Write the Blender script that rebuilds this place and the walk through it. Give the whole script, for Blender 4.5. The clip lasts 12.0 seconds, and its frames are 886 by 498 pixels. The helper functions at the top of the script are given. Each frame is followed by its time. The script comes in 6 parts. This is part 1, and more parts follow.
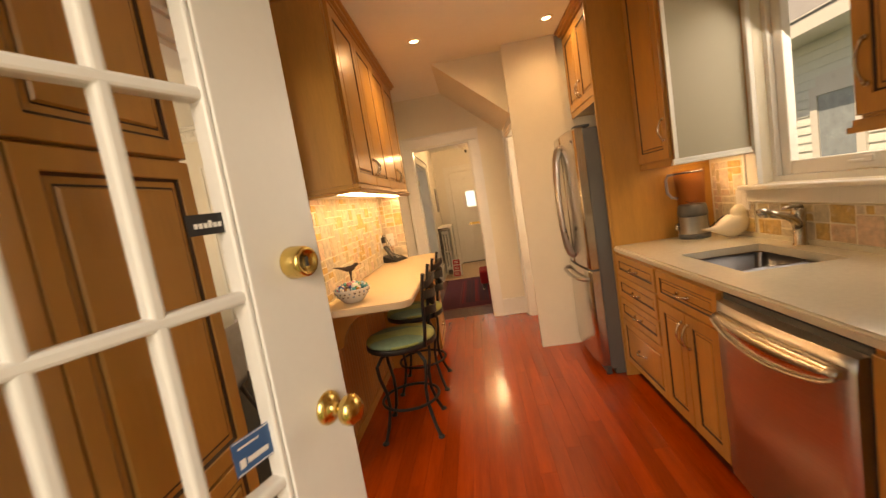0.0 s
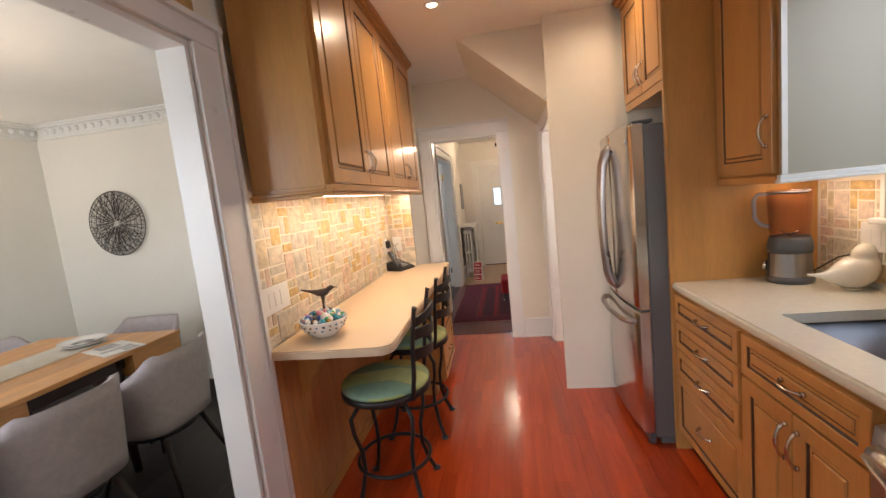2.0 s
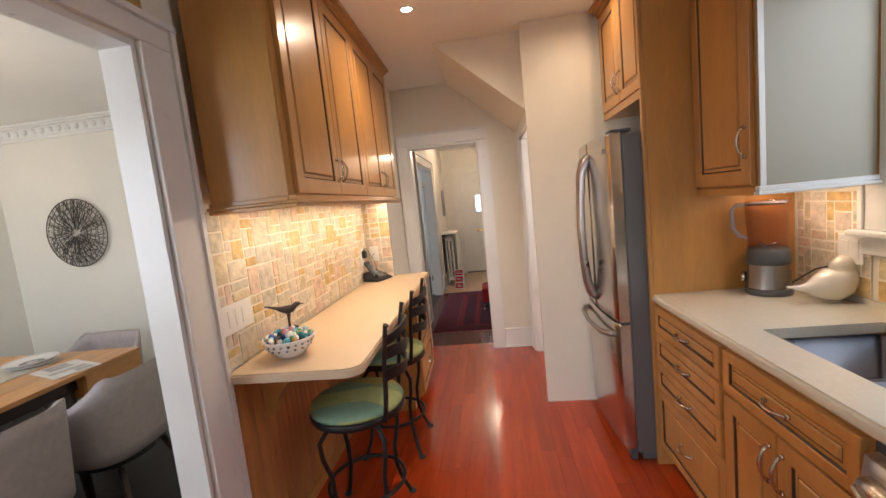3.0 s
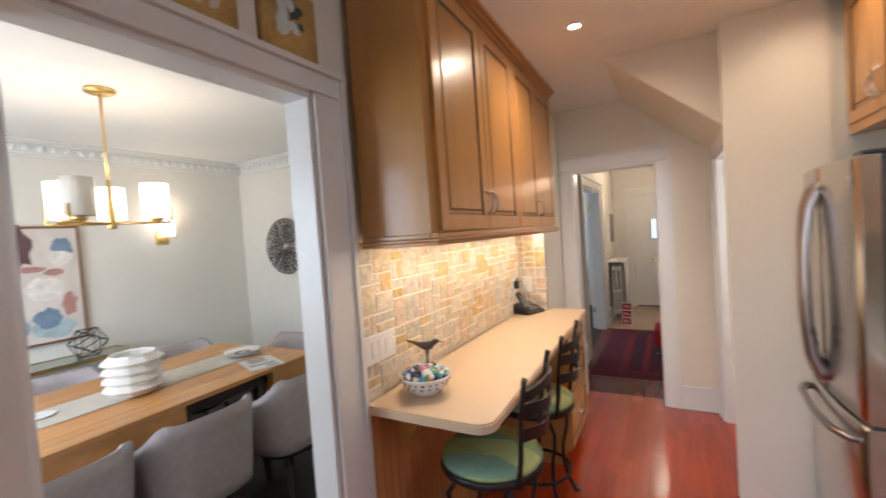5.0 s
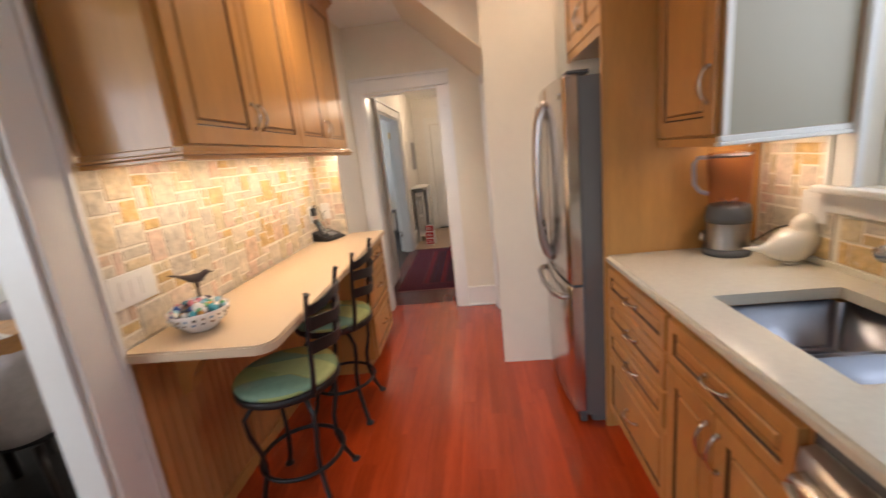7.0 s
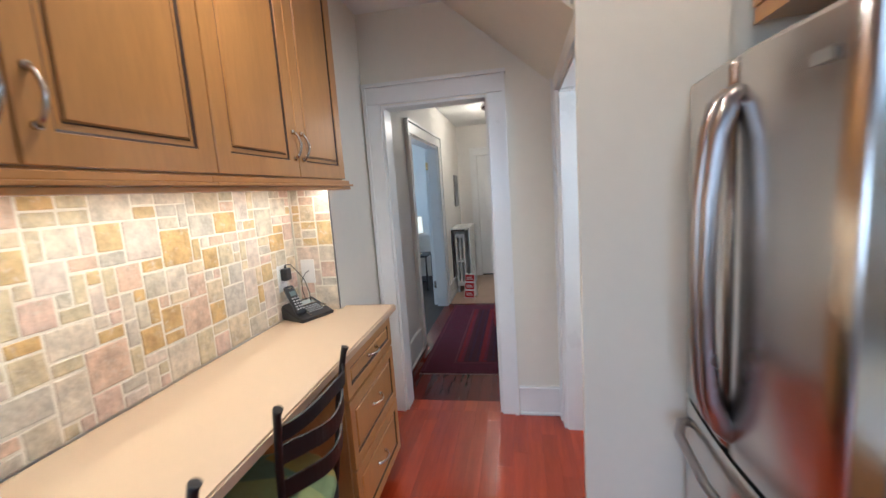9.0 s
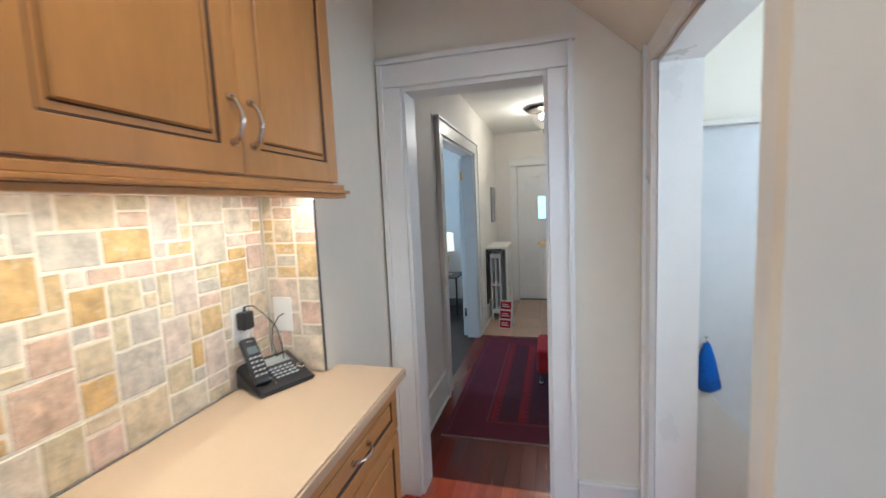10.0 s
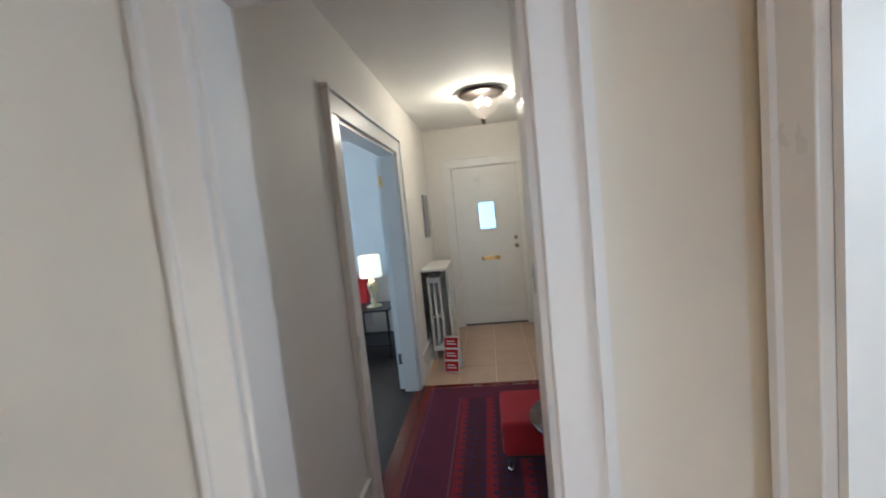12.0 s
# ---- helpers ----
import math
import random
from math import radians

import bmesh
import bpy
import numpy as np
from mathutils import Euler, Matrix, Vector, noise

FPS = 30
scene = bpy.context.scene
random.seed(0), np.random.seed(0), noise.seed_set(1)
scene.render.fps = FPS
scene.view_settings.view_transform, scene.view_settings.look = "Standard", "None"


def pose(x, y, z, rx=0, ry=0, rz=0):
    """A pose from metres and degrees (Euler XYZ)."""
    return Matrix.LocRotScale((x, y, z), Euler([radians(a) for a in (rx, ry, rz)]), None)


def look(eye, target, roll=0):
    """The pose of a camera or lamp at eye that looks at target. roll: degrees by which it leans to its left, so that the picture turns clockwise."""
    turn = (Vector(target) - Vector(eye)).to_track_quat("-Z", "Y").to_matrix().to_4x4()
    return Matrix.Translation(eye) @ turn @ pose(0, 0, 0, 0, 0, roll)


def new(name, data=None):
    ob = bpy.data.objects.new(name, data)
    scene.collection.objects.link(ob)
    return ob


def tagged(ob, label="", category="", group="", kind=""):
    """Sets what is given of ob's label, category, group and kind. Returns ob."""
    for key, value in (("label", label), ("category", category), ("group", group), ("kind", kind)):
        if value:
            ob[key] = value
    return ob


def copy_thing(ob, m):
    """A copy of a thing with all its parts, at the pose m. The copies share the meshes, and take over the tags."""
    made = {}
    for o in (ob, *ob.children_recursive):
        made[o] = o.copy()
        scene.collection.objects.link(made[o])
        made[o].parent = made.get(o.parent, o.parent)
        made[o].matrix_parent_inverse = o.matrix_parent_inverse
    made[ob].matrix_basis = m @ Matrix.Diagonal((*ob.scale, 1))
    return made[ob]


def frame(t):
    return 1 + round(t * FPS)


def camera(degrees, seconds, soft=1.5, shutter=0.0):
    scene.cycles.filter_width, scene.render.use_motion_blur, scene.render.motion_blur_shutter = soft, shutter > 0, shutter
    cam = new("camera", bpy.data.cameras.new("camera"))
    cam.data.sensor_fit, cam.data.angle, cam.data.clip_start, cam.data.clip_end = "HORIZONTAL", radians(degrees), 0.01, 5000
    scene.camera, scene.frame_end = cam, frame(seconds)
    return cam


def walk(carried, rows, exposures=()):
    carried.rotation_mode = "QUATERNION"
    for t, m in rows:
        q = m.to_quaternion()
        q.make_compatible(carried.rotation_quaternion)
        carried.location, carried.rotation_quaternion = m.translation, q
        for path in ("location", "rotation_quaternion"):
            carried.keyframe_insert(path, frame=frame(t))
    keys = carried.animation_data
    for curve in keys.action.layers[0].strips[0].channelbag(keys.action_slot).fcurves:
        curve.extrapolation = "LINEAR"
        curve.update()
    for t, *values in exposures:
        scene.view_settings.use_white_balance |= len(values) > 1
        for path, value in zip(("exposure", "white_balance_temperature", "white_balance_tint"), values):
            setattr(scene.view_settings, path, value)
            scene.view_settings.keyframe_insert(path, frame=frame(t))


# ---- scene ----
cam = camera(94.0, 12.0, shutter=0.5)
PATH = [
    (0, (0.206, 0.067, 1.392), (0.025, 2.048, 1.178), -9.4),
    (0.5, (0.16, 0.272, 1.411), (-0.038, 2.25, 1.193), -9.0),
    (1, (0.12, 0.408, 1.454), (-0.13, 2.378, 1.217), -7.5),
    (1.5, (0.193, 0.592, 1.454), (-0.123, 2.552, 1.215), -6.5),
    (2, (0.283, 0.689, 1.47), (-0.035, 2.649, 1.231), -6.0),
    (2.5, (0.307, 0.735, 1.461), (0.048, 2.703, 1.222), -5.9),
    (2.7, (0.304, 0.752, 1.468), (0.068, 2.724, 1.232), -6.0),
    (4.3, (0.434, 0.932, 1.562), (-0.08, 2.863, 1.478), -5.0),
    (4.5, (0.433, 0.95, 1.563), (-0.208, 2.843, 1.492), -4.7),
    (5, (0.343, 0.963, 1.568), (-0.623, 2.713, 1.498), -4.0),
    (5.5, (0.283, 0.977, 1.568), (-0.838, 2.63, 1.463), -3.5),
    (6, (0.331, 0.993, 1.551), (-0.568, 2.764, 1.319), -3.3),
    (6.5, (0.422, 0.988, 1.503), (-0.107, 2.881, 1.131), -5.1),
    (7, (0.499, 0.993, 1.466), (0.327, 2.934, 1.019), -6.1),
    (7.2, (0.549, 1.028, 1.478), (0.458, 2.976, 1.035), -6.3),
    (8.8, (0.435, 2.073, 1.511), (0.103, 4.025, 1.226), -4.6),
    (9, (0.414, 2.222, 1.489), (0.046, 4.168, 1.212), -4.0),
    (9.5, (0.327, 2.577, 1.491), (-0.115, 4.509, 1.227), -2.8),
    (10, (0.273, 2.917, 1.487), (-0.245, 4.838, 1.282), -2.5),
    (10.5, (0.257, 3.275, 1.501), (-0.284, 5.193, 1.324), -2.0),
    (11, (0.146, 3.564, 1.525), (-0.355, 5.497, 1.402), -2.2),
    (11.5, (0.099, 3.786, 1.568), (-0.307, 5.742, 1.468), -2.9),
    (12, (0.153, 3.999, 1.507), (-0.072, 5.978, 1.33), -5.8),
]
walk(cam, [(t, look(eye, target, roll)) for t, eye, target, roll in PATH],
     exposures=[(0, -0.1, 13000, 22), (0.5, -0.1, 9500, 20), (1.0, -0.1, 8400, 20), (1.8, -0.05, 6500, 17), (4.4, -0.08, 6200, 15), (5.5, -0.05, 5800, 13), (7.2, -0.02, 6350, 16), (9, -0.12, 4800, 7), (10, -0.1, 4750, 4), (10.5, -0.14, 5000, 5), (11, -0.2, 5000, 5), (12, -0.1, 4900, 4)])

# ---- world and lamps ----
world = bpy.data.worlds.new("world")
scene.world = world
world.use_nodes = True
_sky = world.node_tree.nodes.new("ShaderNodeTexSky")
_sky.sky_type = "NISHITA"
_sky.sun_disc = False
_sky.sun_elevation, _sky.sun_rotation = radians(57), radians(253)
_bg = world.node_tree.nodes["Background"]
_bg.inputs["Strength"].default_value = 0.13
world.node_tree.links.new(_sky.outputs[0], _bg.inputs[0])


def lamp(name, kind, m, power, colour, size=0.1, size_y=None, spot=None):
    data = bpy.data.lights.new(name, kind)
    data.energy, data.color = power, colour
    if kind == "AREA":
        data.shape = "RECTANGLE"
        data.size, data.size_y = size, size_y or size
    elif kind == "SUN":
        data.angle = size
    else:
        data.shadow_soft_size = size
    if spot:
        data.spot_size, data.spot_blend = radians(spot), 1.0
    ob = new(name, data)
    ob.matrix_basis = m
    return ob


WARM, TUNGSTEN, SKYLIGHT = (1.0, 0.77, 0.52), (1.0, 0.77, 0.52), (0.80, 0.90, 1.0)
CEIL, HALL_CEIL, DINE_CEIL = 2.60, 2.53, 2.54
lamp("sun", "SUN", look((-5, -1.5, 8), (0, 0, 0)), 5.0, (1.0, 0.95, 0.87), radians(0.6))
lamp("kitchen_window_sky", "AREA", look((1.97, 1.97, 1.80), (0.7, 1.97, 0.8)), 10.5, SKYLIGHT, 0.85, 1.0)
lamp("back_door_sky", "AREA", look((-0.02, -2.6, 2.2), (0.1, 1.5, 0.4)), 135, SKYLIGHT, 1.3, 2.2)
lamp("dining_window_sky", "AREA", look((-2.5, 0.12, 1.5), (-2.5, 3.0, 0.9)), 54, (0.86, 0.94, 1.0), 1.6, 1.4)
lamp("living_window_sky", "AREA", look((-3.95, 7.2, 1.5), (-1.0, 7.2, 1.2)), 55, (0.74, 0.87, 1.0), 1.8, 1.5)
lamp("stairwell_window_sky", "AREA", look((1.66, 4.05, 1.70), (-0.5, 4.45, 1.2)), 11, (1.0, 0.97, 0.93), 0.4, 0.5)
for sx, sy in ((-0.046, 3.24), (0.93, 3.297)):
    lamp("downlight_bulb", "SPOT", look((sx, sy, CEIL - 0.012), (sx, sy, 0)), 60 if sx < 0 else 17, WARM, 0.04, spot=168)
for uy in (2.60, 3.25, 3.88):
    lamp("cabinet_strip_bulb", "AREA", look((-0.52, uy, 1.532), (-0.56, uy, 0.9)), 0.12 if uy > 3.5 else 0.20, TUNGSTEN, 0.58, 0.08)
lamp("cabinet_strip_bulb", "AREA", look((1.58, 2.68, 1.405), (1.62, 2.68, 0.9)), 1.6, TUNGSTEN, 0.34, 0.05)
lamp("hall_bulb", "POINT", pose(0.2, 7.76, 2.38), 30, WARM, 0.07)
for bx, by in ((-2.58, 1.965), (-2.416, 2.355)):
    lamp("chandelier_bulb", "POINT", pose(bx, by, 1.995), 3.5, WARM, 0.05)
lamp("sconce_bulb", "POINT", pose(-3.93, 3.21, 1.92), 3, WARM, 0.05)
lamp("table_lamp_bulb", "POINT", pose(-1.18, 8.42, 1.0), 5, WARM, 0.06)

# ---- materials ----


def nodes_of(name):
    m = bpy.data.materials.new(name)
    m.use_nodes = True
    t = m.node_tree
    return m, t, t.nodes["Principled BSDF"]


def node(t, kind, **values):
    n = t.nodes.new(kind)
    for key, value in values.items():
        n.inputs[key].default_value = value
    return n


def tinted(c, f):
    return tuple(min(1.0, max(0.0, v * f)) for v in c[:3]) + (1.0,)


def surface(name, base, rough=0.5, metal=0.0, var=0.12, scale=6.0, stretch=(1, 1, 1), bump=0.05, bump_scale=120.0,
            rand=0.0, coat=0.0, rough_var=0.08, fine=0.5):
    """A painted, wooden, stone or metal surface: broad stains, fine grain, relief and uneven gloss."""
    m, t, b = nodes_of(name)
    co = t.nodes.new("ShaderNodeTexCoord")
    mp = node(t, "ShaderNodeMapping", Scale=stretch)
    t.links.new(co.outputs["Object"], mp.inputs["Vector"])
    src = mp.outputs["Vector"]
    if rand:
        oi = t.nodes.new("ShaderNodeObjectInfo")
        off = t.nodes.new("ShaderNodeVectorMath")
        off.operation = "MULTIPLY_ADD"
        off.inputs[1].default_value = (17.0, 11.0, 23.0)
        t.links.new(oi.outputs["Random"], off.inputs[0])
        t.links.new(src, off.inputs[2])
        src = off.outputs[0]
    n1 = node(t, "ShaderNodeTexNoise", Scale=scale, Detail=4.0, Roughness=0.6)
    n2 = node(t, "ShaderNodeTexNoise", Scale=scale * 9, Detail=3.0, Roughness=0.6)
    t.links.new(src, n1.inputs["Vector"])
    t.links.new(src, n2.inputs["Vector"])
    mixf = node(t, "ShaderNodeMix")
    mixf.inputs[0].default_value = fine * 0.6
    t.links.new(n1.outputs["Fac"], mixf.inputs[2])
    t.links.new(n2.outputs["Fac"], mixf.inputs[3])
    ramp = t.nodes.new("ShaderNodeValToRGB")
    ramp.color_ramp.elements[0].position, ramp.color_ramp.elements[1].position = 0.3, 0.7
    ramp.color_ramp.elements[0].color = tinted(base, 1 - var)
    ramp.color_ramp.elements[1].color = tinted(base, 1 + var)
    t.links.new(mixf.outputs[0], ramp.inputs[0])
    out = ramp.outputs[0]
    if rand:
        hsv = t.nodes.new("ShaderNodeHueSaturation")
        mr = node(t, "ShaderNodeMapRange")
        mr.inputs[3].default_value, mr.inputs[4].default_value = 1 - rand, 1 + rand
        t.links.new(oi.outputs["Random"], mr.inputs[0])
        t.links.new(mr.outputs[0], hsv.inputs["Value"])
        t.links.new(out, hsv.inputs["Color"])
        out = hsv.outputs[0]
    t.links.new(out, b.inputs["Base Color"])
    rr = node(t, "ShaderNodeMapRange")
    rr.inputs[3].default_value, rr.inputs[4].default_value = max(0.02, rough - rough_var), min(1.0, rough + rough_var)
    t.links.new(n1.outputs["Fac"], rr.inputs[0])
    t.links.new(rr.outputs[0], b.inputs["Roughness"])
    b.inputs["Metallic"].default_value = metal
    if coat:
        b.inputs["Coat Weight"].default_value, b.inputs["Coat Roughness"].default_value = coat, 0.12
    if bump:
        n3 = node(t, "ShaderNodeTexNoise", Scale=bump_scale, Detail=2.0)
        t.links.new(src, n3.inputs["Vector"])
        bp = node(t, "ShaderNodeBump", Strength=bump, Distance=0.01)
        t.links.new(n3.outputs["Fac"], bp.inputs["Height"])
        t.links.new(bp.outputs[0], b.inputs["Normal"])
    return m


def palette(name, colours, rough=0.5, var=0.15, bump=0.3, bump_scale=60.0):
    """Stone or cloth whose pieces take one of several colours by chance."""
    m, t, b = nodes_of(name)
    oi = t.nodes.new("ShaderNodeObjectInfo")
    pick = t.nodes.new("ShaderNodeValToRGB")
    pick.color_ramp.interpolation = "CONSTANT"
    els = pick.color_ramp.elements
    while len(els) < len(colours):
        els.new(0.5)
    for k, c in enumerate(colours):
        els[k].position, els[k].color = k / len(colours), (*c, 1)
    t.links.new(oi.outputs["Random"], pick.inputs[0])
    co = t.nodes.new("ShaderNodeTexCoord")
    off = t.nodes.new("ShaderNodeVectorMath")
    off.operation = "MULTIPLY_ADD"
    off.inputs[1].default_value = (31.0, 57.0, 13.0)
    t.links.new(oi.outputs["Random"], off.inputs[0])
    t.links.new(co.outputs["Object"], off.inputs[2])
    n1 = node(t, "ShaderNodeTexNoise", Scale=22.0, Detail=5.0, Roughness=0.65)
    n2 = node(t, "ShaderNodeTexNoise", Scale=bump_scale, Detail=4.0)
    t.links.new(off.outputs[0], n1.inputs["Vector"])
    t.links.new(off.outputs[0], n2.inputs["Vector"])
    mr = node(t, "ShaderNodeMapRange")
    mr.inputs[1].default_value, mr.inputs[2].default_value = 0.3, 0.7
    mr.inputs[3].default_value, mr.inputs[4].default_value = 1 - var * 1.6, 1 + var
    t.links.new(n1.outputs["Fac"], mr.inputs[0])
    hsv = t.nodes.new("ShaderNodeHueSaturation")
    t.links.new(mr.outputs[0], hsv.inputs["Value"])
    t.links.new(pick.outputs[0], hsv.inputs["Color"])
    n4 = node(t, "ShaderNodeTexNoise", Scale=34.0, Detail=6.0, Roughness=0.7, Distortion=0.8)
    t.links.new(off.outputs[0], n4.inputs["Vector"])
    vein = node(t, "ShaderNodeMapRange")
    vein.inputs[1].default_value, vein.inputs[2].default_value = 0.54, 0.68
    vein.inputs[3].default_value, vein.inputs[4].default_value = 0.0, 0.55
    t.links.new(n4.outputs["Fac"], vein.inputs[0])
    pale = t.nodes.new("ShaderNodeMixRGB")
    pale.inputs[2].default_value = (0.72, 0.64, 0.52, 1)
    t.links.new(vein.outputs[0], pale.inputs[0])
    t.links.new(hsv.outputs[0], pale.inputs[1])
    t.links.new(pale.outputs[0], b.inputs["Base Color"])
    b.inputs["Roughness"].default_value = rough
    bp = node(t, "ShaderNodeBump", Strength=bump, Distance=0.01)
    t.links.new(n2.outputs["Fac"], bp.inputs["Height"])
    t.links.new(bp.outputs[0], b.inputs["Normal"])
    return m


def glass(name, colour=(1, 1, 1), rough=0.0, ior=1.45):
    m, t, b = nodes_of(name)
    b.inputs["Base Color"].default_value = (*colour, 1)
    b.inputs["Roughness"].default_value = rough
    b.inputs["IOR"].default_value = ior
    b.inputs["Transmission Weight"].default_value = 1.0
    return m


def pane_glass(name, colour=(1, 1, 1)):
    m, t, b = nodes_of(name)
    tr = t.nodes.new("ShaderNodeBsdfTransparent")
    tr.inputs[0].default_value = (*colour, 1)
    gl = t.nodes.new("ShaderNodeBsdfGlossy")
    gl.inputs["Roughness"].default_value = 0.02
    mx = t.nodes.new("ShaderNodeMixShader")
    lw = t.nodes.new("ShaderNodeLayerWeight")
    pw = t.nodes.new("ShaderNodeMath")
    pw.operation = "POWER"
    pw.inputs[1].default_value = 5.0
    t.links.new(lw.outputs["Facing"], pw.inputs[0])
    ad = node(t, "ShaderNodeMapRange")
    ad.inputs[3].default_value, ad.inputs[4].default_value = 0.015, 0.09
    t.links.new(pw.outputs[0], ad.inputs[0])
    t.links.new(ad.outputs[0], mx.inputs[0])
    t.links.new(tr.outputs[0], mx.inputs[1])
    t.links.new(gl.outputs[0], mx.inputs[2])
    t.links.new(mx.outputs[0], t.nodes["Material Output"].inputs[0])
    return m


def ribbed_glass(name, colour):
    """Pressed glass that lets light through and scatters a part of it, in upright ribs."""
    m, t, b = nodes_of(name)
    tr = t.nodes.new("ShaderNodeBsdfTransparent")
    tr.inputs[0].default_value = (*colour, 1)
    tl = t.nodes.new("ShaderNodeBsdfTranslucent")
    tl.inputs[0].default_value = (*colour, 1)
    gl = t.nodes.new("ShaderNodeBsdfGlossy")
    gl.inputs["Roughness"].default_value = 0.08
    co = t.nodes.new("ShaderNodeTexCoord")
    gr = t.nodes.new("ShaderNodeTexGradient")
    gr.gradient_type = "RADIAL"
    t.links.new(co.outputs["Object"], gr.inputs["Vector"])
    wave = t.nodes.new("ShaderNodeMath")
    wave.operation = "PINGPONG"
    wave.inputs[1].default_value = 1 / 48
    t.links.new(gr.outputs["Fac"], wave.inputs[0])
    mr = node(t, "ShaderNodeMapRange")
    mr.inputs[2].default_value = 1 / 48
    mr.inputs[3].default_value, mr.inputs[4].default_value = 0.002, 0.014
    t.links.new(wave.outputs[0], mr.inputs[0])
    m1 = t.nodes.new("ShaderNodeMixShader")
    t.links.new(mr.outputs[0], m1.inputs[0])
    t.links.new(tr.outputs[0], m1.inputs[1])
    t.links.new(tl.outputs[0], m1.inputs[2])
    m2 = t.nodes.new("ShaderNodeMixShader")
    m2.inputs[0].default_value = 0.06
    t.links.new(m1.outputs[0], m2.inputs[1])
    t.links.new(gl.outputs[0], m2.inputs[2])
    t.links.new(m2.outputs[0], t.nodes["Material Output"].inputs[0])
    return m


def glow(name, colour, strength):
    m, t, b = nodes_of(name)
    b.inputs["Base Color"].default_value = (*colour, 1)
    b.inputs["Emission Color"].default_value = (*colour, 1)
    b.inputs["Emission Strength"].default_value = strength
    return m


MAPLE = surface("honey_maple", (0.51, 0.255, 0.072), 0.32, var=0.16, scale=3.0, stretch=(3, 3, 0.5), bump=0.03, coat=0.25, rand=0.05)
GLAZE = surface("dark_glaze", (0.05, 0.02, 0.008), 0.5, var=0.3)
WALL = surface("cream_wall_paint", (0.78, 0.73, 0.61), 0.62, var=0.035, scale=2.0, bump=0.06, bump_scale=180)
HALLWALL = surface("pale_hall_paint", (0.76, 0.73, 0.67), 0.6, var=0.035, scale=2.0, bump=0.06, bump_scale=180)
DINEWALL = surface("ivory_dining_paint", (0.76, 0.73, 0.65), 0.6, var=0.03, scale=2.0, bump=0.05, bump_scale=180)
CEILING = surface("white_ceiling_paint", (0.87, 0.86, 0.82), 0.75, var=0.03, scale=2.0, bump=0.06)
TRIM = surface("white_trim_paint", (0.78, 0.77, 0.73), 0.3, var=0.03, scale=5.0, bump=0.03, bump_scale=60)
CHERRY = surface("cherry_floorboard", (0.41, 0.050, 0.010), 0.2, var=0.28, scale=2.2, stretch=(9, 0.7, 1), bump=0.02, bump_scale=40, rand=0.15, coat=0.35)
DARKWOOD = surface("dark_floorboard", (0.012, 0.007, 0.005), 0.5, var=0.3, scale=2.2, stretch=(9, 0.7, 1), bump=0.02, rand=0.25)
# kitchen cherry again, with the hall's dimmer light put into a darker colour
DIM_CHERRY = surface("dimmed_cherry_floorboard", (0.11, 0.009, 0.004), 0.24, var=0.28, scale=2.2, stretch=(9, 0.7, 1), bump=0.02, bump_scale=40, rand=0.22, coat=0.0)
DIM_CHERRY.node_tree.nodes["Principled BSDF"].inputs["Specular IOR Level"].default_value = 0.3
SUBFLOOR = surface("dark_floor_joint", (0.17, 0.025, 0.008), 0.5)
COUNTER = surface("sand_quartz", (0.58, 0.43, 0.28), 0.42, var=0.025, scale=14, bump=0.0)
COUNTER_R = surface("cream_quartz", (0.73, 0.70, 0.58), 0.16, var=0.05, scale=60, bump=0.01, coat=0.3)
STEEL = surface("brushed_steel", (0.66, 0.63, 0.60), 0.31, 1.0, var=0.06, scale=3, stretch=(1, 1, 40), bump=0.02, bump_scale=60)
FRIDGESTEEL = surface("polished_brushed_steel", (0.63, 0.60, 0.56), 0.22, 1.0, var=0.05, scale=3, stretch=(1, 1, 40), bump=0.006, bump_scale=40, rough_var=0.05)
STEEL_SIDE = surface("grey_cabinet_steel", (0.15, 0.152, 0.148), 0.45, 0.3, var=0.05, bump=0.04, bump_scale=300)
SINKSTEEL = surface("sink_steel", (0.28, 0.29, 0.32), 0.32, 1.0, var=0.08, scale=8, bump=0.02)
NICKEL = surface("brushed_nickel", (0.62, 0.57, 0.50), 0.25, 1.0, var=0.06, bump=0.0)
BRASS = surface("polished_brass", (0.80, 0.56, 0.21), 0.27, 1.0, var=0.08, bump=0.0)
GOLD = surface("satin_brass", (0.70, 0.50, 0.20), 0.3, 1.0, var=0.06, bump=0.0)
IRON = surface("black_iron", (0.022, 0.019, 0.018), 0.42, 0.4, var=0.25, bump=0.05)
BLACK = surface("black_plastic", (0.02, 0.02, 0.022), 0.35, var=0.15, bump=0.02)
DARKGREY = surface("dark_grey_plastic", (0.07, 0.075, 0.08), 0.4, var=0.1, bump=0.02)
WHITE = surface("white_plastic", (0.80, 0.78, 0.74), 0.35, var=0.03, bump=0.0)
CERAMIC = surface("glazed_white_ceramic", (0.76, 0.71, 0.60), 0.15, var=0.06, scale=12, bump=0.12, bump_scale=25, coat=0.4)
FABRIC = surface("grey_wool_cloth", (0.45, 0.40, 0.40), 0.9, var=0.12, scale=30, bump=0.5, bump_scale=420)
OAK = surface("golden_oak", (0.56, 0.27, 0.085), 0.36, var=0.3, scale=2.4, stretch=(7, 0.6, 2), bump=0.03, coat=0.15)
DARKLEG = surface("espresso_wood", (0.03, 0.017, 0.012), 0.4, var=0.2, bump=0.03)
GROUT = surface("pale_grout", (0.80, 0.73, 0.60), 0.9, var=0.1, scale=20, bump=0.3, bump_scale=200)
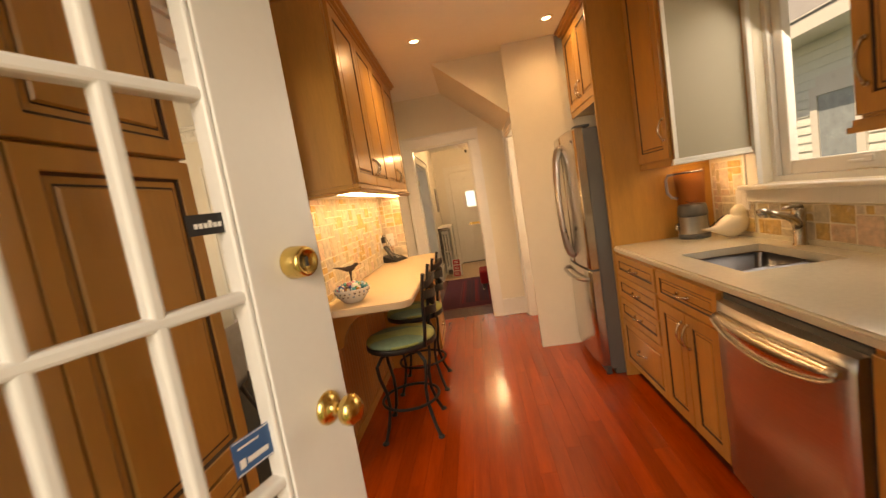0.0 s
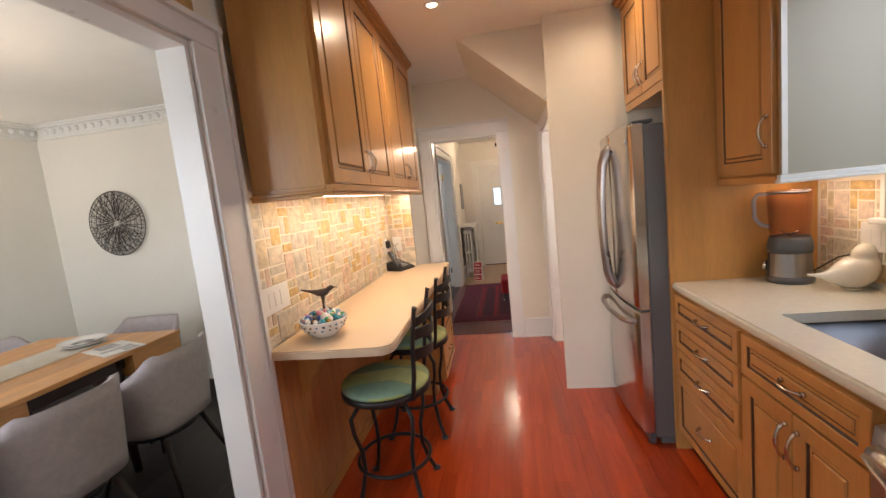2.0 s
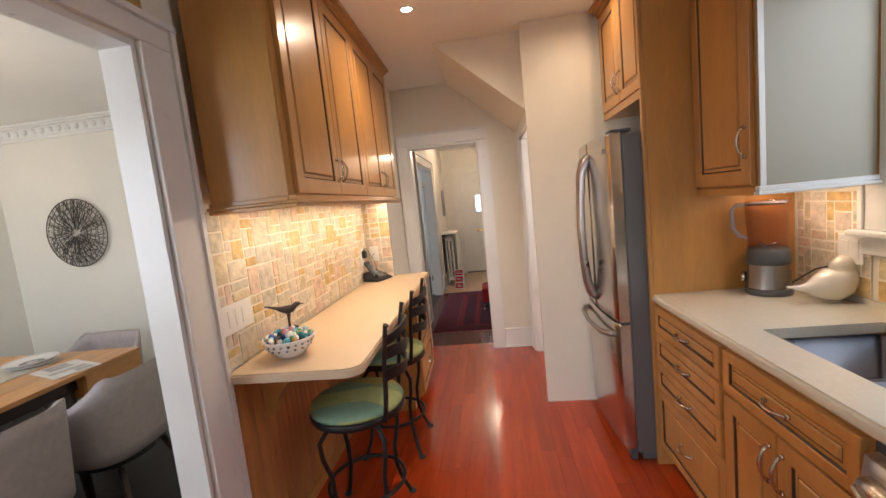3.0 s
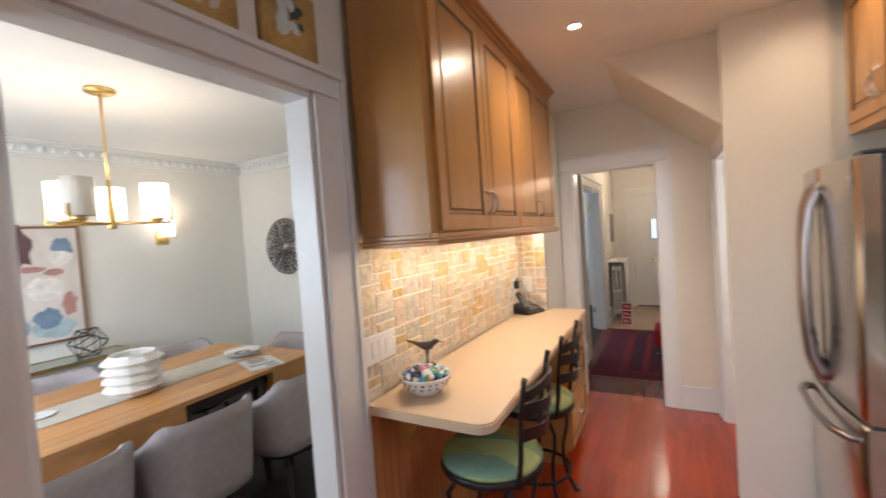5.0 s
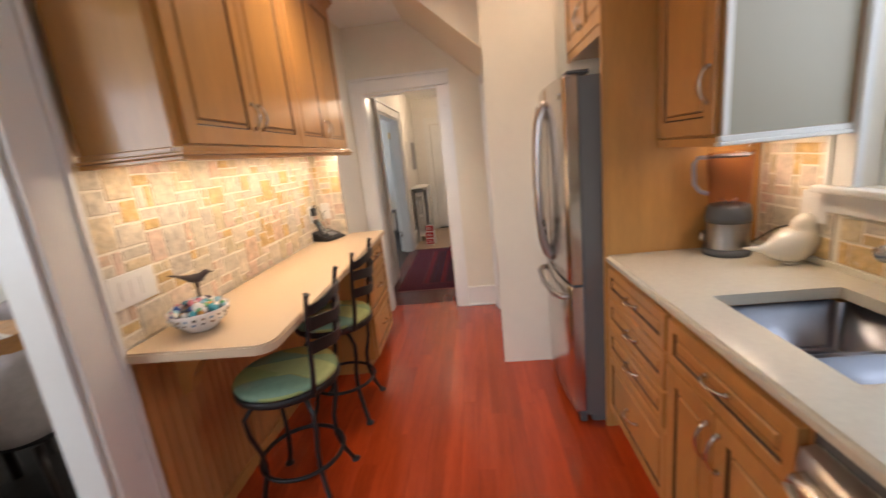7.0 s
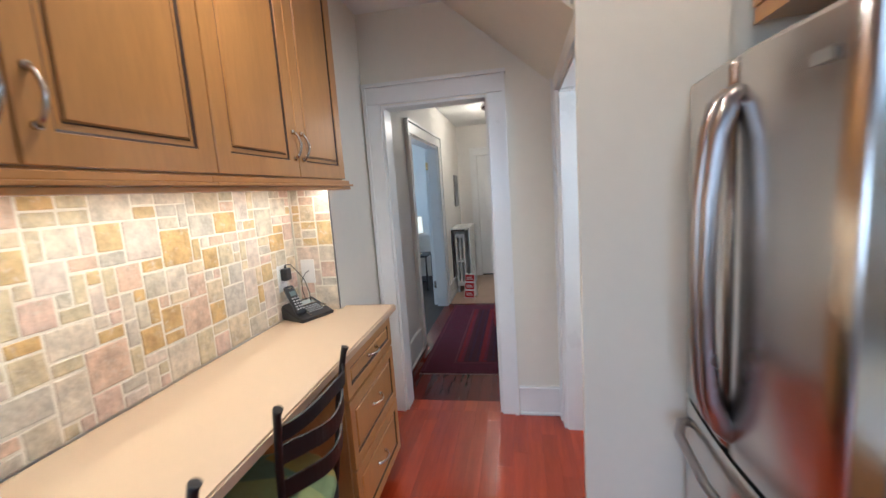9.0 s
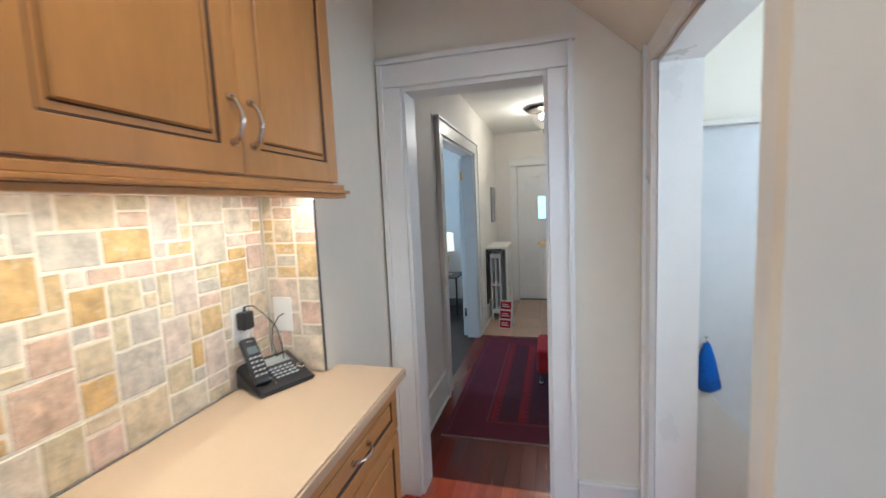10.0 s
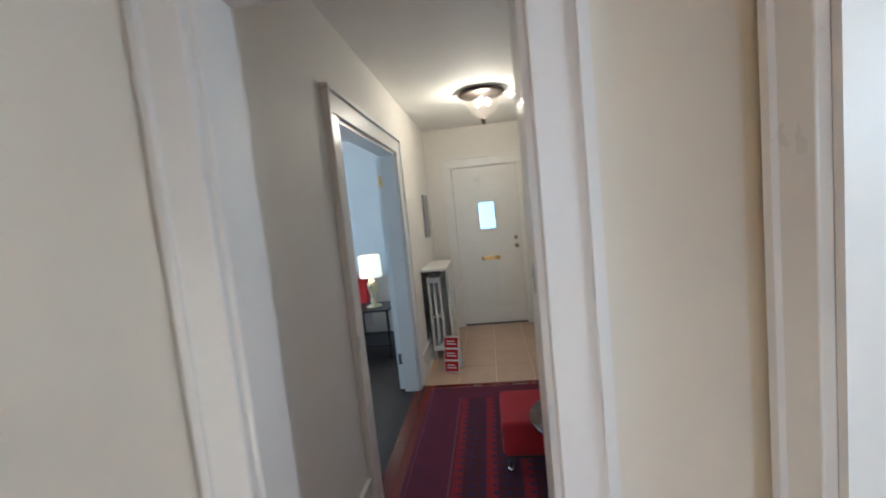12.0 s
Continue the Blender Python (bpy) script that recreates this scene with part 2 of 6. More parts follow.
STONE = palette("tumbled_travertine", [(0.66, 0.53, 0.34), (0.59, 0.52, 0.41), (0.68, 0.49, 0.37), (0.62, 0.44, 0.20), (0.57, 0.50, 0.40),
                                       (0.68, 0.58, 0.44), (0.65, 0.46, 0.32), (0.63, 0.52, 0.32), (0.67, 0.55, 0.44), (0.61, 0.53, 0.39), (0.61, 0.40, 0.15)], 0.6, var=0.21, bump=0.5, bump_scale=45)
RED = surface("red_velvet", (0.27, 0.006, 0.011), 0.85, var=0.2, scale=10, bump=0.3, bump_scale=300)
TILE = surface("beige_floor_tile", (0.46, 0.33, 0.23), 0.4, var=0.12, scale=5, bump=0.03, rand=0.06)
CLEAR = pane_glass("clear_pane")
GLASSWARE = glass("smoky_glass", (0.95, 0.84, 0.80), 0.03)
SHADE = glow("lit_opal_glass", (1.0, 0.90, 0.74), 4.0)
DIFFUSER = glow("lit_diffuser", (1.0, 0.83, 0.58), 22.0)

# ---- building blocks ----


def box(bm, x0, x1, y0, y1, z0, z1, mi=0):
    v = [bm.verts.new(p) for p in ((x0, y0, z0), (x1, y0, z0), (x1, y1, z0), (x0, y1, z0), (x0, y0, z1), (x1, y0, z1), (x1, y1, z1), (x0, y1, z1))]
    for q in ((0, 3, 2, 1), (4, 5, 6, 7), (0, 1, 5, 4), (1, 2, 6, 5), (2, 3, 7, 6), (3, 0, 4, 7)):
        bm.faces.new([v[k] for k in q]).material_index = mi
    return v


def cbox(*dims, bevel=0.0, seg=2, mi=0):
    bm = bmesh.new()
    box(bm, *dims, mi=mi)
    if bevel:
        bmesh.ops.bevel(bm, geom=bm.edges[:], offset=bevel, segments=seg, affect="EDGES", profile=0.5)
    return bm


def boxes(rows, bevel=0.0):
    bm = bmesh.new()
    for r in rows:
        box(bm, *r)
    if bevel:
        bmesh.ops.bevel(bm, geom=bm.edges[:], offset=bevel, segments=1, affect="EDGES")
    return bm


def tube(bm, pts, r, seg=8, mi=0, closed=False):
    """A round bar along the points; r may be one radius or one a point."""
    pts = [Vector(p) for p in pts]
    n = len(pts)
    rads = r if isinstance(r, (list, tuple)) else [r] * n
    rings, ref = [], None
    for k, p in enumerate(pts):
        a = pts[(k - 1) % n] if closed or k else p
        b = pts[(k + 1) % n] if closed or k < n - 1 else p
        d = (b - a).normalized()
        if ref is None:
            ref = d.orthogonal().normalized()
        ref = (ref - d * ref.dot(d)).normalized()
        side = d.cross(ref)
        rings.append([bm.verts.new(p + rads[k] * (math.cos(q) * ref + math.sin(q) * side)) for q in (2 * math.pi * j / seg for j in range(seg))])
    for k in range(n if closed else n - 1):
        a, b = rings[k], rings[(k + 1) % n]
        for j in range(seg):
            f = bm.faces.new((a[j], a[(j + 1) % seg], b[(j + 1) % seg], b[j]))
            f.smooth, f.material_index = True, mi
    if not closed:
        bm.faces.new(rings[0][::-1]).material_index = mi
        bm.faces.new(rings[-1]).material_index = mi
    return bm


def ctube(pts, r, seg=8, closed=False):
    return tube(bmesh.new(), pts, r, seg, 0, closed)


def lathe(profile, seg=24, bm=None, at=(0, 0, 0), mi=0):
    """Turns rows of (radius, height) about the upright axis."""
    bm = bm or bmesh.new()
    rings = []
    for r, z in profile:
        if r < 1e-5:
            rings.append([bm.verts.new((at[0], at[1], at[2] + z))])
        else:
            rings.append([bm.verts.new((at[0] + r * math.cos(2 * math.pi * j / seg), at[1] + r * math.sin(2 * math.pi * j / seg), at[2] + z)) for j in range(seg)])
    for a, b in zip(rings, rings[1:]):
        for j in range(seg):
            k = (j + 1) % seg
            q = (a[0], b[k], b[j]) if len(a) == 1 else (a[j], a[k], b[0]) if len(b) == 1 else (a[j], a[k], b[k], b[j])
            if len(set(q)) > 2:
                f = bm.faces.new(q)
                f.smooth, f.material_index = True, mi
    return bm


def extrude_y(poly, y0, y1, bm=None):
    """A prism along y of an outline in x and z."""
    bm = bm or bmesh.new()
    a = [bm.verts.new((x, y0, z)) for x, z in poly]
    b = [bm.verts.new((x, y1, z)) for x, z in poly]
    n = len(poly)
    bm.faces.new(a)
    bm.faces.new(b[::-1])
    for k in range(n):
        bm.faces.new((a[k], b[k], b[(k + 1) % n], a[(k + 1) % n]))
    bmesh.ops.recalc_face_normals(bm, faces=bm.faces[:])
    return bm


def mesh_of(name, bm, mats):
    me = bpy.data.meshes.new(name)
    bm.to_mesh(me)
    bm.free()
    for m in mats if isinstance(mats, (list, tuple)) else (mats,):
        me.materials.append(m)
    return me


def part(name, bm, material, parent, label="", at=None):
    ob = new(name, mesh_of(name, bm, material))
    ob.parent = parent
    if at is not None:
        ob.matrix_basis = at if isinstance(at, Matrix) else Matrix.Translation(at)
    return tagged(ob, label)


def thing(name, m, label, category, group="", kind=""):
    ob = new(name)
    ob.empty_display_size = 0.1
    ob.matrix_basis = m
    return tagged(ob, label, category, group, kind)


def solid(name, bm, material, label, category, kind="structure", at=None):
    ob = new(name, mesh_of(name, bm, material))
    if at is not None:
        ob.matrix_basis = at
    return tagged(ob, label, category, "", kind)


def holed(bm, axis, a, b, u0, u1, z0, z1, holes):
    """A wall a..b thick along x (axis 'x') or y, from u0 to u1, with through openings (u0, u1, z0, z1) that do not overlap in u."""
    def put(p, q, r, s):
        if q - p > 1e-4 and s - r > 1e-4:
            box(bm, a, b, p, q, r, s) if axis == "x" else box(bm, p, q, a, b, r, s)
    at = u0
    for h0, h1, v0, v1 in sorted(holes):
        put(at, h0, z0, z1)
        put(h0, h1, z0, v0)
        put(h0, h1, v1, z1)
        at = h1
    put(at, u1, z0, z1)
    return bm


# ---- walls, floors, ceilings ----
LX, RX = -0.76, 1.76          # kitchen walls
solid("wall_dining_side", holed(bmesh.new(), "x", LX - 0.11, LX, 0.10, 4.30, 0, CEIL, [(1.25, 2.06, 0, 2.10)]), WALL,
      "cream painted wall between kitchen and dining room", "wall")
solid("wall_chase", cbox(LX - 0.11, -0.53, 4.205, 4.82, 0, CEIL), WALL, "cream painted wall jog beside the hall doorway", "wall")
solid("wall_hall_end", holed(bmesh.new(), "y", 4.82, 4.96, -0.87, 1.9, 0, CEIL, [(-0.41, 0.255, 0, 2.045)]), WALL,
      "cream painted end wall with the hall doorway", "wall")
solid("wall_stair_side", holed(bmesh.new(), "x", 0.657, 0.80, 3.70, 4.815, 0, CEIL - 0.002, [(3.80, 4.66, 0, 1.99)]), WALL,
      "cream painted wall with the basement stair opening", "wall")
solid("pier", cbox(0.615, 1.05, 3.66, 3.698, 0, CEIL - 0.002), WALL, "cream painted pier beside the refrigerator", "wall")
solid("wall_behind_fridge", cbox(1.06, RX, 3.70, 3.80, 0, CEIL), WALL, "cream painted wall beside the refrigerator alcove", "wall")
solid("wall_window_side", holed(bmesh.new(), "x", RX, RX + 0.16, 0.0, 4.82, 0, CEIL, [(1.50, 2.44, 1.22, 2.35)]), WALL,
      "cream painted outer wall with the sink window", "wall")
solid("wall_back", holed(bmesh.new(), "y", -0.06, 0.10, -0.87, 1.92, 0, CEIL, [(-0.45, 0.50, 0, 2.08)]), WALL,
      "cream painted outer wall with the back doorway", "wall")
solid("ceiling_kitchen", cbox(-0.87, 1.92, -0.06, 4.96, CEIL, CEIL + 0.1), CEILING, "smooth white kitchen ceiling", "ceiling")
solid("stair_soffit", extrude_y([(0.02, CEIL - 0.002), (0.655, CEIL - 0.002), (0.655, 2.05)], 3.80, 4.817), WALL,
      "cream sloping soffit under the stairs above", "soffit")
solid("floor_base", cbox(-0.87, 1.92, -0.06, 7.48, -0.12, -0.012), SUBFLOOR, "dark joints under the kitchen and hall floorboards", "floor")

solid("wall_hall_left", holed(bmesh.new(), "x", -0.68, -0.56, 4.96, 9.26, 0, HALL_CEIL, [(6.05, 7.40, 0, 2.03)]), HALLWALL,
      "pale painted hall wall with the living room doorway", "wall")
solid("wall_hall_right", cbox(0.78, 0.90, 4.96, 9.26, 0, HALL_CEIL), HALLWALL, "pale painted hall wall", "wall")
solid("wall_front", holed(bmesh.new(), "y", 9.26, 9.42, -0.68, 0.90, 0, HALL_CEIL, [(-0.245, 0.56, 0, 2.03)]), HALLWALL,
      "pale painted wall round the front door", "wall")
solid("ceiling_hall", cbox(-0.68, 0.90, 4.96, 9.42, HALL_CEIL, HALL_CEIL + 0.1), CEILING, "white painted hall ceiling", "ceiling")

DX0, DX1, DY0, DY1 = -4.05, LX - 0.11, 0.10, 4.10
solid("wall_dining_far", cbox(DX0 - 0.1, DX0, DY0, DY1, 0, DINE_CEIL), DINEWALL, "ivory painted dining room wall", "wall")
solid("wall_dining_end", cbox(DX0 - 0.1, DX1, DY1, DY1 + 0.1, 0, DINE_CEIL), DINEWALL, "ivory painted dining room end wall", "wall")
solid("wall_dining_window", holed(bmesh.new(), "y", DY0 - 0.16, DY0, DX0 - 0.1, DX1, 0, DINE_CEIL, [(-3.3, -1.7, 0.8, 2.2)]), DINEWALL,
      "ivory painted outer wall of the dining room", "wall")
solid("ceiling_dining", cbox(DX0 - 0.1, DX1, DY0 - 0.16, DY1 + 0.1, DINE_CEIL, DINE_CEIL + 0.1), CEILING, "white dining room ceiling", "ceiling")
solid("dining_floor_base", cbox(DX0, DX1, DY0, DY1, -0.12, -0.012), SUBFLOOR, "dark joints under the dining room floorboards", "floor")

solid("wall_living", boxes([(-4.2, -4.1, 5.6, 9.4, 0, 2.53), (-4.1, -0.68, 9.3, 9.4, 0, 2.53), (-4.1, -0.68, 5.5, 5.6, 0, 2.53)]), HALLWALL,
      "pale painted living room walls", "wall")
solid("ceiling_living", cbox(-4.2, -0.68, 5.5, 9.4, 2.53, 2.63), CEILING, "white living room ceiling", "ceiling")
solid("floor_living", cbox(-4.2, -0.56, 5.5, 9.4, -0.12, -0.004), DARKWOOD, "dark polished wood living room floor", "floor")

# basement stairwell behind the side opening
solid("wall_stairwell", boxes([(0.80, 1.76, 4.74, 4.818, -1.6, 1.76)]), surface("stairwell_grey_paint", (0.57, 0.58, 0.57), 0.6, var=0.06, scale=3), "grey-blue painted lower stairwell wall", "wall")
solid("stairwell_floor", cbox(0.80, 1.76, 3.80, 4.74, -0.25, -0.13), DARKWOOD, "dark wood stair landing", "floor")

# ---- trim ----


def casing(name, m, w, h, cw=0.115, th=0.024, label="", head=None):
    """Painted door casing round an opening w wide and h high: local x along the wall, y out of it."""
    t = thing(name, m, label or "white painted moulded door casing", "door casing", kind="structure")
    head = head or cw
    for nm, d in (("jamb_board", (-cw, 0, 0, th, 0, h + 0.004)), ("jamb_board", (w, w + cw, 0, th, 0, h + 0.004))):
        bm = cbox(*d, bevel=0.004)
        x0, x1 = d[0], d[1]
        out = x0 if x0 < 0 else x1 - 0.022
        box(bm, out, out + 0.022, th - 0.002, th + 0.012, 0, h + head)
        part(nm, bm, TRIM, t)
    bm = cbox(-cw, w + cw, 0, th, h + 0.006, h + head, bevel=0.004)
    box(bm, -cw - 0.006, w + cw + 0.006, -0.0, th + 0.016, h + head + 0.001, h + head + 0.022)
    part("head_board", bm, TRIM, t)
    return t


def lining(name, dims_list, label):
    return solid(name, boxes(dims_list), TRIM, label, "door lining")


R90, R270 = pose(0, 0, 0, 0, 0, 90), pose(0, 0, 0, 0, 0, -90)
casing("casing_dining", Matrix.Translation((LX, 2.06, 0)) @ R270, 0.81, 2.10, 0.150, head=0.075)
lining("lining_dining", [(LX - 0.112, LX + 0.002, 2.042, 2.0595, 0, 2.083), (LX - 0.112, LX + 0.002, 1.2505, 1.266, 0, 2.083), (LX - 0.112, LX + 0.002, 1.2505, 2.0595, 2.083, 2.0995)],
       "white painted lining of the dining doorway")
casing("casing_hall", pose(0.255, 4.82, 0, 0, 0, 180), 0.665, 2.045, 0.108)
lining("lining_hall", [(-0.4095, -0.395, 4.818, 4.962, 0, 2.03), (0.240, 0.2545, 4.818, 4.962, 0, 2.03), (-0.4095, 0.2545, 4.818, 4.962, 2.03, 2.0445)],
       "white painted lining of the hall doorway")
casing("casing_stair", Matrix.Translation((0.657, 3.80, 0)) @ R90, 0.86, 1.99, 0.10, label="white painted casing of the basement stair opening")
lining("lining_stair", [(0.655, 0.802, 4.642, 4.6595, 0, 1.975), (0.655, 0.802, 3.8005, 3.818, 0, 1.975), (0.655, 0.802, 3.8005, 4.6595, 1.975, 1.9895)],
       "white painted lining of the stair opening")
casing("casing_living", Matrix.Translation((-0.56, 7.40, 0)) @ R270, 1.35, 2.03, 0.14, head=0.105, label="pale blue-lit white casing of the living room doorway")
lining("lining_living", [(-0.682, -0.558, 6.0505, 6.07, 0, 2.015), (-0.682, -0.558, 7.38, 7.3995, 0, 2.015), (-0.682, -0.558, 6.0505, 7.3995, 2.015, 2.0295)],
       "white painted lining of the living room doorway")
solid("lining_back", boxes([(-0.53, -0.471, 0.101, 0.19, 0, 2.08)]), TRIM, "white painted jamb of the back door", "door lining")
casing("casing_front", pose(0.56, 9.26, 0, 0, 0, 180), 0.805, 2.03, 0.11, label="white painted casing of the front door")


def skirting(name, m, length, label="white painted moulded baseboard", h=0.17):
    t = thing(name, m, label, "baseboard", kind="structure")
    part("board", cbox(0, length, 0, 0.016, 0, h, bevel=0.003), TRIM, t)
    part("cap_moulding", cbox(0, length, 0, 0.024, h + 0.0005, h + 0.022, bevel=0.005), TRIM, t)
    part("shoe_moulding", cbox(0, length, 0.0165, 0.032, 0, 0.02, bevel=0.006), TRIM, t)
    return t


skirting("baseboard", pose(0.632, 4.82, 0, 0, 0, 180), 0.265)
skirting("baseboard", Matrix.Translation((-0.56, 5.905, 0)) @ R270, 0.94, h=0.2)
skirting("baseboard", Matrix.Translation((-0.56, 9.25, 0)) @ R270, 1.70, h=0.2)
skirting("baseboard", Matrix.Translation((0.78, 5.0, 0)) @ R90, 4.2, h=0.2)
skirting("baseboard", pose(-2.442, 4.10, 0, 0, 0, 180), 1.57, h=0.16)
casing("casing_dining_end", pose(-1.55, 4.10, 0, 0, 0, 180), 0.76, 2.0, 0.13)
leaf_end = thing("door_dining_end", pose(-2.309, 4.084, 0), "white painted panel door in the dining room end wall", "door", kind="structure")
part("leaf", cbox(0.0, 0.757, 0.002, 0.014, 0.01, 1.998, bevel=0.002), TRIM, leaf_end)
for px0, px1 in ((0.10, 0.34), (0.42, 0.66)):
    for pz0, pz1 in ((0.22, 0.80), (0.98, 1.86)):
        part("panel", cbox(px0, px1, -0.004, 0.0018, pz0, pz1, bevel=0.0025), TRIM, leaf_end)

# ---- kitchen cabinets ----


def pull(parent, x, z, y, upright=True, length=0.10, mat=None):
    """An arched pull with flared feet, standing out along y."""
    pts = []
    for k in range(11):
        s = k / 10
        a = (s - 0.5) * length
        out = 0.006 + 0.026 * math.sin(math.pi * s) ** 0.7
        pts.append((x, y + out, z + a) if upright else (x + a, y + out, z))
    rads = [0.0075, 0.0055, 0.0048, 0.005, 0.0055, 0.006, 0.0055, 0.005, 0.0048, 0.0055, 0.0075]
    bm = ctube(pts, rads, 8)
    for p in (pts[0], pts[-1]):
        tube(bm, [(p[0], y - 0.001, p[2]), (p[0], y + 0.009, p[2])], [0.009, 0.008], 10)
    return part("handle", bm, mat or NICKEL, parent, "arched brushed nickel pull")


def ringed(x0, x1, z0, z1, steps):
    """Nested rectangles (inset, height, material of the band that follows), capped in the middle."""
    bm = bmesh.new()
    last = None
    for d, y, mi in steps:
        ring = [bm.verts.new(p) for p in ((x0 + d, y, z0 + d), (x0 + d, y, z1 - d), (x1 - d, y, z1 - d), (x1 - d, y, z0 + d))]
        if last:
            for q in range(4):
                bm.faces.new((last[0][q], last[0][(q + 1) % 4], ring[(q + 1) % 4], ring[q])).material_index = last[1]
        last = (ring, mi)
    bm.faces.new(last[0])
    bmesh.ops.recalc_face_normals(bm, faces=bm.faces[:])
    return bm


def front(parent, name, x0, x1, z0, z1, fw=0.058, pulls=(), upright=True, plen=0.10):
    """A cabinet door or drawer front with a framed panel and dark glazed grooves."""
    T = 0.021
    g, k = 0.006, 0.016 if min(x1 - x0, z1 - z0) - 2 * fw > 0.08 else 0.006
    ob = part(name, ringed(x0, x1, z0, z1, ((0, 0.001, 0), (0, T - 0.002, 0), (0.002, T, 0), (fw - 0.002, T, 0), (fw, T - 0.003, 1), (fw + g, T - 0.007, 1), (fw + g, 0.002, 1))), [MAPLE, GLAZE], parent)
    part("panel", ringed(x0, x1, z0, z1, ((fw + g, 0.002, 0), (fw + g, T - 0.009, 0), (fw + g + k - 0.004, T - 0.0075, 1), (fw + g + k, T - 0.0085, 0), (fw + g + k + 0.004, T - 0.003, 0))), [MAPLE, GLAZE], ob)
    for px, pz in pulls:
        pull(ob, px, pz, T - (0.003 if abs(px - (x0 + x1) / 2) < 0.05 and not upright else 0), upright, plen)
    return ob


def mouldings(parent, name, x0, x1, depth, z0, z1, over, side0=True, side1=True):
    """A stepped moulding that runs along the front and both ends."""
    bm = bmesh.new()
    n = 3
    for k in range(n):
        o = over * (k + 1) / n
        a, b = z0 + (z1 - z0) * k / n, z0 + (z1 - z0) * (k + 1) / n
        box(bm, x0 - (o if side0 else 0), x1 + (o if side1 else 0), -depth, o, a, b)
    return part(name, bm, MAPLE, parent)


# upper cabinets over the bar
FX = -0.452
LEAN = Matrix.Translation((FX, 4.205, 0)) @ pose(0, 0, 0, 0, 0, 1.2)
upper = thing("upper_cabinet", LEAN @ R270, "honey maple wall cabinet with glazed raised-panel doors", "cabinet", "cabinets over the bar")
W2 = 0.968
part("body", cbox(0, W2, -0.312, 0, 1.575, 2.545, bevel=0.002), MAPLE, upper)
front(upper, "door", 0.006, 0.455, 1.582, 2.535, 0.062, [(0.455 - 0.03, 1.70)])
front(upper, "door", 0.460, 0.925, 1.582, 2.535, 0.062, [(0.460 + 0.03, 1.70)])
for d in ((-0.02, W2, 0.0, 0.030, 1.556, 1.574), (-0.03, W2, -0.02, 0.046, 1.545, 1.5555), (-0.02, W2, -0.01, 0.034, 1.530, 1.5445)):
    part("light_rail", cbox(*d, bevel=0.003), MAPLE, upper)
part("crown", boxes([(0, W2, -0.312, 0.022, 2.546, 2.562), (0, W2, -0.312, 0.042, 2.562, 2.580), (0, W2, -0.312, 0.062, 2.580, 2.598)]), MAPLE, upper)
upper2 = thing("upper_cabinet", LEAN @ Matrix.Translation((0, -W2 - 0.001, 0)) @ R270, "honey maple wall cabinet with glazed raised-panel doors", "cabinet", "cabinets over the bar")
W3 = 0.966
part("body", cbox(0, W3, -0.312, 0, 1.575, 2.545, bevel=0.002), MAPLE, upper2)
front(upper2, "door", -0.038, 0.440, 1.582, 2.535, 0.062, [(0.440 - 0.03, 1.70)])
front(upper2, "door", 0.445, 0.932, 1.582, 2.535, 0.062, [(0.445 + 0.03, 1.70)])
part("end_panel", cbox(W3, W3 + 0.012, -0.312, -0.004, 1.575, 2.545), MAPLE, upper2)
for d in ((0, W3 + 0.022, 0.0, 0.030, 1.556, 1.574), (0, W3 + 0.046, -0.02, 0.046, 1.545, 1.5555), (0, W3 + 0.034, -0.01, 0.034, 1.530, 1.5445),
          (W3, W3 + 0.026, -0.312, -0.0005, 1.556, 1.574), (W3, W3 + 0.046, -0.312, -0.0205, 1.545, 1.5555), (W3 - 0.01, W3 + 0.034, -0.312, -0.0105, 1.530, 1.5445)):
    part("light_rail", cbox(*d, bevel=0.003), MAPLE, upper2)
part("crown", boxes([(0, W3 + 0.022, -0.312, 0.022, 2.546, 2.562), (0, W3 + 0.042, -0.312, 0.042, 2.562, 2.580), (0, W3 + 0.062, -0.312, 0.062, 2.580, 2.598)]), MAPLE, upper2)
for k, uy in enumerate((2.60, 3.25, 3.88)):
    st = thing("under_cabinet_light", pose(-0.54, uy, 1.535), "slim white under-cabinet light, lit warm", "light", "under-cabinet lights")
    part("housing", cbox(-0.045, 0.045, -0.30, 0.30, 0.014, 0.038, bevel=0.003), WHITE, st)
    part("diffuser", cbox(-0.036, 0.036, -0.285, 0.285, 0.006, 0.0138, bevel=0.002), DIFFUSER, st)


def slab(name, poly, z0, z1, material, label, radius=0.006):
    """A worktop from its outline in plan, with eased edges."""
    bm = bmesh.new()
    f = bm.faces.new([bm.verts.new((x, y, z0)) for x, y in poly])
    up = bmesh.ops.extrude_face_region(bm, geom=[f])
    bmesh.ops.translate(bm, verts=[v for v in up["geom"] if isinstance(v, bmesh.types.BMVert)], vec=(0, 0, z1 - z0))
    bmesh.ops.recalc_face_normals(bm, faces=bm.faces[:])
    rim = [e for e in bm.edges if abs(e.verts[0].co.z - e.verts[1].co.z) < 1e-6]
    bmesh.ops.bevel(bm, geom=rim, offset=radius, segments=2, affect="EDGES")
    t = thing(name, pose(0, 0, 0), label, "countertop")
    part("slab", bm, material, t)
    return t


def arc(cx, cy, r, a0, a1, n=6):
    return [(cx + r * math.cos(radians(a0 + (a1 - a0) * k / n)), cy + r * math.sin(radians(a0 + (a1 - a0) * k / n))) for k in range(n + 1)]


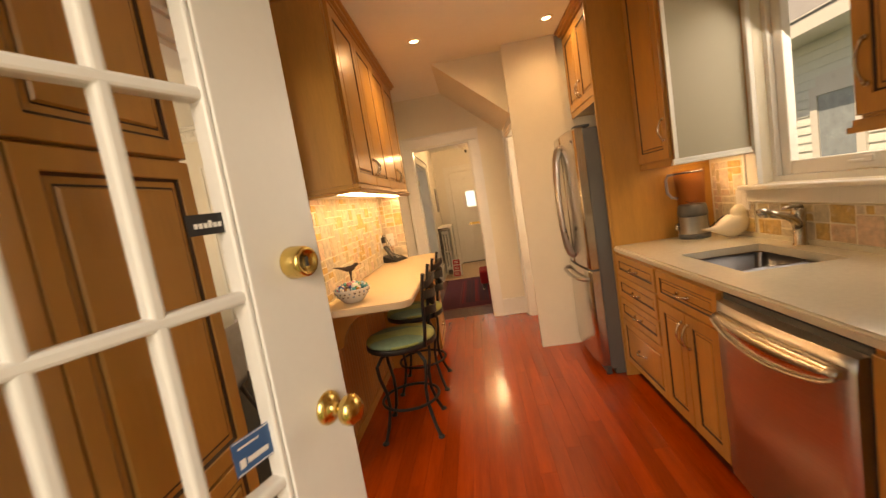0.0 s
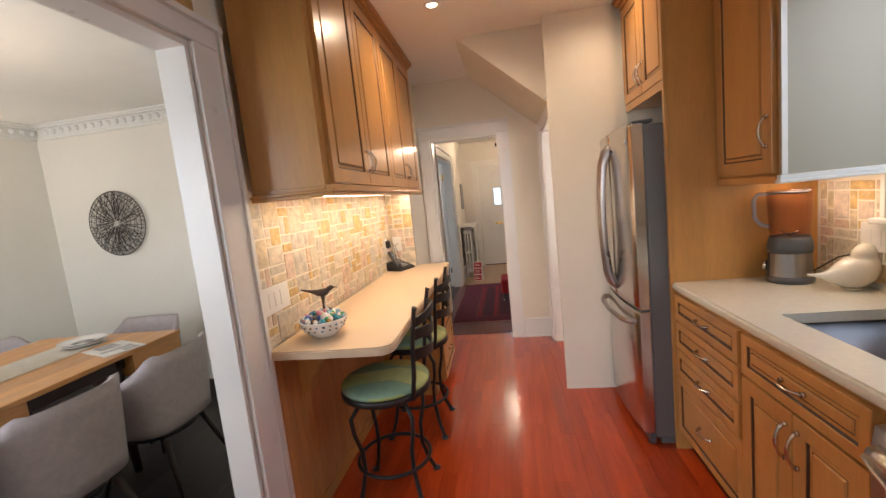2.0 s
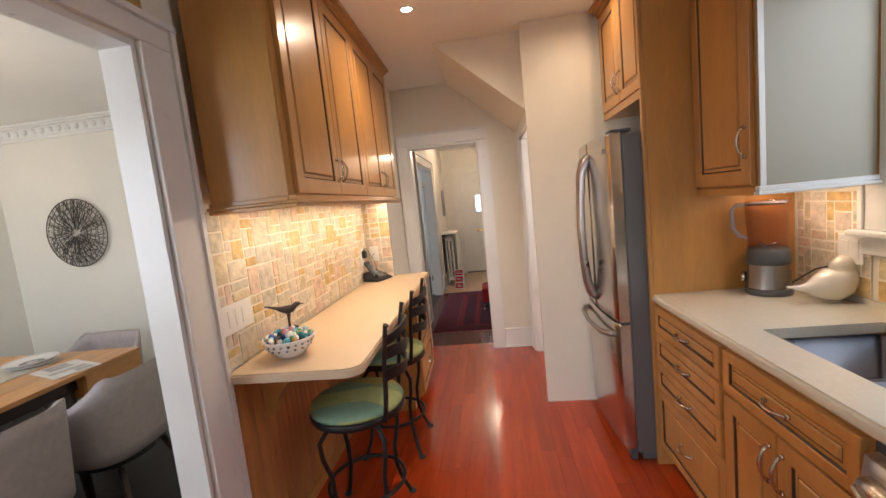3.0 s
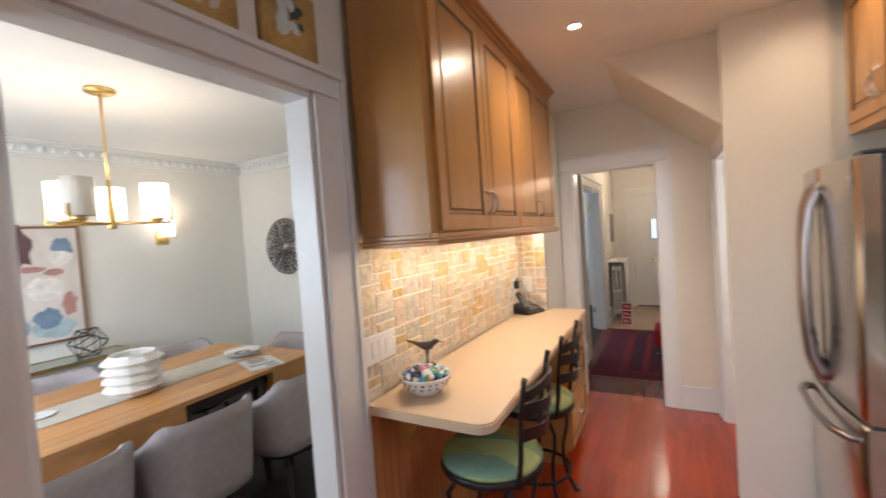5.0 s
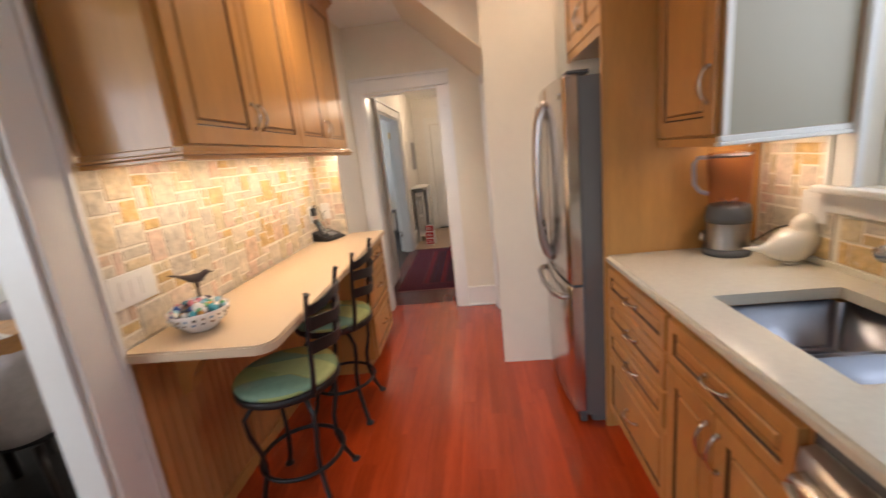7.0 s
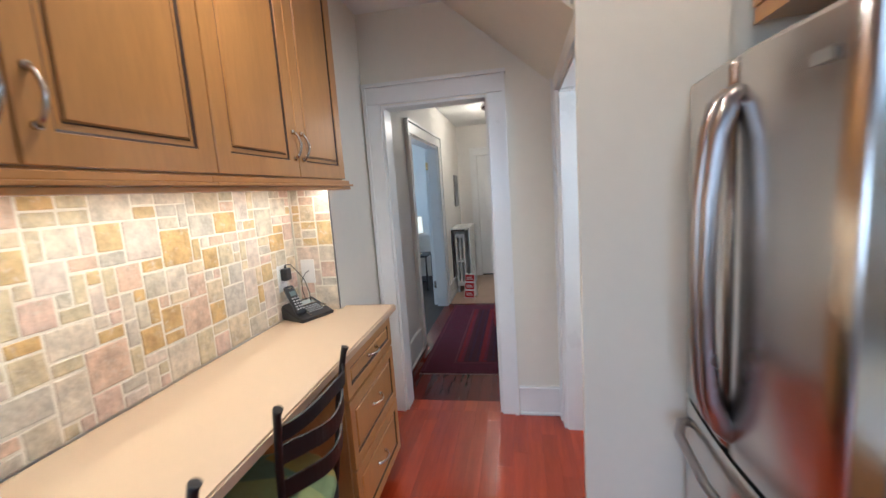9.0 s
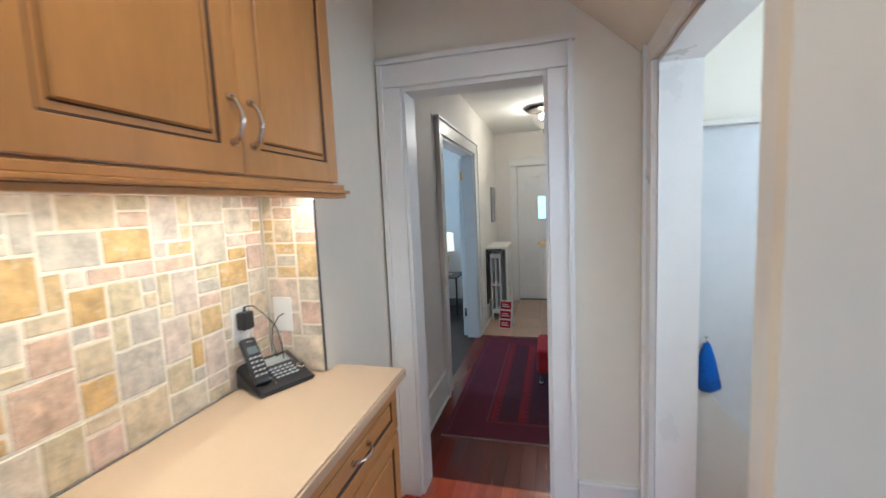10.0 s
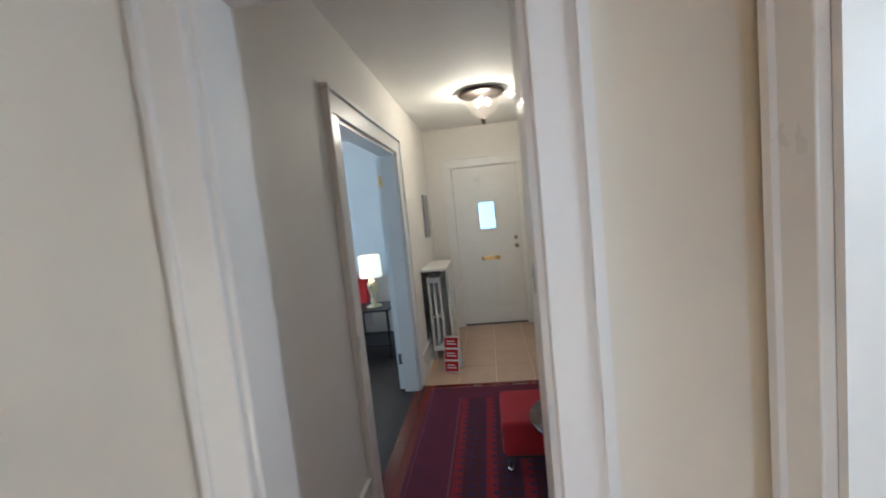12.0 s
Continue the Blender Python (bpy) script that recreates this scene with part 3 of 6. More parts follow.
BR = 0.07
slab("bar_counter", [(-0.749, 2.2)] + arc(-0.209 - BR, 2.2 + BR, BR, -90, 0) + [(-0.250, 4.268), (-0.527, 4.268), (-0.527, 4.194), (-0.749, 4.194)], 0.878, 0.915, COUNTER,
     "sand-coloured quartz bar top with a rounded corner")

# base cabinet of the bar, with drawers
bar = thing("base_cabinet", Matrix.Translation((-0.300, 4.245, 0)) @ pose(0, 0, 0, 0, 0, 1.2) @ R270, "honey maple base cabinet with three glazed drawers under the bar", "cabinet")
part("body", boxes([(0.0, 0.62, -0.235, 0, 0.10, 0.876), (0.03, 0.62, -0.235, -0.06, 0.0, 0.099)]), MAPLE, bar)
for z0, z1 in ((0.705, 0.865), (0.41, 0.695), (0.115, 0.40)):
    front(bar, "drawer", 0.012, 0.61, z0, z1, 0.042, [(0.31, (z0 + z1) / 2 + 0.005)], upright=False)
part("body_back", cbox(0.06, 0.62, -0.46, -0.236, 0.0, 0.876), MAPLE, bar)

# beadboard under the bar
bead = thing("wainscot_panel", pose(LX, 2.19, 0), "brown-stained beadboard panel under the bar", "panelling", kind="structure")
part("backing", cbox(0, 0.012, 0, 1.44, 0.0, 0.876), GLAZE, bead)
one = mesh_of("board", cbox(0.012, 0.022, 0.001, 0.0475, 0.066, 0.874, bevel=0.004, seg=1), surface("stained_beadboard", (0.50, 0.24, 0.08), 0.35, var=0.18, scale=3, stretch=(3, 3, 0.5), rand=0.08, coat=0.2))
for k in range(29):
    ob = new("board", one)
    ob.parent, ob.matrix_basis = bead, Matrix.Translation((0, k * 0.0495, 0))
part("base_strip", cbox(0.012, 0.028, 0, 1.44, 0.0, 0.065, bevel=0.004), MAPLE, bead, "pale maple base strip")
corb = thing("corbel", pose(LX + 0.023, 2.44, 0.876), "honey maple bracket under the bar top", "bracket")
part("bracket", extrude_y([(0, 0), (0.26, 0), (0.26, -0.025), (0.23, -0.05), (0.16, -0.06), (0.10, -0.11), (0.06, -0.17), (0.045, -0.23), (0, -0.25)], -0.03, 0.03), MAPLE, corb)

# right-hand run
RF = 1.115


def right(y, name, label, group="cabinets along the sink wall"):
    return thing(name, Matrix.Translation((RF, y, 0)) @ R90, label, "cabinet", group)


draw = right(2.315, "drawer_cabinet", "honey maple base cabinet with four glazed drawers")
part("body", boxes([(0, 0.605, -0.63, 0, 0.10, 0.66), (0.03, 0.605, -0.63, 0, 0.66, 0.878), (0, 0.03, -0.07, 0, 0.66, 0.878), (0, 0.605, -0.63, -0.07, 0, 0.099)]), MAPLE, draw)
for z0, z1 in ((0.735, 0.868), (0.585, 0.725), (0.435, 0.575), (0.125, 0.425)):
    front(draw, "drawer", 0.012 if z1 > 0.43 else -0.01, 0.595, z0, z1, 0.036, [(0.30, (z0 + z1) / 2)], upright=False)
sinkcab = right(1.735, "sink_cabinet", "honey maple sink cabinet with two glazed doors and a false drawer")
part("body", boxes([(0, 0.579, -0.63, 0, 0.10, 0.66), (0, 0.579, -0.07, 0, 0.66, 0.878), (0, 0.579, -0.63, -0.07, 0, 0.099), (0, 0.02, -0.63, -0.07, 0.66, 0.878)]), MAPLE, sinkcab)
front(sinkcab, "drawer", 0.012, 0.568, 0.715, 0.868, 0.036, [(0.29, 0.792)], upright=False)
front(sinkcab, "door", 0.012, 0.287, 0.125, 0.705, 0.055, [(0.262, 0.60)], plen=0.115)
front(sinkcab, "door", 0.292, 0.568, 0.125, 0.705, 0.055, [(0.318, 0.60)], plen=0.115)

dw = thing("dishwasher", Matrix.Translation((RF, 1.115, 0)) @ R90, "stainless steel dishwasher with a crescent handle", "dishwasher")
part("body", boxes([(0.0, 0.618, -0.60, 0, 0.10, 0.872), (0, 0.618, -0.60, -0.06, 0, 0.099)]), DARKGREY, dw)
bm = bmesh.new()
n = 10
cols = []
for k in range(n + 1):
    u = k / n
    bow = 0.016 * math.sin(math.pi * u)
    cols.append([bm.verts.new((0.008 + 0.602 * u, y, z)) for y, z in ((0.002, 0.115), (0.028 + bow, 0.115), (0.034 + bow, 0.50), (0.036 + bow, 0.80), (0.030 + bow, 0.845), (0.002, 0.85))])
for a, b in zip(cols, cols[1:]):
    for j in range(6):
        f = bm.faces.new((a[j], a[(j + 1) % 6], b[(j + 1) % 6], b[j]))
        f.smooth = j in (1, 2, 3)
bm.faces.new(cols[0][::-1])
bm.faces.new(cols[-1])
bmesh.ops.recalc_face_normals(bm, faces=bm.faces[:])
part("door", bm, STEEL, dw)
bm = bmesh.new()
rows = []
for k in range(17):
    u = k / 16
    x, dip, bow = 0.03 + 0.558 * u, math.sin(math.pi * u) ** 0.6, 0.016 * math.sin(math.pi * u)
    rows.append([bm.verts.new(p) for p in ((x, 0.034 + bow, 0.812), (x, 0.062 + bow, 0.806), (x, 0.070 + bow, 0.79 - 0.05 * dip), (x, 0.036 + bow, 0.785 - 0.06 * dip))])
for a, b in zip(rows, rows[1:]):
    for j in range(4):
        bm.faces.new((a[j], a[(j + 1) % 4], b[(j + 1) % 4], b[j])).smooth = True
bm.faces.new(rows[0][::-1])
bm.faces.new(rows[-1])
bmesh.ops.recalc_face_normals(bm, faces=bm.faces[:])
part("handle", bm, NICKEL, dw, "satin crescent handle")
part("rim", ctube([(0.03 + 0.558 * k / 16, 0.071 + 0.016 * math.sin(math.pi * k / 16), 0.785 - 0.054 * math.sin(math.pi * k / 16) ** 0.6) for k in range(17)], 0.0045, 6), STEEL, dw)
end = thing("base_cabinet", Matrix.Translation((RF, 0.12, 0)) @ R90, "honey maple base cabinet beside the dishwasher", "cabinet", "cabinets along the sink wall")
part("body", boxes([(0, 0.99, -0.63, 0, 0.10, 0.878), (0, 0.99, -0.63, -0.07, 0, 0.099)]), MAPLE, end)
front(end, "door", 0.012, 0.49, 0.125, 0.868, 0.055, [(0.46, 0.76)])
front(end, "door", 0.497, 0.978, 0.125, 0.868, 0.055, [(0.53, 0.76)])

# worktop with the sink cut out
SX0, SX1, SY0, SY1 = 1.245, 1.640, 1.800, 2.330
bm = bmesh.new()
zt, zb = 0.922, 0.884
for d in ((1.092, SX0, 0.11, 2.925), (SX1, 1.747, 0.11, 2.925), (SX0, SX1, 0.11, SY0), (SX0, SX1, SY1, 2.925)):
    box(bm, d[0], d[1], d[2], d[3], zb, zt)
bmesh.ops.remove_doubles(bm, verts=bm.verts[:], dist=1e-5)
pairs = {}
for f in bm.faces[:]:
    pairs.setdefault(tuple(round(c, 4) for c in f.calc_center_median()), []).append(f)
bmesh.ops.delete(bm, geom=[f for fs in pairs.values() if len(fs) > 1 for f in fs], context="FACES")
bmesh.ops.recalc_face_normals(bm, faces=bm.faces[:])
nose = [e for e in bm.edges if all(abs(v.co.x - 1.092) < 1e-4 for v in e.verts) and abs(e.verts[0].co.y - e.verts[1].co.y) > 0.1]
bmesh.ops.bevel(bm, geom=nose, offset=0.010, segments=3, affect="EDGES")
top = thing("sink_counter", pose(0, 0, 0), "cream quartz worktop with an undermount sink cutout", "countertop")
part("slab", bm, COUNTER_R, top)
part("upstand", cbox(1.7475, 1.7595, 0.11, 2.925, 0.884, 0.944, bevel=0.003), COUNTER_R, top)
sink = thing("sink", pose(0, 0, 0), "undermount stainless steel double-bowl sink", "sink")


def basin(y0, y1, depth):
    bm = bmesh.new()
    box(bm, SX0 - 0.008, SX1 + 0.008, y0, y1, 0.879 - depth, 0.879)
    bm.faces.ensure_lookup_table()
    bmesh.ops.delete(bm, geom=[bm.faces[1]], context="FACES")
    bmesh.ops.bevel(bm, geom=[e for e in bm.edges if not e.is_boundary], offset=0.03, segments=4, affect="EDGES")
    for f in bm.faces:
        f.smooth = True
    bmesh.ops.reverse_faces(bm, faces=bm.faces[:])
    bmesh.ops.solidify(bm, geom=bm.faces[:], thickness=-0.002)
    return bm


part("bowl", basin(SY0 - 0.006, 1.985, 0.15), SINKSTEEL, sink)
part("bowl", basin(2.000, SY1 + 0.006, 0.19), SINKSTEEL, sink)
part("divider", cbox(SX0, SX1, 1.984, 2.001, 0.835, 0.86, bevel=0.006), SINKSTEEL, sink)
for dy, dz in ((1.89, 0.733), (2.17, 0.693)):
    part("drain", lathe([(0.0, 0.0), (0.028, 0.0), (0.036, 0.003), (0.040, 0.0015)], 20, at=(1.46, dy, dz)), NICKEL, sink)

tap = thing("faucet", pose(1.715, 2.15, 0.922), "brushed nickel single-lever kitchen faucet", "faucet")
part("body", lathe([(0.0, 0.0), (0.032, 0.0), (0.032, 0.006), (0.027, 0.012), (0.026, 0.08), (0.028, 0.11), (0.030, 0.165), (0.027, 0.178), (0.0, 0.18)], 24), NICKEL, tap)
part("spout", ctube([(0.0, 0.0, 0.085), (-0.035, -0.018, 0.125), (-0.075, -0.038, 0.148), (-0.14, -0.07, 0.168), (-0.20, -0.098, 0.186)], [0.024, 0.021, 0.017, 0.0155, 0.0155], 16), NICKEL, tap)
part("spray_head", ctube([(-0.196, -0.096, 0.185), (-0.205, -0.1, 0.188), (-0.235, -0.115, 0.196), (-0.245, -0.12, 0.197), (-0.247, -0.121, 0.190)], [0.016, 0.021, 0.022, 0.021, 0.014], 16), NICKEL, tap)
part("lever", ctube([(0.012, 0.004, 0.182), (-0.02, -0.01, 0.190), (-0.06, -0.03, 0.194), (-0.105, -0.052, 0.192)], [0.015, 0.011, 0.008, 0.007], 10), NICKEL, tap)

# refrigerator
fr = thing("refrigerator", Matrix.Translation((0.995, 2.955, 0)) @ R90, "stainless steel bottom-freezer refrigerator with grey sides", "refrigerator")
FW = 0.675
part("body", boxes([(0, FW, -0.70, 0, 0.05, 1.735), (0.02, FW - 0.02, -0.66, -0.03, 0.0, 0.05)], 0.004), STEEL_SIDE, fr, "grey enamelled body")


def bowed(z0, z1, depth=0.066, bow=0.022, x0=0.0, x1=None):
    x1 = FW if x1 is None else x1
    bm = bmesh.new()
    n = 12
    rims = []
    for z in (z0, z0 + 0.012, z1 - 0.012, z1):
        inset = 0.006 if z in (z0, z1) else 0.0
        ring = [(x0 + inset * 0.3, 0.006)]
        for k in range(n + 1):
            u = k / n
            e = min(u, 1 - u)
            ring.append((x0 + (x1 - x0) * u, depth - inset - 0.008 * max(0, 1 - e * 14) ** 2 + bow * math.sin(math.pi * (x0 + (x1 - x0) * u) / FW)))
        ring.append((x1 - inset * 0.3, 0.006))
        rims.append([bm.verts.new((x, y, z)) for x, y in ring])
    for a, b in zip(rims, rims[1:]):
        m = len(a)
        for j in range(m):
            bm.faces.new((a[j], a[(j + 1) % m], b[(j + 1) % m], b[j])).smooth = 0 < j < m - 2
    bm.faces.new(rims[0][::-1])
    bm.faces.new(rims[-1])
    bmesh.ops.recalc_face_normals(bm, faces=bm.faces[:])
    return bm


half = FW / 2 + 0.02
HANDLE = surface("satin_steel_handle", (0.42, 0.38, 0.36), 0.3, 1.0, var=0.06, bump=0.0)
part("door", bowed(0.775, 1.745, x1=half - 0.002), FRIDGESTEEL, fr)
part("door", bowed(0.775, 1.745, x0=half + 0.002), FRIDGESTEEL, fr)
part("freezer_drawer", bowed(0.075, 0.762), FRIDGESTEEL, fr)
part("gasket", boxes([(0.01, FW - 0.01, 0.0, 0.0065, 0.08, 0.755), (0.01, FW - 0.01, 0.0, 0.0065, 0.78, 1.74), (0.012, FW - 0.012, 0.0, 0.05, 0.762, 0.775)]), DARKGREY, fr)
part("hinge_cap", boxes([(0.01, 0.10, -0.05, 0.05, 1.746, 1.762)], 0.004), DARKGREY, fr)
part("grille", boxes([(0.01, FW - 0.01, 0.0, 0.03, 0.012, 0.07)]), DARKGREY, fr)
part("foot", lathe([(0, 0), (0.02, 0), (0.018, 0.012), (0, 0.012)], 12, at=(0.04, 0.015, 0)), BLACK, fr)
for hx in (half - 0.026, half + 0.026):
    part("door_handle", ctube([(hx, 0.080, 0.835), (hx, 0.105, 0.86), (hx, 0.128, 0.93), (hx, 0.142, 1.08), (hx, 0.146, 1.25), (hx, 0.142, 1.42), (hx, 0.128, 1.57), (hx, 0.105, 1.64), (hx, 0.080, 1.665)],
                              [0.024, 0.026, 0.022, 0.019, 0.018, 0.019, 0.022, 0.026, 0.024], 12), HANDLE, fr, "long bowed steel handle")
part("freezer_handle", ctube([(0.05, 0.065, 0.700), (0.06, 0.10, 0.702), (0.12, 0.128, 0.70), (0.33, 0.14, 0.695), (0.54, 0.128, 0.70), (0.61, 0.10, 0.702), (0.62, 0.065, 0.700)],
                             [0.016, 0.016, 0.014, 0.013, 0.014, 0.016, 0.016], 12), HANDLE, fr, "long bowed steel handle")
part("badge", cbox(0.06, 0.115, 0.068, 0.0795, 1.655, 1.677), NICKEL, fr)
# panel and cabinet round the refrigerator
gable = thing("tall_gable", pose(1.085, 2.928, 0), "tall honey maple gable beside the refrigerator", "cabinet panel")
part("panel", cbox(0.019, 0.672, 0, 0.022, 0, 2.598, bevel=0.001), MAPLE, gable)
part("edge_strip", cbox(0, 0.018, -0.001, 0.023, 0, 2.598, bevel=0.002), MAPLE, gable)
over = thing("bridge_cabinet", Matrix.Translation((1.125, 2.952, 0)) @ R90, "honey maple cabinet above the refrigerator with glazed doors", "cabinet")
part("body", cbox(0, 0.70, -0.62, 0, 1.915, 2.54, bevel=0.002), MAPLE, over)
front(over, "door", 0.004, 0.345, 1.95, 2.53, 0.055, [(0.345 - 0.026, 2.06)], plen=0.11)
front(over, "door", 0.35, 0.695, 1.95, 2.53, 0.055, [(0.35 + 0.026, 2.06)], plen=0.11)
part("rail", boxes([(0, 0.70, 0.0, 0.014, 1.905, 1.948)]), MAPLE, over)
part("crown", boxes([(0, 0.70, -0.60, 0.024, 2.541, 2.560), (0, 0.70, -0.60, 0.05, 2.560, 2.58), (0, 0.70, -0.60, 0.07, 2.58, 2.598)]), MAPLE, over)
wallcab = thing("wall_cabinet", Matrix.Translation((1.335, 2.487, 0)) @ R90, "honey maple wall cabinet with a cream end panel", "cabinet")
part("body", cbox(0, 0.44, -0.42, 0, 1.425, 2.545, bevel=0.002), MAPLE, wallcab)
front(wallcab, "door", 0.01, 0.432, 1.435, 2.535, 0.058, [(0.040, 1.60)], plen=0.115)
part("light_rail", boxes([(0.0, 0.44, -0.04, 0.012, 1.394, 1.4245)]), MAPLE, wallcab)
CREAM = surface("cream_satin_panel", (0.36, 0.33, 0.25), 0.42, var=0.01, bump=0.0, rough_var=0.01)
part("end_panel", boxes([(-0.012, -0.0005, -0.42, -0.0, 1.428, 2.545)]), CREAM, wallcab, "cream satin end panel")
part("end_moulding", boxes([(-0.024, 0.0, -0.42, 0.012, 1.408, 1.427), (-0.034, 0.0, -0.42, 0.018, 1.394, 1.408)], 0.003), TRIM, wallcab, "white moulded edge strip")
part("end_edge", boxes([(-0.016, -0.0125, -0.02, 0.0, 1.428, 2.545)]), TRIM, wallcab, "white edge strip")
part("end_stile", boxes([(-0.018, -0.0125, -0.42, -0.395, 1.428, 2.545)]), MAPLE, wallcab)
part("crown", boxes([(0, 0.44, -0.42, 0.024, 2.546, 2.562), (0, 0.44, -0.42, 0.06, 2.562, 2.598)]), MAPLE, wallcab)
near = thing("wall_cabinet", Matrix.Translation((1.405, 0.60, 0)) @ R90, "honey maple wall cabinet beside the window", "cabinet")
part("body", cbox(0, 0.85, -0.35, 0, 1.44, 2.545, bevel=0.002), MAPLE, near)
front(near, "door", 0.43, 0.845, 1.45, 2.535, 0.058, [(0.80, 1.60)], plen=0.13)
front(near, "door", 0.006, 0.424, 1.45, 2.535, 0.058, [(0.05, 1.60)], plen=0.13)
part("light_rail", boxes([(0, 0.864, -0.34, 0.014, 1.418, 1.439), (0, 0.874, -0.34, 0.024, 1.40, 1.418)]), MAPLE, near)
part("crown", boxes([(0, 0.85, -0.35, 0.024, 2.546, 2.562), (0, 0.85, -0.35, 0.06, 2.562, 2.598)]), MAPLE, near)

pantry = thing("pantry_cabinet", Matrix.Translation((-0.458, 1.005, 0)) @ R270, "honey maple pantry cabinet with glazed doors behind the glass door", "cabinet")
part("body", cbox(0, 0.655, -0.30, 0, 0.0, 2.545, bevel=0.002), MAPLE, pantry)
part("crown", boxes([(-0.02, 0.655, -0.30, 0.022, 2.546, 2.572), (-0.045, 0.655, -0.30, 0.05, 2.572, 2.598)]), MAPLE, pantry)
for a, b in ((0.004, 0.385), (0.391, 0.650)):
    front(pantry, "door", a, b, 1.590, 2.535, 0.040)
    front(pantry, "door", a, b, 0.880, 1.582, 0.040)
    front(pantry, "door", a, b, 0.110, 0.872, 0.040)

# ---- stools ----


def stool():
    t = thing("bar_stool", pose(0, 0, 0), "black iron swivel bar stool with a green patchwork seat", "stool", "stools at the bar")
    H = 0.640
    part("seat", lathe([(0.0, H), (0.11, H - 0.001), (0.184, H - 0.006), (0.212, H - 0.016), (0.220, H - 0.030), (0.216, H - 0.042), (0.0, H - 0.042)], 40), PATCH, t, "round green patchwork cushion")
    part("seat_frame", lathe([(0.0, H - 0.043), (0.217, H - 0.043), (0.223, H - 0.050), (0.223, H - 0.072), (0.215, H - 0.078), (0.0, H - 0.078)], 36), IRON, t)
    part("swivel", lathe([(0.0, H - 0.079), (0.075, H - 0.079), (0.075, H - 0.105), (0.0, H - 0.105)], 20), IRON, t)
    for sx, sy in ((1, 1), (1, -1), (-1, 1), (-1, -1)):
        pts = [(sx * r, sy * r, z) for r, z in ((0.05, H - 0.10), (0.115, H - 0.112), (0.148, H - 0.16), (0.143, 0.40), (0.122, 0.30), (0.120, 0.20), (0.142, 0.09), (0.165, 0.02), (0.172, 0.008))]
        leg = part("leg", ctube(pts, 0.0105, 8), IRON, t)
        part("foot_pad", lathe([(0, 0), (0.02, 0), (0.021, 0.008), (0.012, 0.016), (0, 0.017)], 12, at=(sx * 0.173, sy * 0.173, 0)), BLACK, leg)
    part("foot_ring", ctube([(0.182 * math.cos(a), 0.182 * math.sin(a), 0.205) for a in (2 * math.pi * k / 40 for k in range(40))], 0.0095, 8, closed=True), IRON, t)
    for s in (-1, 1):
        part("back_post", ctube([(0.165, s * 0.150, H - 0.07), (0.182, s * 0.158, H + 0.05), (0.195, s * 0.170, H + 0.2), (0.222, s * 0.19, H + 0.36), (0.228, s * 0.192, H + 0.375)], [0.011, 0.011, 0.010, 0.010, 0.013], 8), IRON, t)
    for z, hh, sag in ((H + 0.315, 0.042, 0.020), (H + 0.235, 0.052, -0.016), (H + 0.135, 0.052, -0.016)):
        bm = bmesh.new()
        prev = None
        half_w = 0.158 + 0.08 * (z - H - 0.05)
        for k in range(17):
            u = -1 + k / 8
            x = 0.180 + 0.115 * (z - H) + 0.055 * (1 - u * u)
            zz = z + sag * math.cos(u * math.pi) * 0.6
            ring = [bm.verts.new((x + dx, u * half_w, zz + dz)) for dx, dz in ((-0.004, -hh / 2), (0.003, -hh / 2), (0.006, hh / 2), (-0.001, hh / 2))]
            if prev:
                for j in range(4):
                    bm.faces.new((prev[j], prev[(j + 1) % 4], ring[(j + 1) % 4], ring[j])).smooth = False
            else:
                bm.faces.new(ring[::-1])
            prev = ring
        bm.faces.new(prev)
        bmesh.ops.recalc_face_normals(bm, faces=bm.faces[:])
        part("slat", bm, IRON, t)
    return t


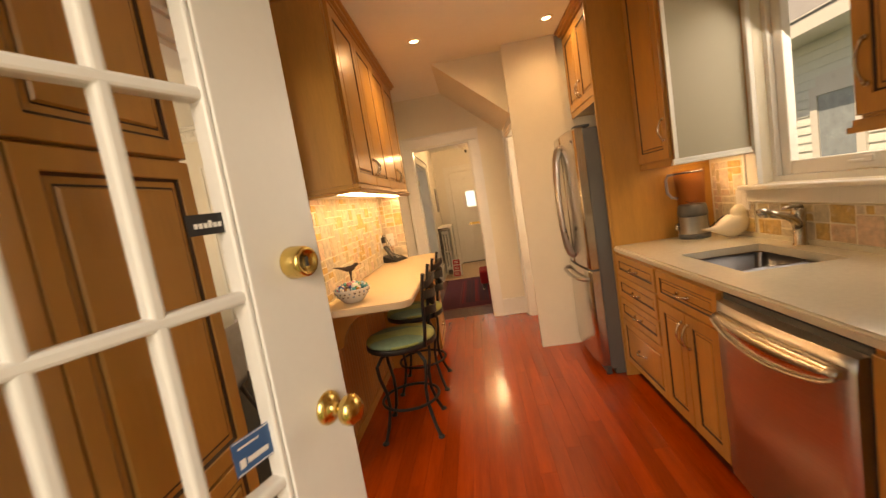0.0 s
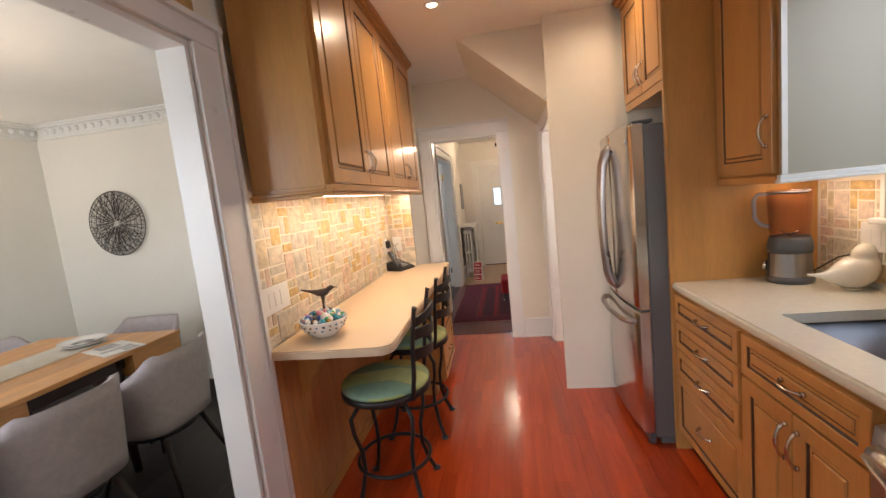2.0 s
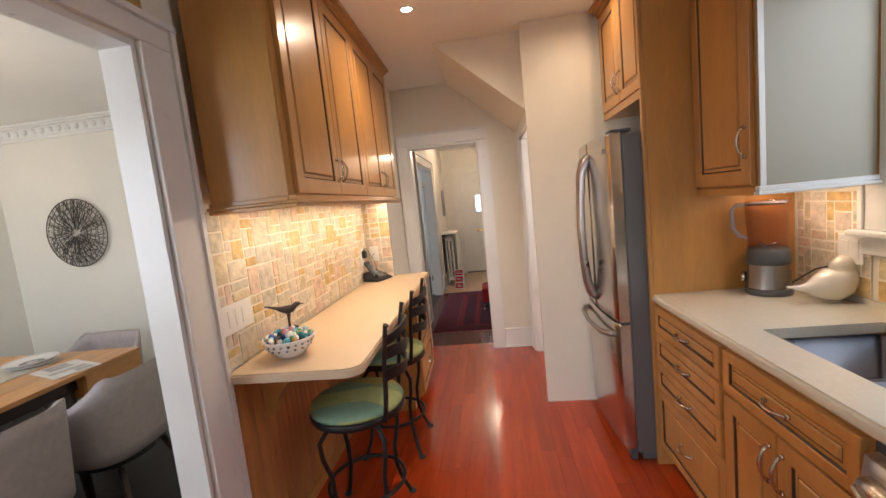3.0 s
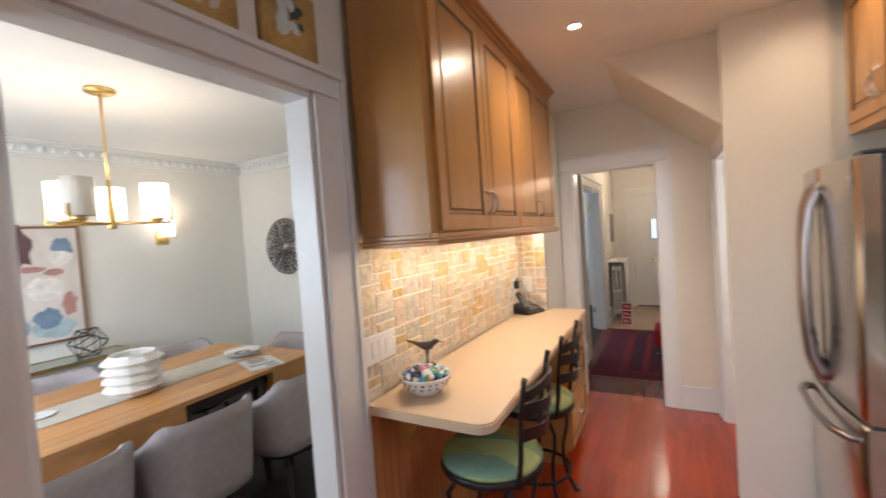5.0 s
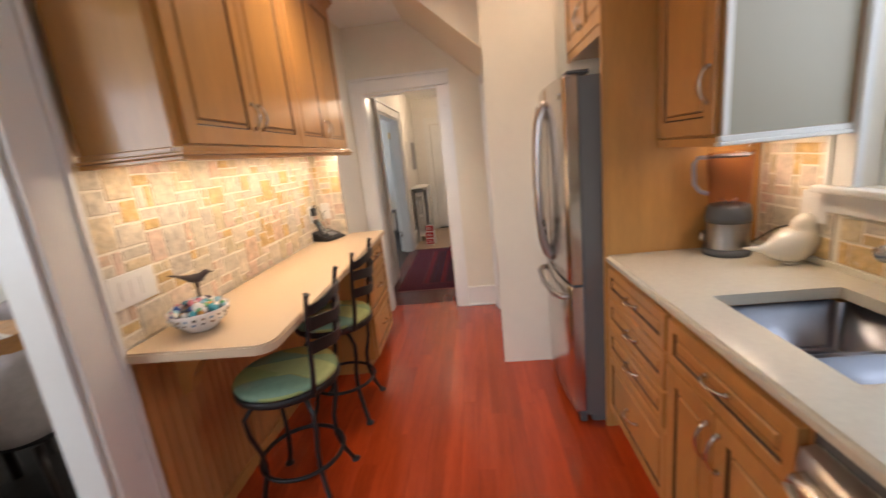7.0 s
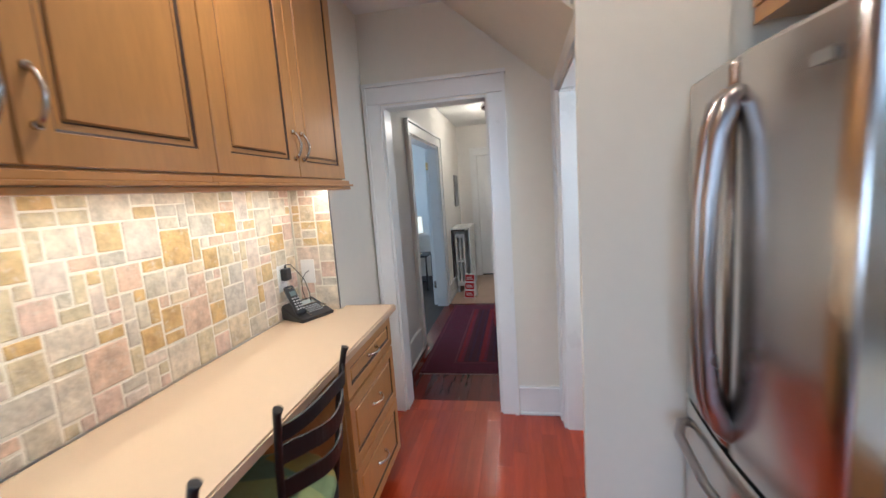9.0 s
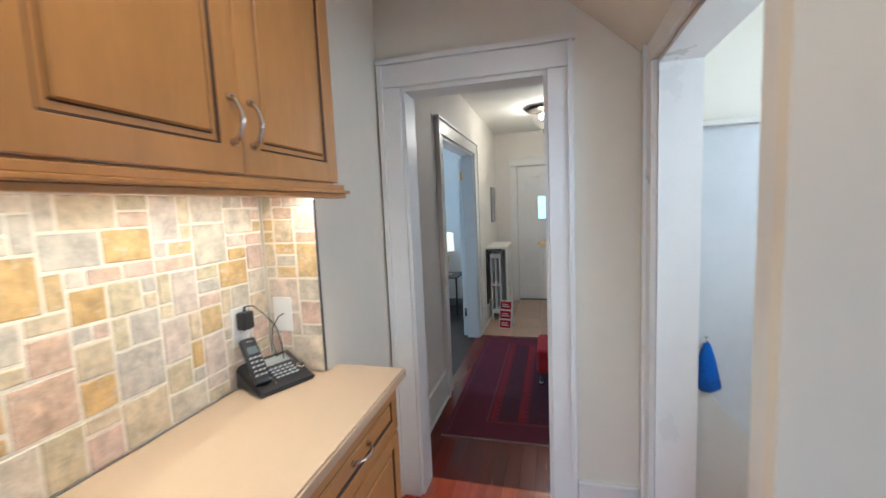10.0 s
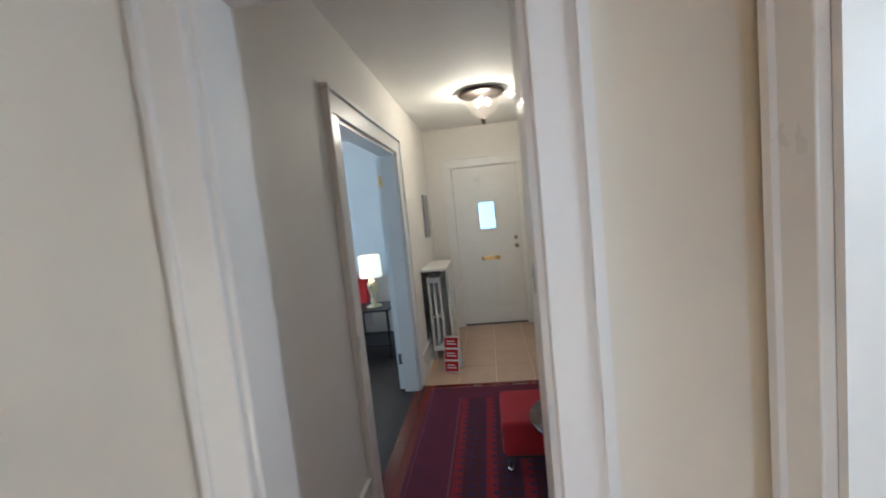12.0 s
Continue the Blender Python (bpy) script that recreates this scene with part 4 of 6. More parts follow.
def patch_material():
    m, t, b = nodes_of("green_patchwork_cloth")
    co = t.nodes.new("ShaderNodeTexCoord")
    mp = node(t, "ShaderNodeMapping", Scale=(3.2, 9.5, 1), Rotation=(0, 0, 0.9))
    t.links.new(co.outputs["Object"], mp.inputs["Vector"])
    vo = t.nodes.new("ShaderNodeTexVoronoi")
    vo.distance = "CHEBYCHEV"
    vo.inputs["Scale"].default_value = 1.0
    vo.inputs["Randomness"].default_value = 0.22
    t.links.new(mp.outputs[0], vo.inputs["Vector"])
    rp = t.nodes.new("ShaderNodeValToRGB")
    rp.color_ramp.interpolation = "CONSTANT"
    els = rp.color_ramp.elements
    cols = [(0.24, 0.33, 0.16), (0.33, 0.40, 0.14), (0.17, 0.28, 0.17), (0.40, 0.45, 0.18), (0.36, 0.30, 0.08), (0.20, 0.33, 0.22)]
    while len(els) < len(cols):
        els.new(0.5)
    for k, c in enumerate(cols):
        els[k].position, els[k].color = k / len(cols), (*c, 1)
    sep = t.nodes.new("ShaderNodeSeparateColor")
    t.links.new(vo.outputs["Color"], sep.inputs[0])
    t.links.new(sep.outputs[0], rp.inputs[0])
    nz = node(t, "ShaderNodeTexNoise", Scale=35.0, Detail=4.0)
    t.links.new(co.outputs["Object"], nz.inputs["Vector"])
    hs = t.nodes.new("ShaderNodeHueSaturation")
    mr = node(t, "ShaderNodeMapRange")
    mr.inputs[3].default_value, mr.inputs[4].default_value = 0.85, 1.15
    t.links.new(nz.outputs["Fac"], mr.inputs[0])
    t.links.new(mr.outputs[0], hs.inputs["Value"])
    t.links.new(rp.outputs[0], hs.inputs["Color"])
    t.links.new(hs.outputs[0], b.inputs["Base Color"])
    b.inputs["Roughness"].default_value = 0.65
    n3 = node(t, "ShaderNodeTexNoise", Scale=600.0)
    t.links.new(co.outputs["Object"], n3.inputs["Vector"])
    bp = node(t, "ShaderNodeBump", Strength=0.3, Distance=0.005)
    t.links.new(n3.outputs["Fac"], bp.inputs["Height"])
    t.links.new(bp.outputs[0], b.inputs["Normal"])
    return m


PATCH = patch_material()
first = stool()
first.matrix_basis = pose(-0.383, 2.588, 0, 0, 0, 2)
copy_thing(first, pose(-0.383, 3.225, 0, 0, 0, 0))

# ---- back door with fifteen lights ----
door = thing("french_door", pose(-0.160, 0.884, 0, 0, 0, 68) , "white glazed back door standing open with brass hardware", "door")
# local x runs along the leaf to the latch side, y to its inner face
DL, DR, DT = -0.730, 0.030, 0.0225
GL, GR, GB, GT = -0.592, -0.145, 0.261, 1.976


def moulded(x0, x1, z0, z1):
    return cbox(x0, x1, -DT, DT, z0, z1, bevel=0.003)


part("stile", moulded(DL, GL, 0.008, 2.06), TRIM, door)
part("stile", moulded(GR, DR, 0.008, 2.06), TRIM, door)
part("rail", moulded(GL, GR, 0.008, GB), TRIM, door)
part("rail", moulded(GL, GR, GT, 2.06), TRIM, door)
part("bead", boxes([(GR - 0.012, GR, -DT + 0.004, DT - 0.004, GB, GT), (GL, GL + 0.012, -DT + 0.004, DT - 0.004, GB, GT)], 0.003), TRIM, door)
cw, rh = (GR - GL) / 3, (GT - GB) / 5
for i in range(1, 3):
    part("muntin", cbox(GL + cw * i - 0.011, GL + cw * i + 0.011, -0.016, 0.016, GB, GT, bevel=0.006), TRIM, door)
for j in range(1, 5):
    part("muntin", cbox(GL, GR, -0.0165, 0.0165, GB + rh * j - 0.011, GB + rh * j + 0.011, bevel=0.006), TRIM, door)
for i in range(3):
    for j in range(5):
        ob = part("pane", cbox(GL + cw * i + 0.008, GL + cw * (i + 1) - 0.008, -0.002, 0.002, GB + rh * j + 0.008, GB + rh * (j + 1) - 0.008), CLEAR, door)
        ob.visible_shadow = False
turn = pose(0, 0, 0, 90, 0, 0)
part("deadbolt", lathe([(0.0, 0.0), (0.031, 0.0), (0.032, 0.004), (0.029, 0.036), (0.026, 0.041), (0.021, 0.041), (0.020, 0.037), (0.0, 0.037)], 28), BRASS, door, "polished brass deadbolt", pose(-0.046, -DT, 1.328, 90))
part("keyway", cbox(-0.0035, 0.0035, -0.009, 0.009, 0.0, 0.0385), BLACK, door, "", pose(-0.046, -DT, 1.328, 90))
knob = part("knob", lathe([(0.0, 0.0), (0.034, 0.0), (0.034, 0.004), (0.024, 0.012), (0.012, 0.016), (0.011, 0.034), (0.020, 0.040), (0.029, 0.050), (0.030, 0.062), (0.022, 0.074), (0.0, 0.077)], 28), BRASS, door, "polished brass knob", pose(-0.030, -DT, 1.022, 90))
part("knob", lathe([(0.0, 0.0), (0.034, 0.0), (0.034, 0.004), (0.012, 0.016), (0.011, 0.034), (0.029, 0.050), (0.030, 0.062), (0.0, 0.077)], 20), BRASS, door, "", pose(-0.016, DT, 1.005, -90))
for z in (0.25, 1.05, 1.85):
    part("hinge", cbox(DL - 0.008, DL + 0.002, -DT - 0.004, DT, z - 0.045, z + 0.045, bevel=0.002), BRASS, door)
sticker = part("sticker", cbox(-0.220, -0.151, -0.0034, -0.0024, 1.405, 1.439), BLACK, door, "black window sticker with pale lettering")
part("lettering", boxes([(-0.209 + 0.0082 * k, -0.203 + 0.0082 * k, -0.0042, -0.0035, 1.416, 1.424 + (0.004 if k in (3, 6) else 0)) for k in range(6)]), WHITE, sticker)
badge = part("sticker", cbox(-0.232, -0.152, -0.0034, -0.0024, 1.003, 1.063), surface("blue_vinyl", (0.03, 0.11, 0.26), 0.35, var=0.1), door, "blue window sticker with white border")
part("lettering", boxes([(-0.230, -0.154, -0.0042, -0.0035, 1.060, 1.0615), (-0.230, -0.154, -0.0042, -0.0035, 1.0045, 1.006), (-0.222, -0.180, -0.0042, -0.0035, 1.047, 1.050),
                         (-0.223, -0.212, -0.0042, -0.0035, 1.014, 1.029), (-0.208, -0.166, -0.0042, -0.0035, 1.017, 1.026)]), WHITE, badge)

# ---- sink window and what lies beyond ----
win = thing("window_1", pose(RX, 1.50, 1.22), "white painted casement window over the sink", "window", kind="structure")
WW, WH = 0.94, 1.13
part("window_frame", boxes([(0.05, 0.15, 0.0, 0.03, 0, WH), (0.05, 0.15, WW - 0.03, WW, 0, WH), (0.05, 0.15, 0.03, WW - 0.03, WH - 0.03, WH), (0.05, 0.15, 0.03, WW - 0.03, 0, 0.03)]), TRIM, win)
sash = part("sash", boxes([(0.075, 0.12, 0.031, 0.095, 0.031, WH - 0.031), (0.075, 0.12, WW - 0.095, WW - 0.031, 0.031, WH - 0.031), (0.075, 0.12, 0.095, WW - 0.095, 0.031, 0.10), (0.075, 0.12, 0.095, WW - 0.095, WH - 0.10, WH - 0.031)], 0.004), TRIM, win)
pn = part("pane", cbox(0.092, 0.098, 0.09, WW - 0.09, 0.095, WH - 0.095), CLEAR, win)
pn.visible_shadow = False
part("latch", boxes([(0.055, 0.076, 0.40, 0.50, 0.06, 0.075), (0.05, 0.062, 0.38, 0.42, 0.062, 0.09)], 0.003), WHITE, win)
for y0, y1 in ((-0.115, 0.0), (WW, WW + 0.115)):
    part("casing", boxes([(-0.022, 0.0, y0, y1, -0.001, WH), (-0.034, -0.022, y0 if y0 < 0 else y1 - 0.022, y0 + 0.022 if y0 < 0 else y1, -0.001, WH + 0.1), (-0.028, -0.022, y1 - 0.03 if y0 < 0 else y0, y1 if y0 < 0 else y0 + 0.03, 0, WH)], 0.002), TRIM, win)
part("casing", cbox(-0.022, 0.0, -0.115, WW + 0.115, WH + 0.001, WH + 0.115, bevel=0.003), TRIM, win)
part("window_sill", cbox(-0.055, 0.05, -0.145, WW + 0.145, -0.026, -0.0015, bevel=0.007), TRIM, win)
part("apron", cbox(-0.020, 0.0, -0.115, WW + 0.115, -0.098, -0.027, bevel=0.004), TRIM, win)

SIDING = surface("pale_siding", (0.80, 0.84, 0.80), 0.6, var=0.06, scale=3)
house = thing("neighbour_house", pose(5.0, 0, 0), "pale green-grey clapboard house next door with white trim", "house")
part("wall", boxes([(0.0, 0.3, -2.0, 12.0, -0.5, 2.72)]), SIDING, house)
one = mesh_of("clapboard", extrude_y([(0, 0), (-0.022, 0), (-0.004, 0.118), (0, 0.118)], -2.0, 12.0), SIDING)
for k in range(27):
    ob = new("clapboard", one)
    ob.parent, ob.matrix_basis = house, Matrix.Translation((0, 0, -0.5 + 0.119 * k))
part("eave", boxes([(-0.55, 0.3, -2.2, 12.2, 2.72, 2.80), (-0.60, -0.55, -2.2, 12.2, 2.70, 2.90)]), TRIM, house)
part("roof", extrude_y([(-0.62, 2.88), (2.5, 4.6), (2.5, 4.5), (-0.55, 2.80)], -2.3, 12.3), surface("grey_shingle", (0.30, 0.31, 0.32), 0.9, var=0.2, scale=20, bump=0.4), house)
for y0 in (5.62, 6.75):
    wn = part("window", boxes([(-0.05, 0.0, y0 - 0.12, y0, 0.95, 2.12), (-0.05, 0.0, y0 + 0.55, y0 + 0.67, 0.95, 2.12), (-0.05, 0.0, y0, y0 + 0.55, 2.0, 2.25), (-0.07, 0.0, y0 - 0.15, y0 + 0.70, 0.85, 0.95)]), TRIM, house)
    # blue-grey base colour stands in for the sky mirrored in the pane
    part("pane", cbox(-0.03, -0.024, y0, y0 + 0.55, 0.95, 2.0), surface("sky_tinted_pane", (0.30, 0.37, 0.42), 0.15, var=0.2, bump=0), wn)
solid("ground", cbox(-60, 60, -60, 60, -0.75, -0.6), surface("lawn", (0.07, 0.10, 0.035), 0.9, var=0.4, scale=4, bump=0.5), "grass and soil round the house", "ground")

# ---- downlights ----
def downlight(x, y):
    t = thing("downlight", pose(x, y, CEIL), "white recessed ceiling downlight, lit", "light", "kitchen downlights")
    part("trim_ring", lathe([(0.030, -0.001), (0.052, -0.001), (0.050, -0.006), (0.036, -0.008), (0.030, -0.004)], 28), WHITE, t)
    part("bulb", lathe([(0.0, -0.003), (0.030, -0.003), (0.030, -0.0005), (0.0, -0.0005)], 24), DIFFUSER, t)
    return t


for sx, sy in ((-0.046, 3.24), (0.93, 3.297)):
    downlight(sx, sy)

# ---- small kitchen things ----
bowl = thing("bowl", pose(-0.575, 2.40, 0.9155) @ Matrix.Scale(0.89, 4), "white pierced ceramic bowl with coloured spots", "bowl")
part("shell", lathe([(0.0, 0.0), (0.055, 0.0), (0.065, 0.006), (0.098, 0.042), (0.118, 0.082), (0.122, 0.092), (0.117, 0.092), (0.094, 0.047), (0.060, 0.012), (0.0, 0.009)], 40), surface("white_glaze", (0.82, 0.81, 0.80), 0.18, var=0.03, bump=0.02, coat=0.4), bowl)
rng = random.Random(4)
dots = [surface(n, c, 0.3, var=0.1, bump=0) for n, c in (("black_spot", (0.02, 0.02, 0.025)), ("brown_spot", (0.16, 0.08, 0.03)), ("blue_spot", (0.12, 0.26, 0.42)))]
for row, (z, r, n) in enumerate(((0.070, 0.1135, 22), (0.048, 0.1012, 18))):
    for k in range(n):
        a = 2 * math.pi * (k + 0.5 * row) / n
        part("spot", lathe([(0.0, 0.0), (0.0075 - 0.002 * (k % 2), 0.0), (0.006, 0.0018), (0.0, 0.002)], 10), dots[k % 3], bowl, "", pose(r * math.cos(a), r * math.sin(a), z, 0, 0, math.degrees(a)) @ pose(0, 0, 0, 0, 62, 0))
GLOSS = [surface("glass_%s" % n, c, 0.08, var=0.25, scale=40, bump=0, coat=0.6) for n, c in (
    ("teal", (0.05, 0.28, 0.34)), ("cobalt", (0.03, 0.08, 0.30)), ("rose", (0.55, 0.20, 0.25)), ("pearl", (0.75, 0.72, 0.68)),
    ("amber", (0.45, 0.22, 0.05)), ("green", (0.08, 0.34, 0.14)), ("night", (0.03, 0.03, 0.05)), ("sky", (0.30, 0.55, 0.66)))]
ball = lathe([(0.011 * math.sin(math.pi * k / 6), -0.011 * math.cos(math.pi * k / 6)) for k in range(7)], 10)
ball_me = bpy.data.meshes.new("bead")
ball.to_mesh(ball_me)
ball.free()
bead_meshes = []
for m in GLOSS:
    me = ball_me.copy()
    me.materials.append(m)
    bead_meshes.append(me)
for k in range(120):
    a, r = rng.random() * 6.283, 0.091 * math.sqrt(rng.random())
    s = rng.uniform(0.75, 1.25) * (1.5 if k in (5, 17) else 1)
    ob = new("glass_bead", bead_meshes[rng.choice((0, 1, 2, 3, 3, 3, 4, 5, 7, 7, 3, 6))])
    ob.matrix_basis = pose(-0.575 + r * math.cos(a), 2.40 + r * math.sin(a), 0.9155 + 0.080 + 0.027 * (1 - (r / 0.093) ** 2) + rng.uniform(-0.004, 0.003)) @ Matrix.Diagonal((s, s, s, 1))
    tagged(ob, "small glossy coloured glass bead in the bowl", "bead", "beads in the bowl")
solid("bead_fill", lathe([(0.0, 0.012), (0.055, 0.012), (0.092, 0.050), (0.106, 0.076), (0.06, 0.092), (0.0, 0.102)], 24), GLOSS[6], "heap of coloured glass beads under the top ones", "beads", "stuff", pose(-0.575, 2.40, 0.9155) @ Matrix.Scale(0.89, 4))


def bird_body(seg=18):
    """A plump bird's body along x, from the thin tail to the crown of the head, swept through circles."""
    bm = bmesh.new()
    prof = ((-0.205, 0.092, 0.004), (-0.180, 0.087, 0.008), (-0.150, 0.082, 0.013), (-0.118, 0.078, 0.023), (-0.085, 0.077, 0.044), (-0.045, 0.080, 0.068), (0.0, 0.085, 0.083),
            (0.034, 0.098, 0.084), (0.052, 0.122, 0.075), (0.058, 0.143, 0.062), (0.056, 0.158, 0.053), (0.055, 0.174, 0.054), (0.053, 0.196, 0.047), (0.050, 0.214, 0.030), (0.047, 0.224, 0.008))
    tube(bm, [(x, 0, z) for x, z, _ in prof], [q for _, _, q in prof], seg)
    for v in bm.verts:
        v.co.y *= 0.86
        v.co.z = max(v.co.z, 0.002)
    return bm


cbird = thing("bird_ornament", pose(1.672, 2.605, 0.9225, 0, 0, 4) @ Matrix.Scale(0.84, 4), "glazed white ceramic bird ornament", "ornament")
part("body", bird_body(), CERAMIC, cbird)
part("foot_ring", lathe([(0.0, 0.0), (0.034, 0.0), (0.038, 0.004), (0.034, 0.008), (0.0, 0.008)], 20, at=(0.005, 0, 0)), CERAMIC, cbird)
tbird = thing("bird_figurine", pose(-0.575, 2.425, 0.9055), "slim bronze bird figurine standing in the bowl", "ornament")
part("stem", ctube([(0, 0, 0.10), (0, 0, 0.155), (0.002, 0, 0.185)], [0.006, 0.005, 0.010], 8), surface("aged_bronze", (0.10, 0.075, 0.06), 0.4, 0.8, var=0.2), tbird)
BIRDLINE = ((-0.095, 0.016, 0.0025), (-0.07, 0.011, 0.005), (-0.045, 0.004, 0.008), (-0.02, -0.003, 0.015), (0.0, -0.005, 0.019), (0.018, -0.001, 0.017), (0.030, 0.008, 0.012), (0.040, 0.015, 0.012), (0.050, 0.017, 0.009), (0.057, 0.016, 0.003), (0.074, 0.015, 0.001))
part("body", ctube([(x, 0, z) for x, z, _ in BIRDLINE], [q for _, _, q in BIRDLINE], 10), surface("dark_bronze", (0.10, 0.08, 0.075), 0.4, 0.8, var=0.2), tbird, "", pose(0.0, 0, 0.205, 0, 0, 8))

blend = thing("blender", pose(1.562, 2.805, 0.9225, 0, 0, -38) @ Matrix.Scale(1.07, 4), "stainless steel blender with a clear square jar", "blender")
part("base", lathe([(0.0, 0.0), (0.082, 0.0), (0.085, 0.010), (0.083, 0.028), (0.0, 0.028)], 28), DARKGREY, blend)
part("motor_housing", lathe([(0.0, 0.0285), (0.080, 0.0285), (0.077, 0.075), (0.075, 0.130), (0.0, 0.130)], 28), DARKGREY, blend)
bm = bmesh.new()
rows = [[bm.verts.new((q * math.cos(math.radians(a)), q * math.sin(math.radians(a)), z)) for q, z in ((0.0815, 0.030), (0.0785, 0.075), (0.0770, 0.134))] for a in range(-142, -11, 10)]
for a, b in zip(rows, rows[1:]):
    for k in range(2):
        bm.faces.new((a[k], b[k], b[k + 1], a[k + 1]))
bmesh.ops.solidify(bm, geom=bm.faces[:], thickness=0.0015)
part("front_panel", bm, STEEL, blend, "brushed steel front panel")
part("dial", lathe([(0.0, 0.0), (0.024, 0.0), (0.022, 0.018), (0.0, 0.020)], 20), NICKEL, blend, "", pose(-0.076, -0.008, 0.070, 0, -90, 0))
part("collar", lathe([(0.0, 0.1305), (0.078, 0.1305), (0.080, 0.150), (0.074, 0.190), (0.068, 0.200), (0.0, 0.200)], 28), DARKGREY, blend)
bm = bmesh.new()
for r0, z0, r1, z1 in ((0.064, 0.2005, 0.074, 0.40),):
    a = [bm.verts.new((sx * r0, sy * r0, z0)) for sx, sy in ((-1, -1), (1, -1), (1, 1), (-1, 1))]
    b = [bm.verts.new((sx * r1, sy * r1, z1)) for sx, sy in ((-1, -1), (1, -1), (1, 1), (-1, 1))]
    for k in range(4):
        bm.faces.new((a[k], a[(k + 1) % 4], b[(k + 1) % 4], b[k]))
bmesh.ops.bevel(bm, geom=[e for e in bm.edges if abs(e.verts[0].co.z - e.verts[1].co.z) > 0.1], offset=0.018, segments=3, affect="EDGES")
bmesh.ops.solidify(bm, geom=bm.faces[:], thickness=0.003)
part("jar", bm, pane_glass("tinted_jar", (0.95, 0.89, 0.90)), blend, "clear square jar")
part("lid", cbox(-0.070, 0.070, -0.070, 0.070, 0.385, 0.43, bevel=0.012), pane_glass("clear_lid", (0.95, 0.93, 0.93)), blend)
part("lid_seal", cbox(-0.066, 0.066, -0.066, 0.066, 0.383, 0.392, bevel=0.006), DARKGREY, blend)
part("handle", ctube([(-0.072, 0.0, 0.385), (-0.11, 0.0, 0.385), (-0.125, 0.0, 0.36), (-0.122, 0.0, 0.28), (-0.10, 0.0, 0.25), (-0.068, 0.0, 0.240)], 0.009, 10), surface("smoky_plastic", (0.36, 0.35, 0.37), 0.2, var=0.05, bump=0.0, coat=0.3), blend, "pale grey moulded handle")
part("blade", ctube([(-0.03, 0, 0.222), (0.0, 0, 0.205), (0.03, 0, 0.222)], 0.004, 6), NICKEL, blend)
part("power_cord", ctube([(1.62, 2.74, 0.98), (1.68, 2.69, 1.045), (1.72, 2.66, 1.06), (1.742, 2.63, 1.07)], 0.0035, 6), BLACK, blend, "", blend.matrix_basis.inverted())


def plate(name, m, w, h, label, rockers=0, sockets=0, round_hole=False):
    t = thing(name, m, label, "wall plate")
    part("cover", cbox(-w / 2, w / 2, 0.0, 0.006, -h / 2, h / 2, bevel=0.0025), WHITE, t)
    for k in range(rockers):
        cx = (k - (rockers - 1) / 2) * 0.046
        part("rocker", cbox(cx - 0.017, cx + 0.017, 0.0058, 0.0082, -0.034, 0.034, bevel=0.001), WHITE, t)
    for k in range(sockets):
        cz = 0.02 if k else -0.02
        sk = part("socket", cbox(-0.017, 0.017, 0.0062, 0.008, cz - 0.014, cz + 0.014, bevel=0.002), WHITE, t)
        part("slot", boxes([(-0.008, -0.006, 0.0081, 0.0085, cz - 0.005, cz + 0.005), (0.006, 0.008, 0.0081, 0.0085, cz - 0.005, cz + 0.005)]), BLACK, sk)
    return t


TF = 0.0105
plate("switch_plate", Matrix.Translation((LX + TF, 2.335, 1.115)) @ R270, 0.205, 0.118, "white triple rocker switch plate on the tiles", rockers=3)
plate("socket_plate", Matrix.Translation((LX + TF, 4.045, 1.118)) @ R270, 0.075, 0.13, "white socket plate with a black adapter plugged in", sockets=1)
plate("phone_jack", pose(-0.686, 4.205 - TF, 1.122, 0, 0, 180), 0.075, 0.125, "white telephone jack plate on the tiles")
plate("switch_plate", Matrix.Translation((RX - TF, 2.605, 1.135)) @ R90, 0.12, 0.118, "white double switch plate beside the window", rockers=2)
ad = thing("power_adapter", Matrix.Translation((LX + TF + 0.009, 4.045, 1.138)) @ R270, "black plug-in power adapter", "adapter")
part("case", cbox(-0.024, 0.024, 0, 0.034, -0.03, 0.03, bevel=0.006), BLACK, ad)
part("strain_relief", ctube([(0, 0.017, 0.03), (0, 0.017, 0.046)], [0.006, 0.004], 8), BLACK, ad)
ph = thing("telephone", pose(-0.648, 4.075, 0.9155, 0, 0, 66), "black cordless desk telephone with a keypad base", "telephone")
part("cord", ctube([(LX + 0.036, 4.045, 1.184), (LX + 0.05, 4.07, 1.182), (LX + 0.05, 4.12, 1.14), (LX + 0.07, 4.15, 1.09), (LX + 0.09, 4.15, 1.02), (LX + 0.10, 4.14, 0.97)], 0.0022, 6), BLACK, ph, "", ph.matrix_basis.inverted())
part("cord", ctube([(-0.680, 4.188, 1.125), (-0.69, 4.17, 1.118), (-0.705, 4.15, 1.08), (-0.70, 4.14, 1.03), (-0.68, 4.135, 0.97)], 0.0022, 6), BLACK, ph, "", ph.matrix_basis.inverted())
bm = bmesh.new()
pts = [(-0.085, 0.012), (0.085, 0.072), (0.085, 0.0), (-0.085, 0.0)]
v0 = [bm.verts.new((-0.10, y, z)) for y, z in pts]
v1 = [bm.verts.new((0.10, y, z)) for y, z in pts]
bm.faces.new(v0)
bm.faces.new(v1[::-1])
for k in range(4):
    bm.faces.new((v0[k], v1[k], v1[(k + 1) % 4], v0[(k + 1) % 4]))
bmesh.ops.recalc_face_normals(bm, faces=bm.faces[:])
bmesh.ops.bevel(bm, geom=bm.edges[:], offset=0.006, segments=2, affect="EDGES")
base = part("base", bm, BLACK, ph)
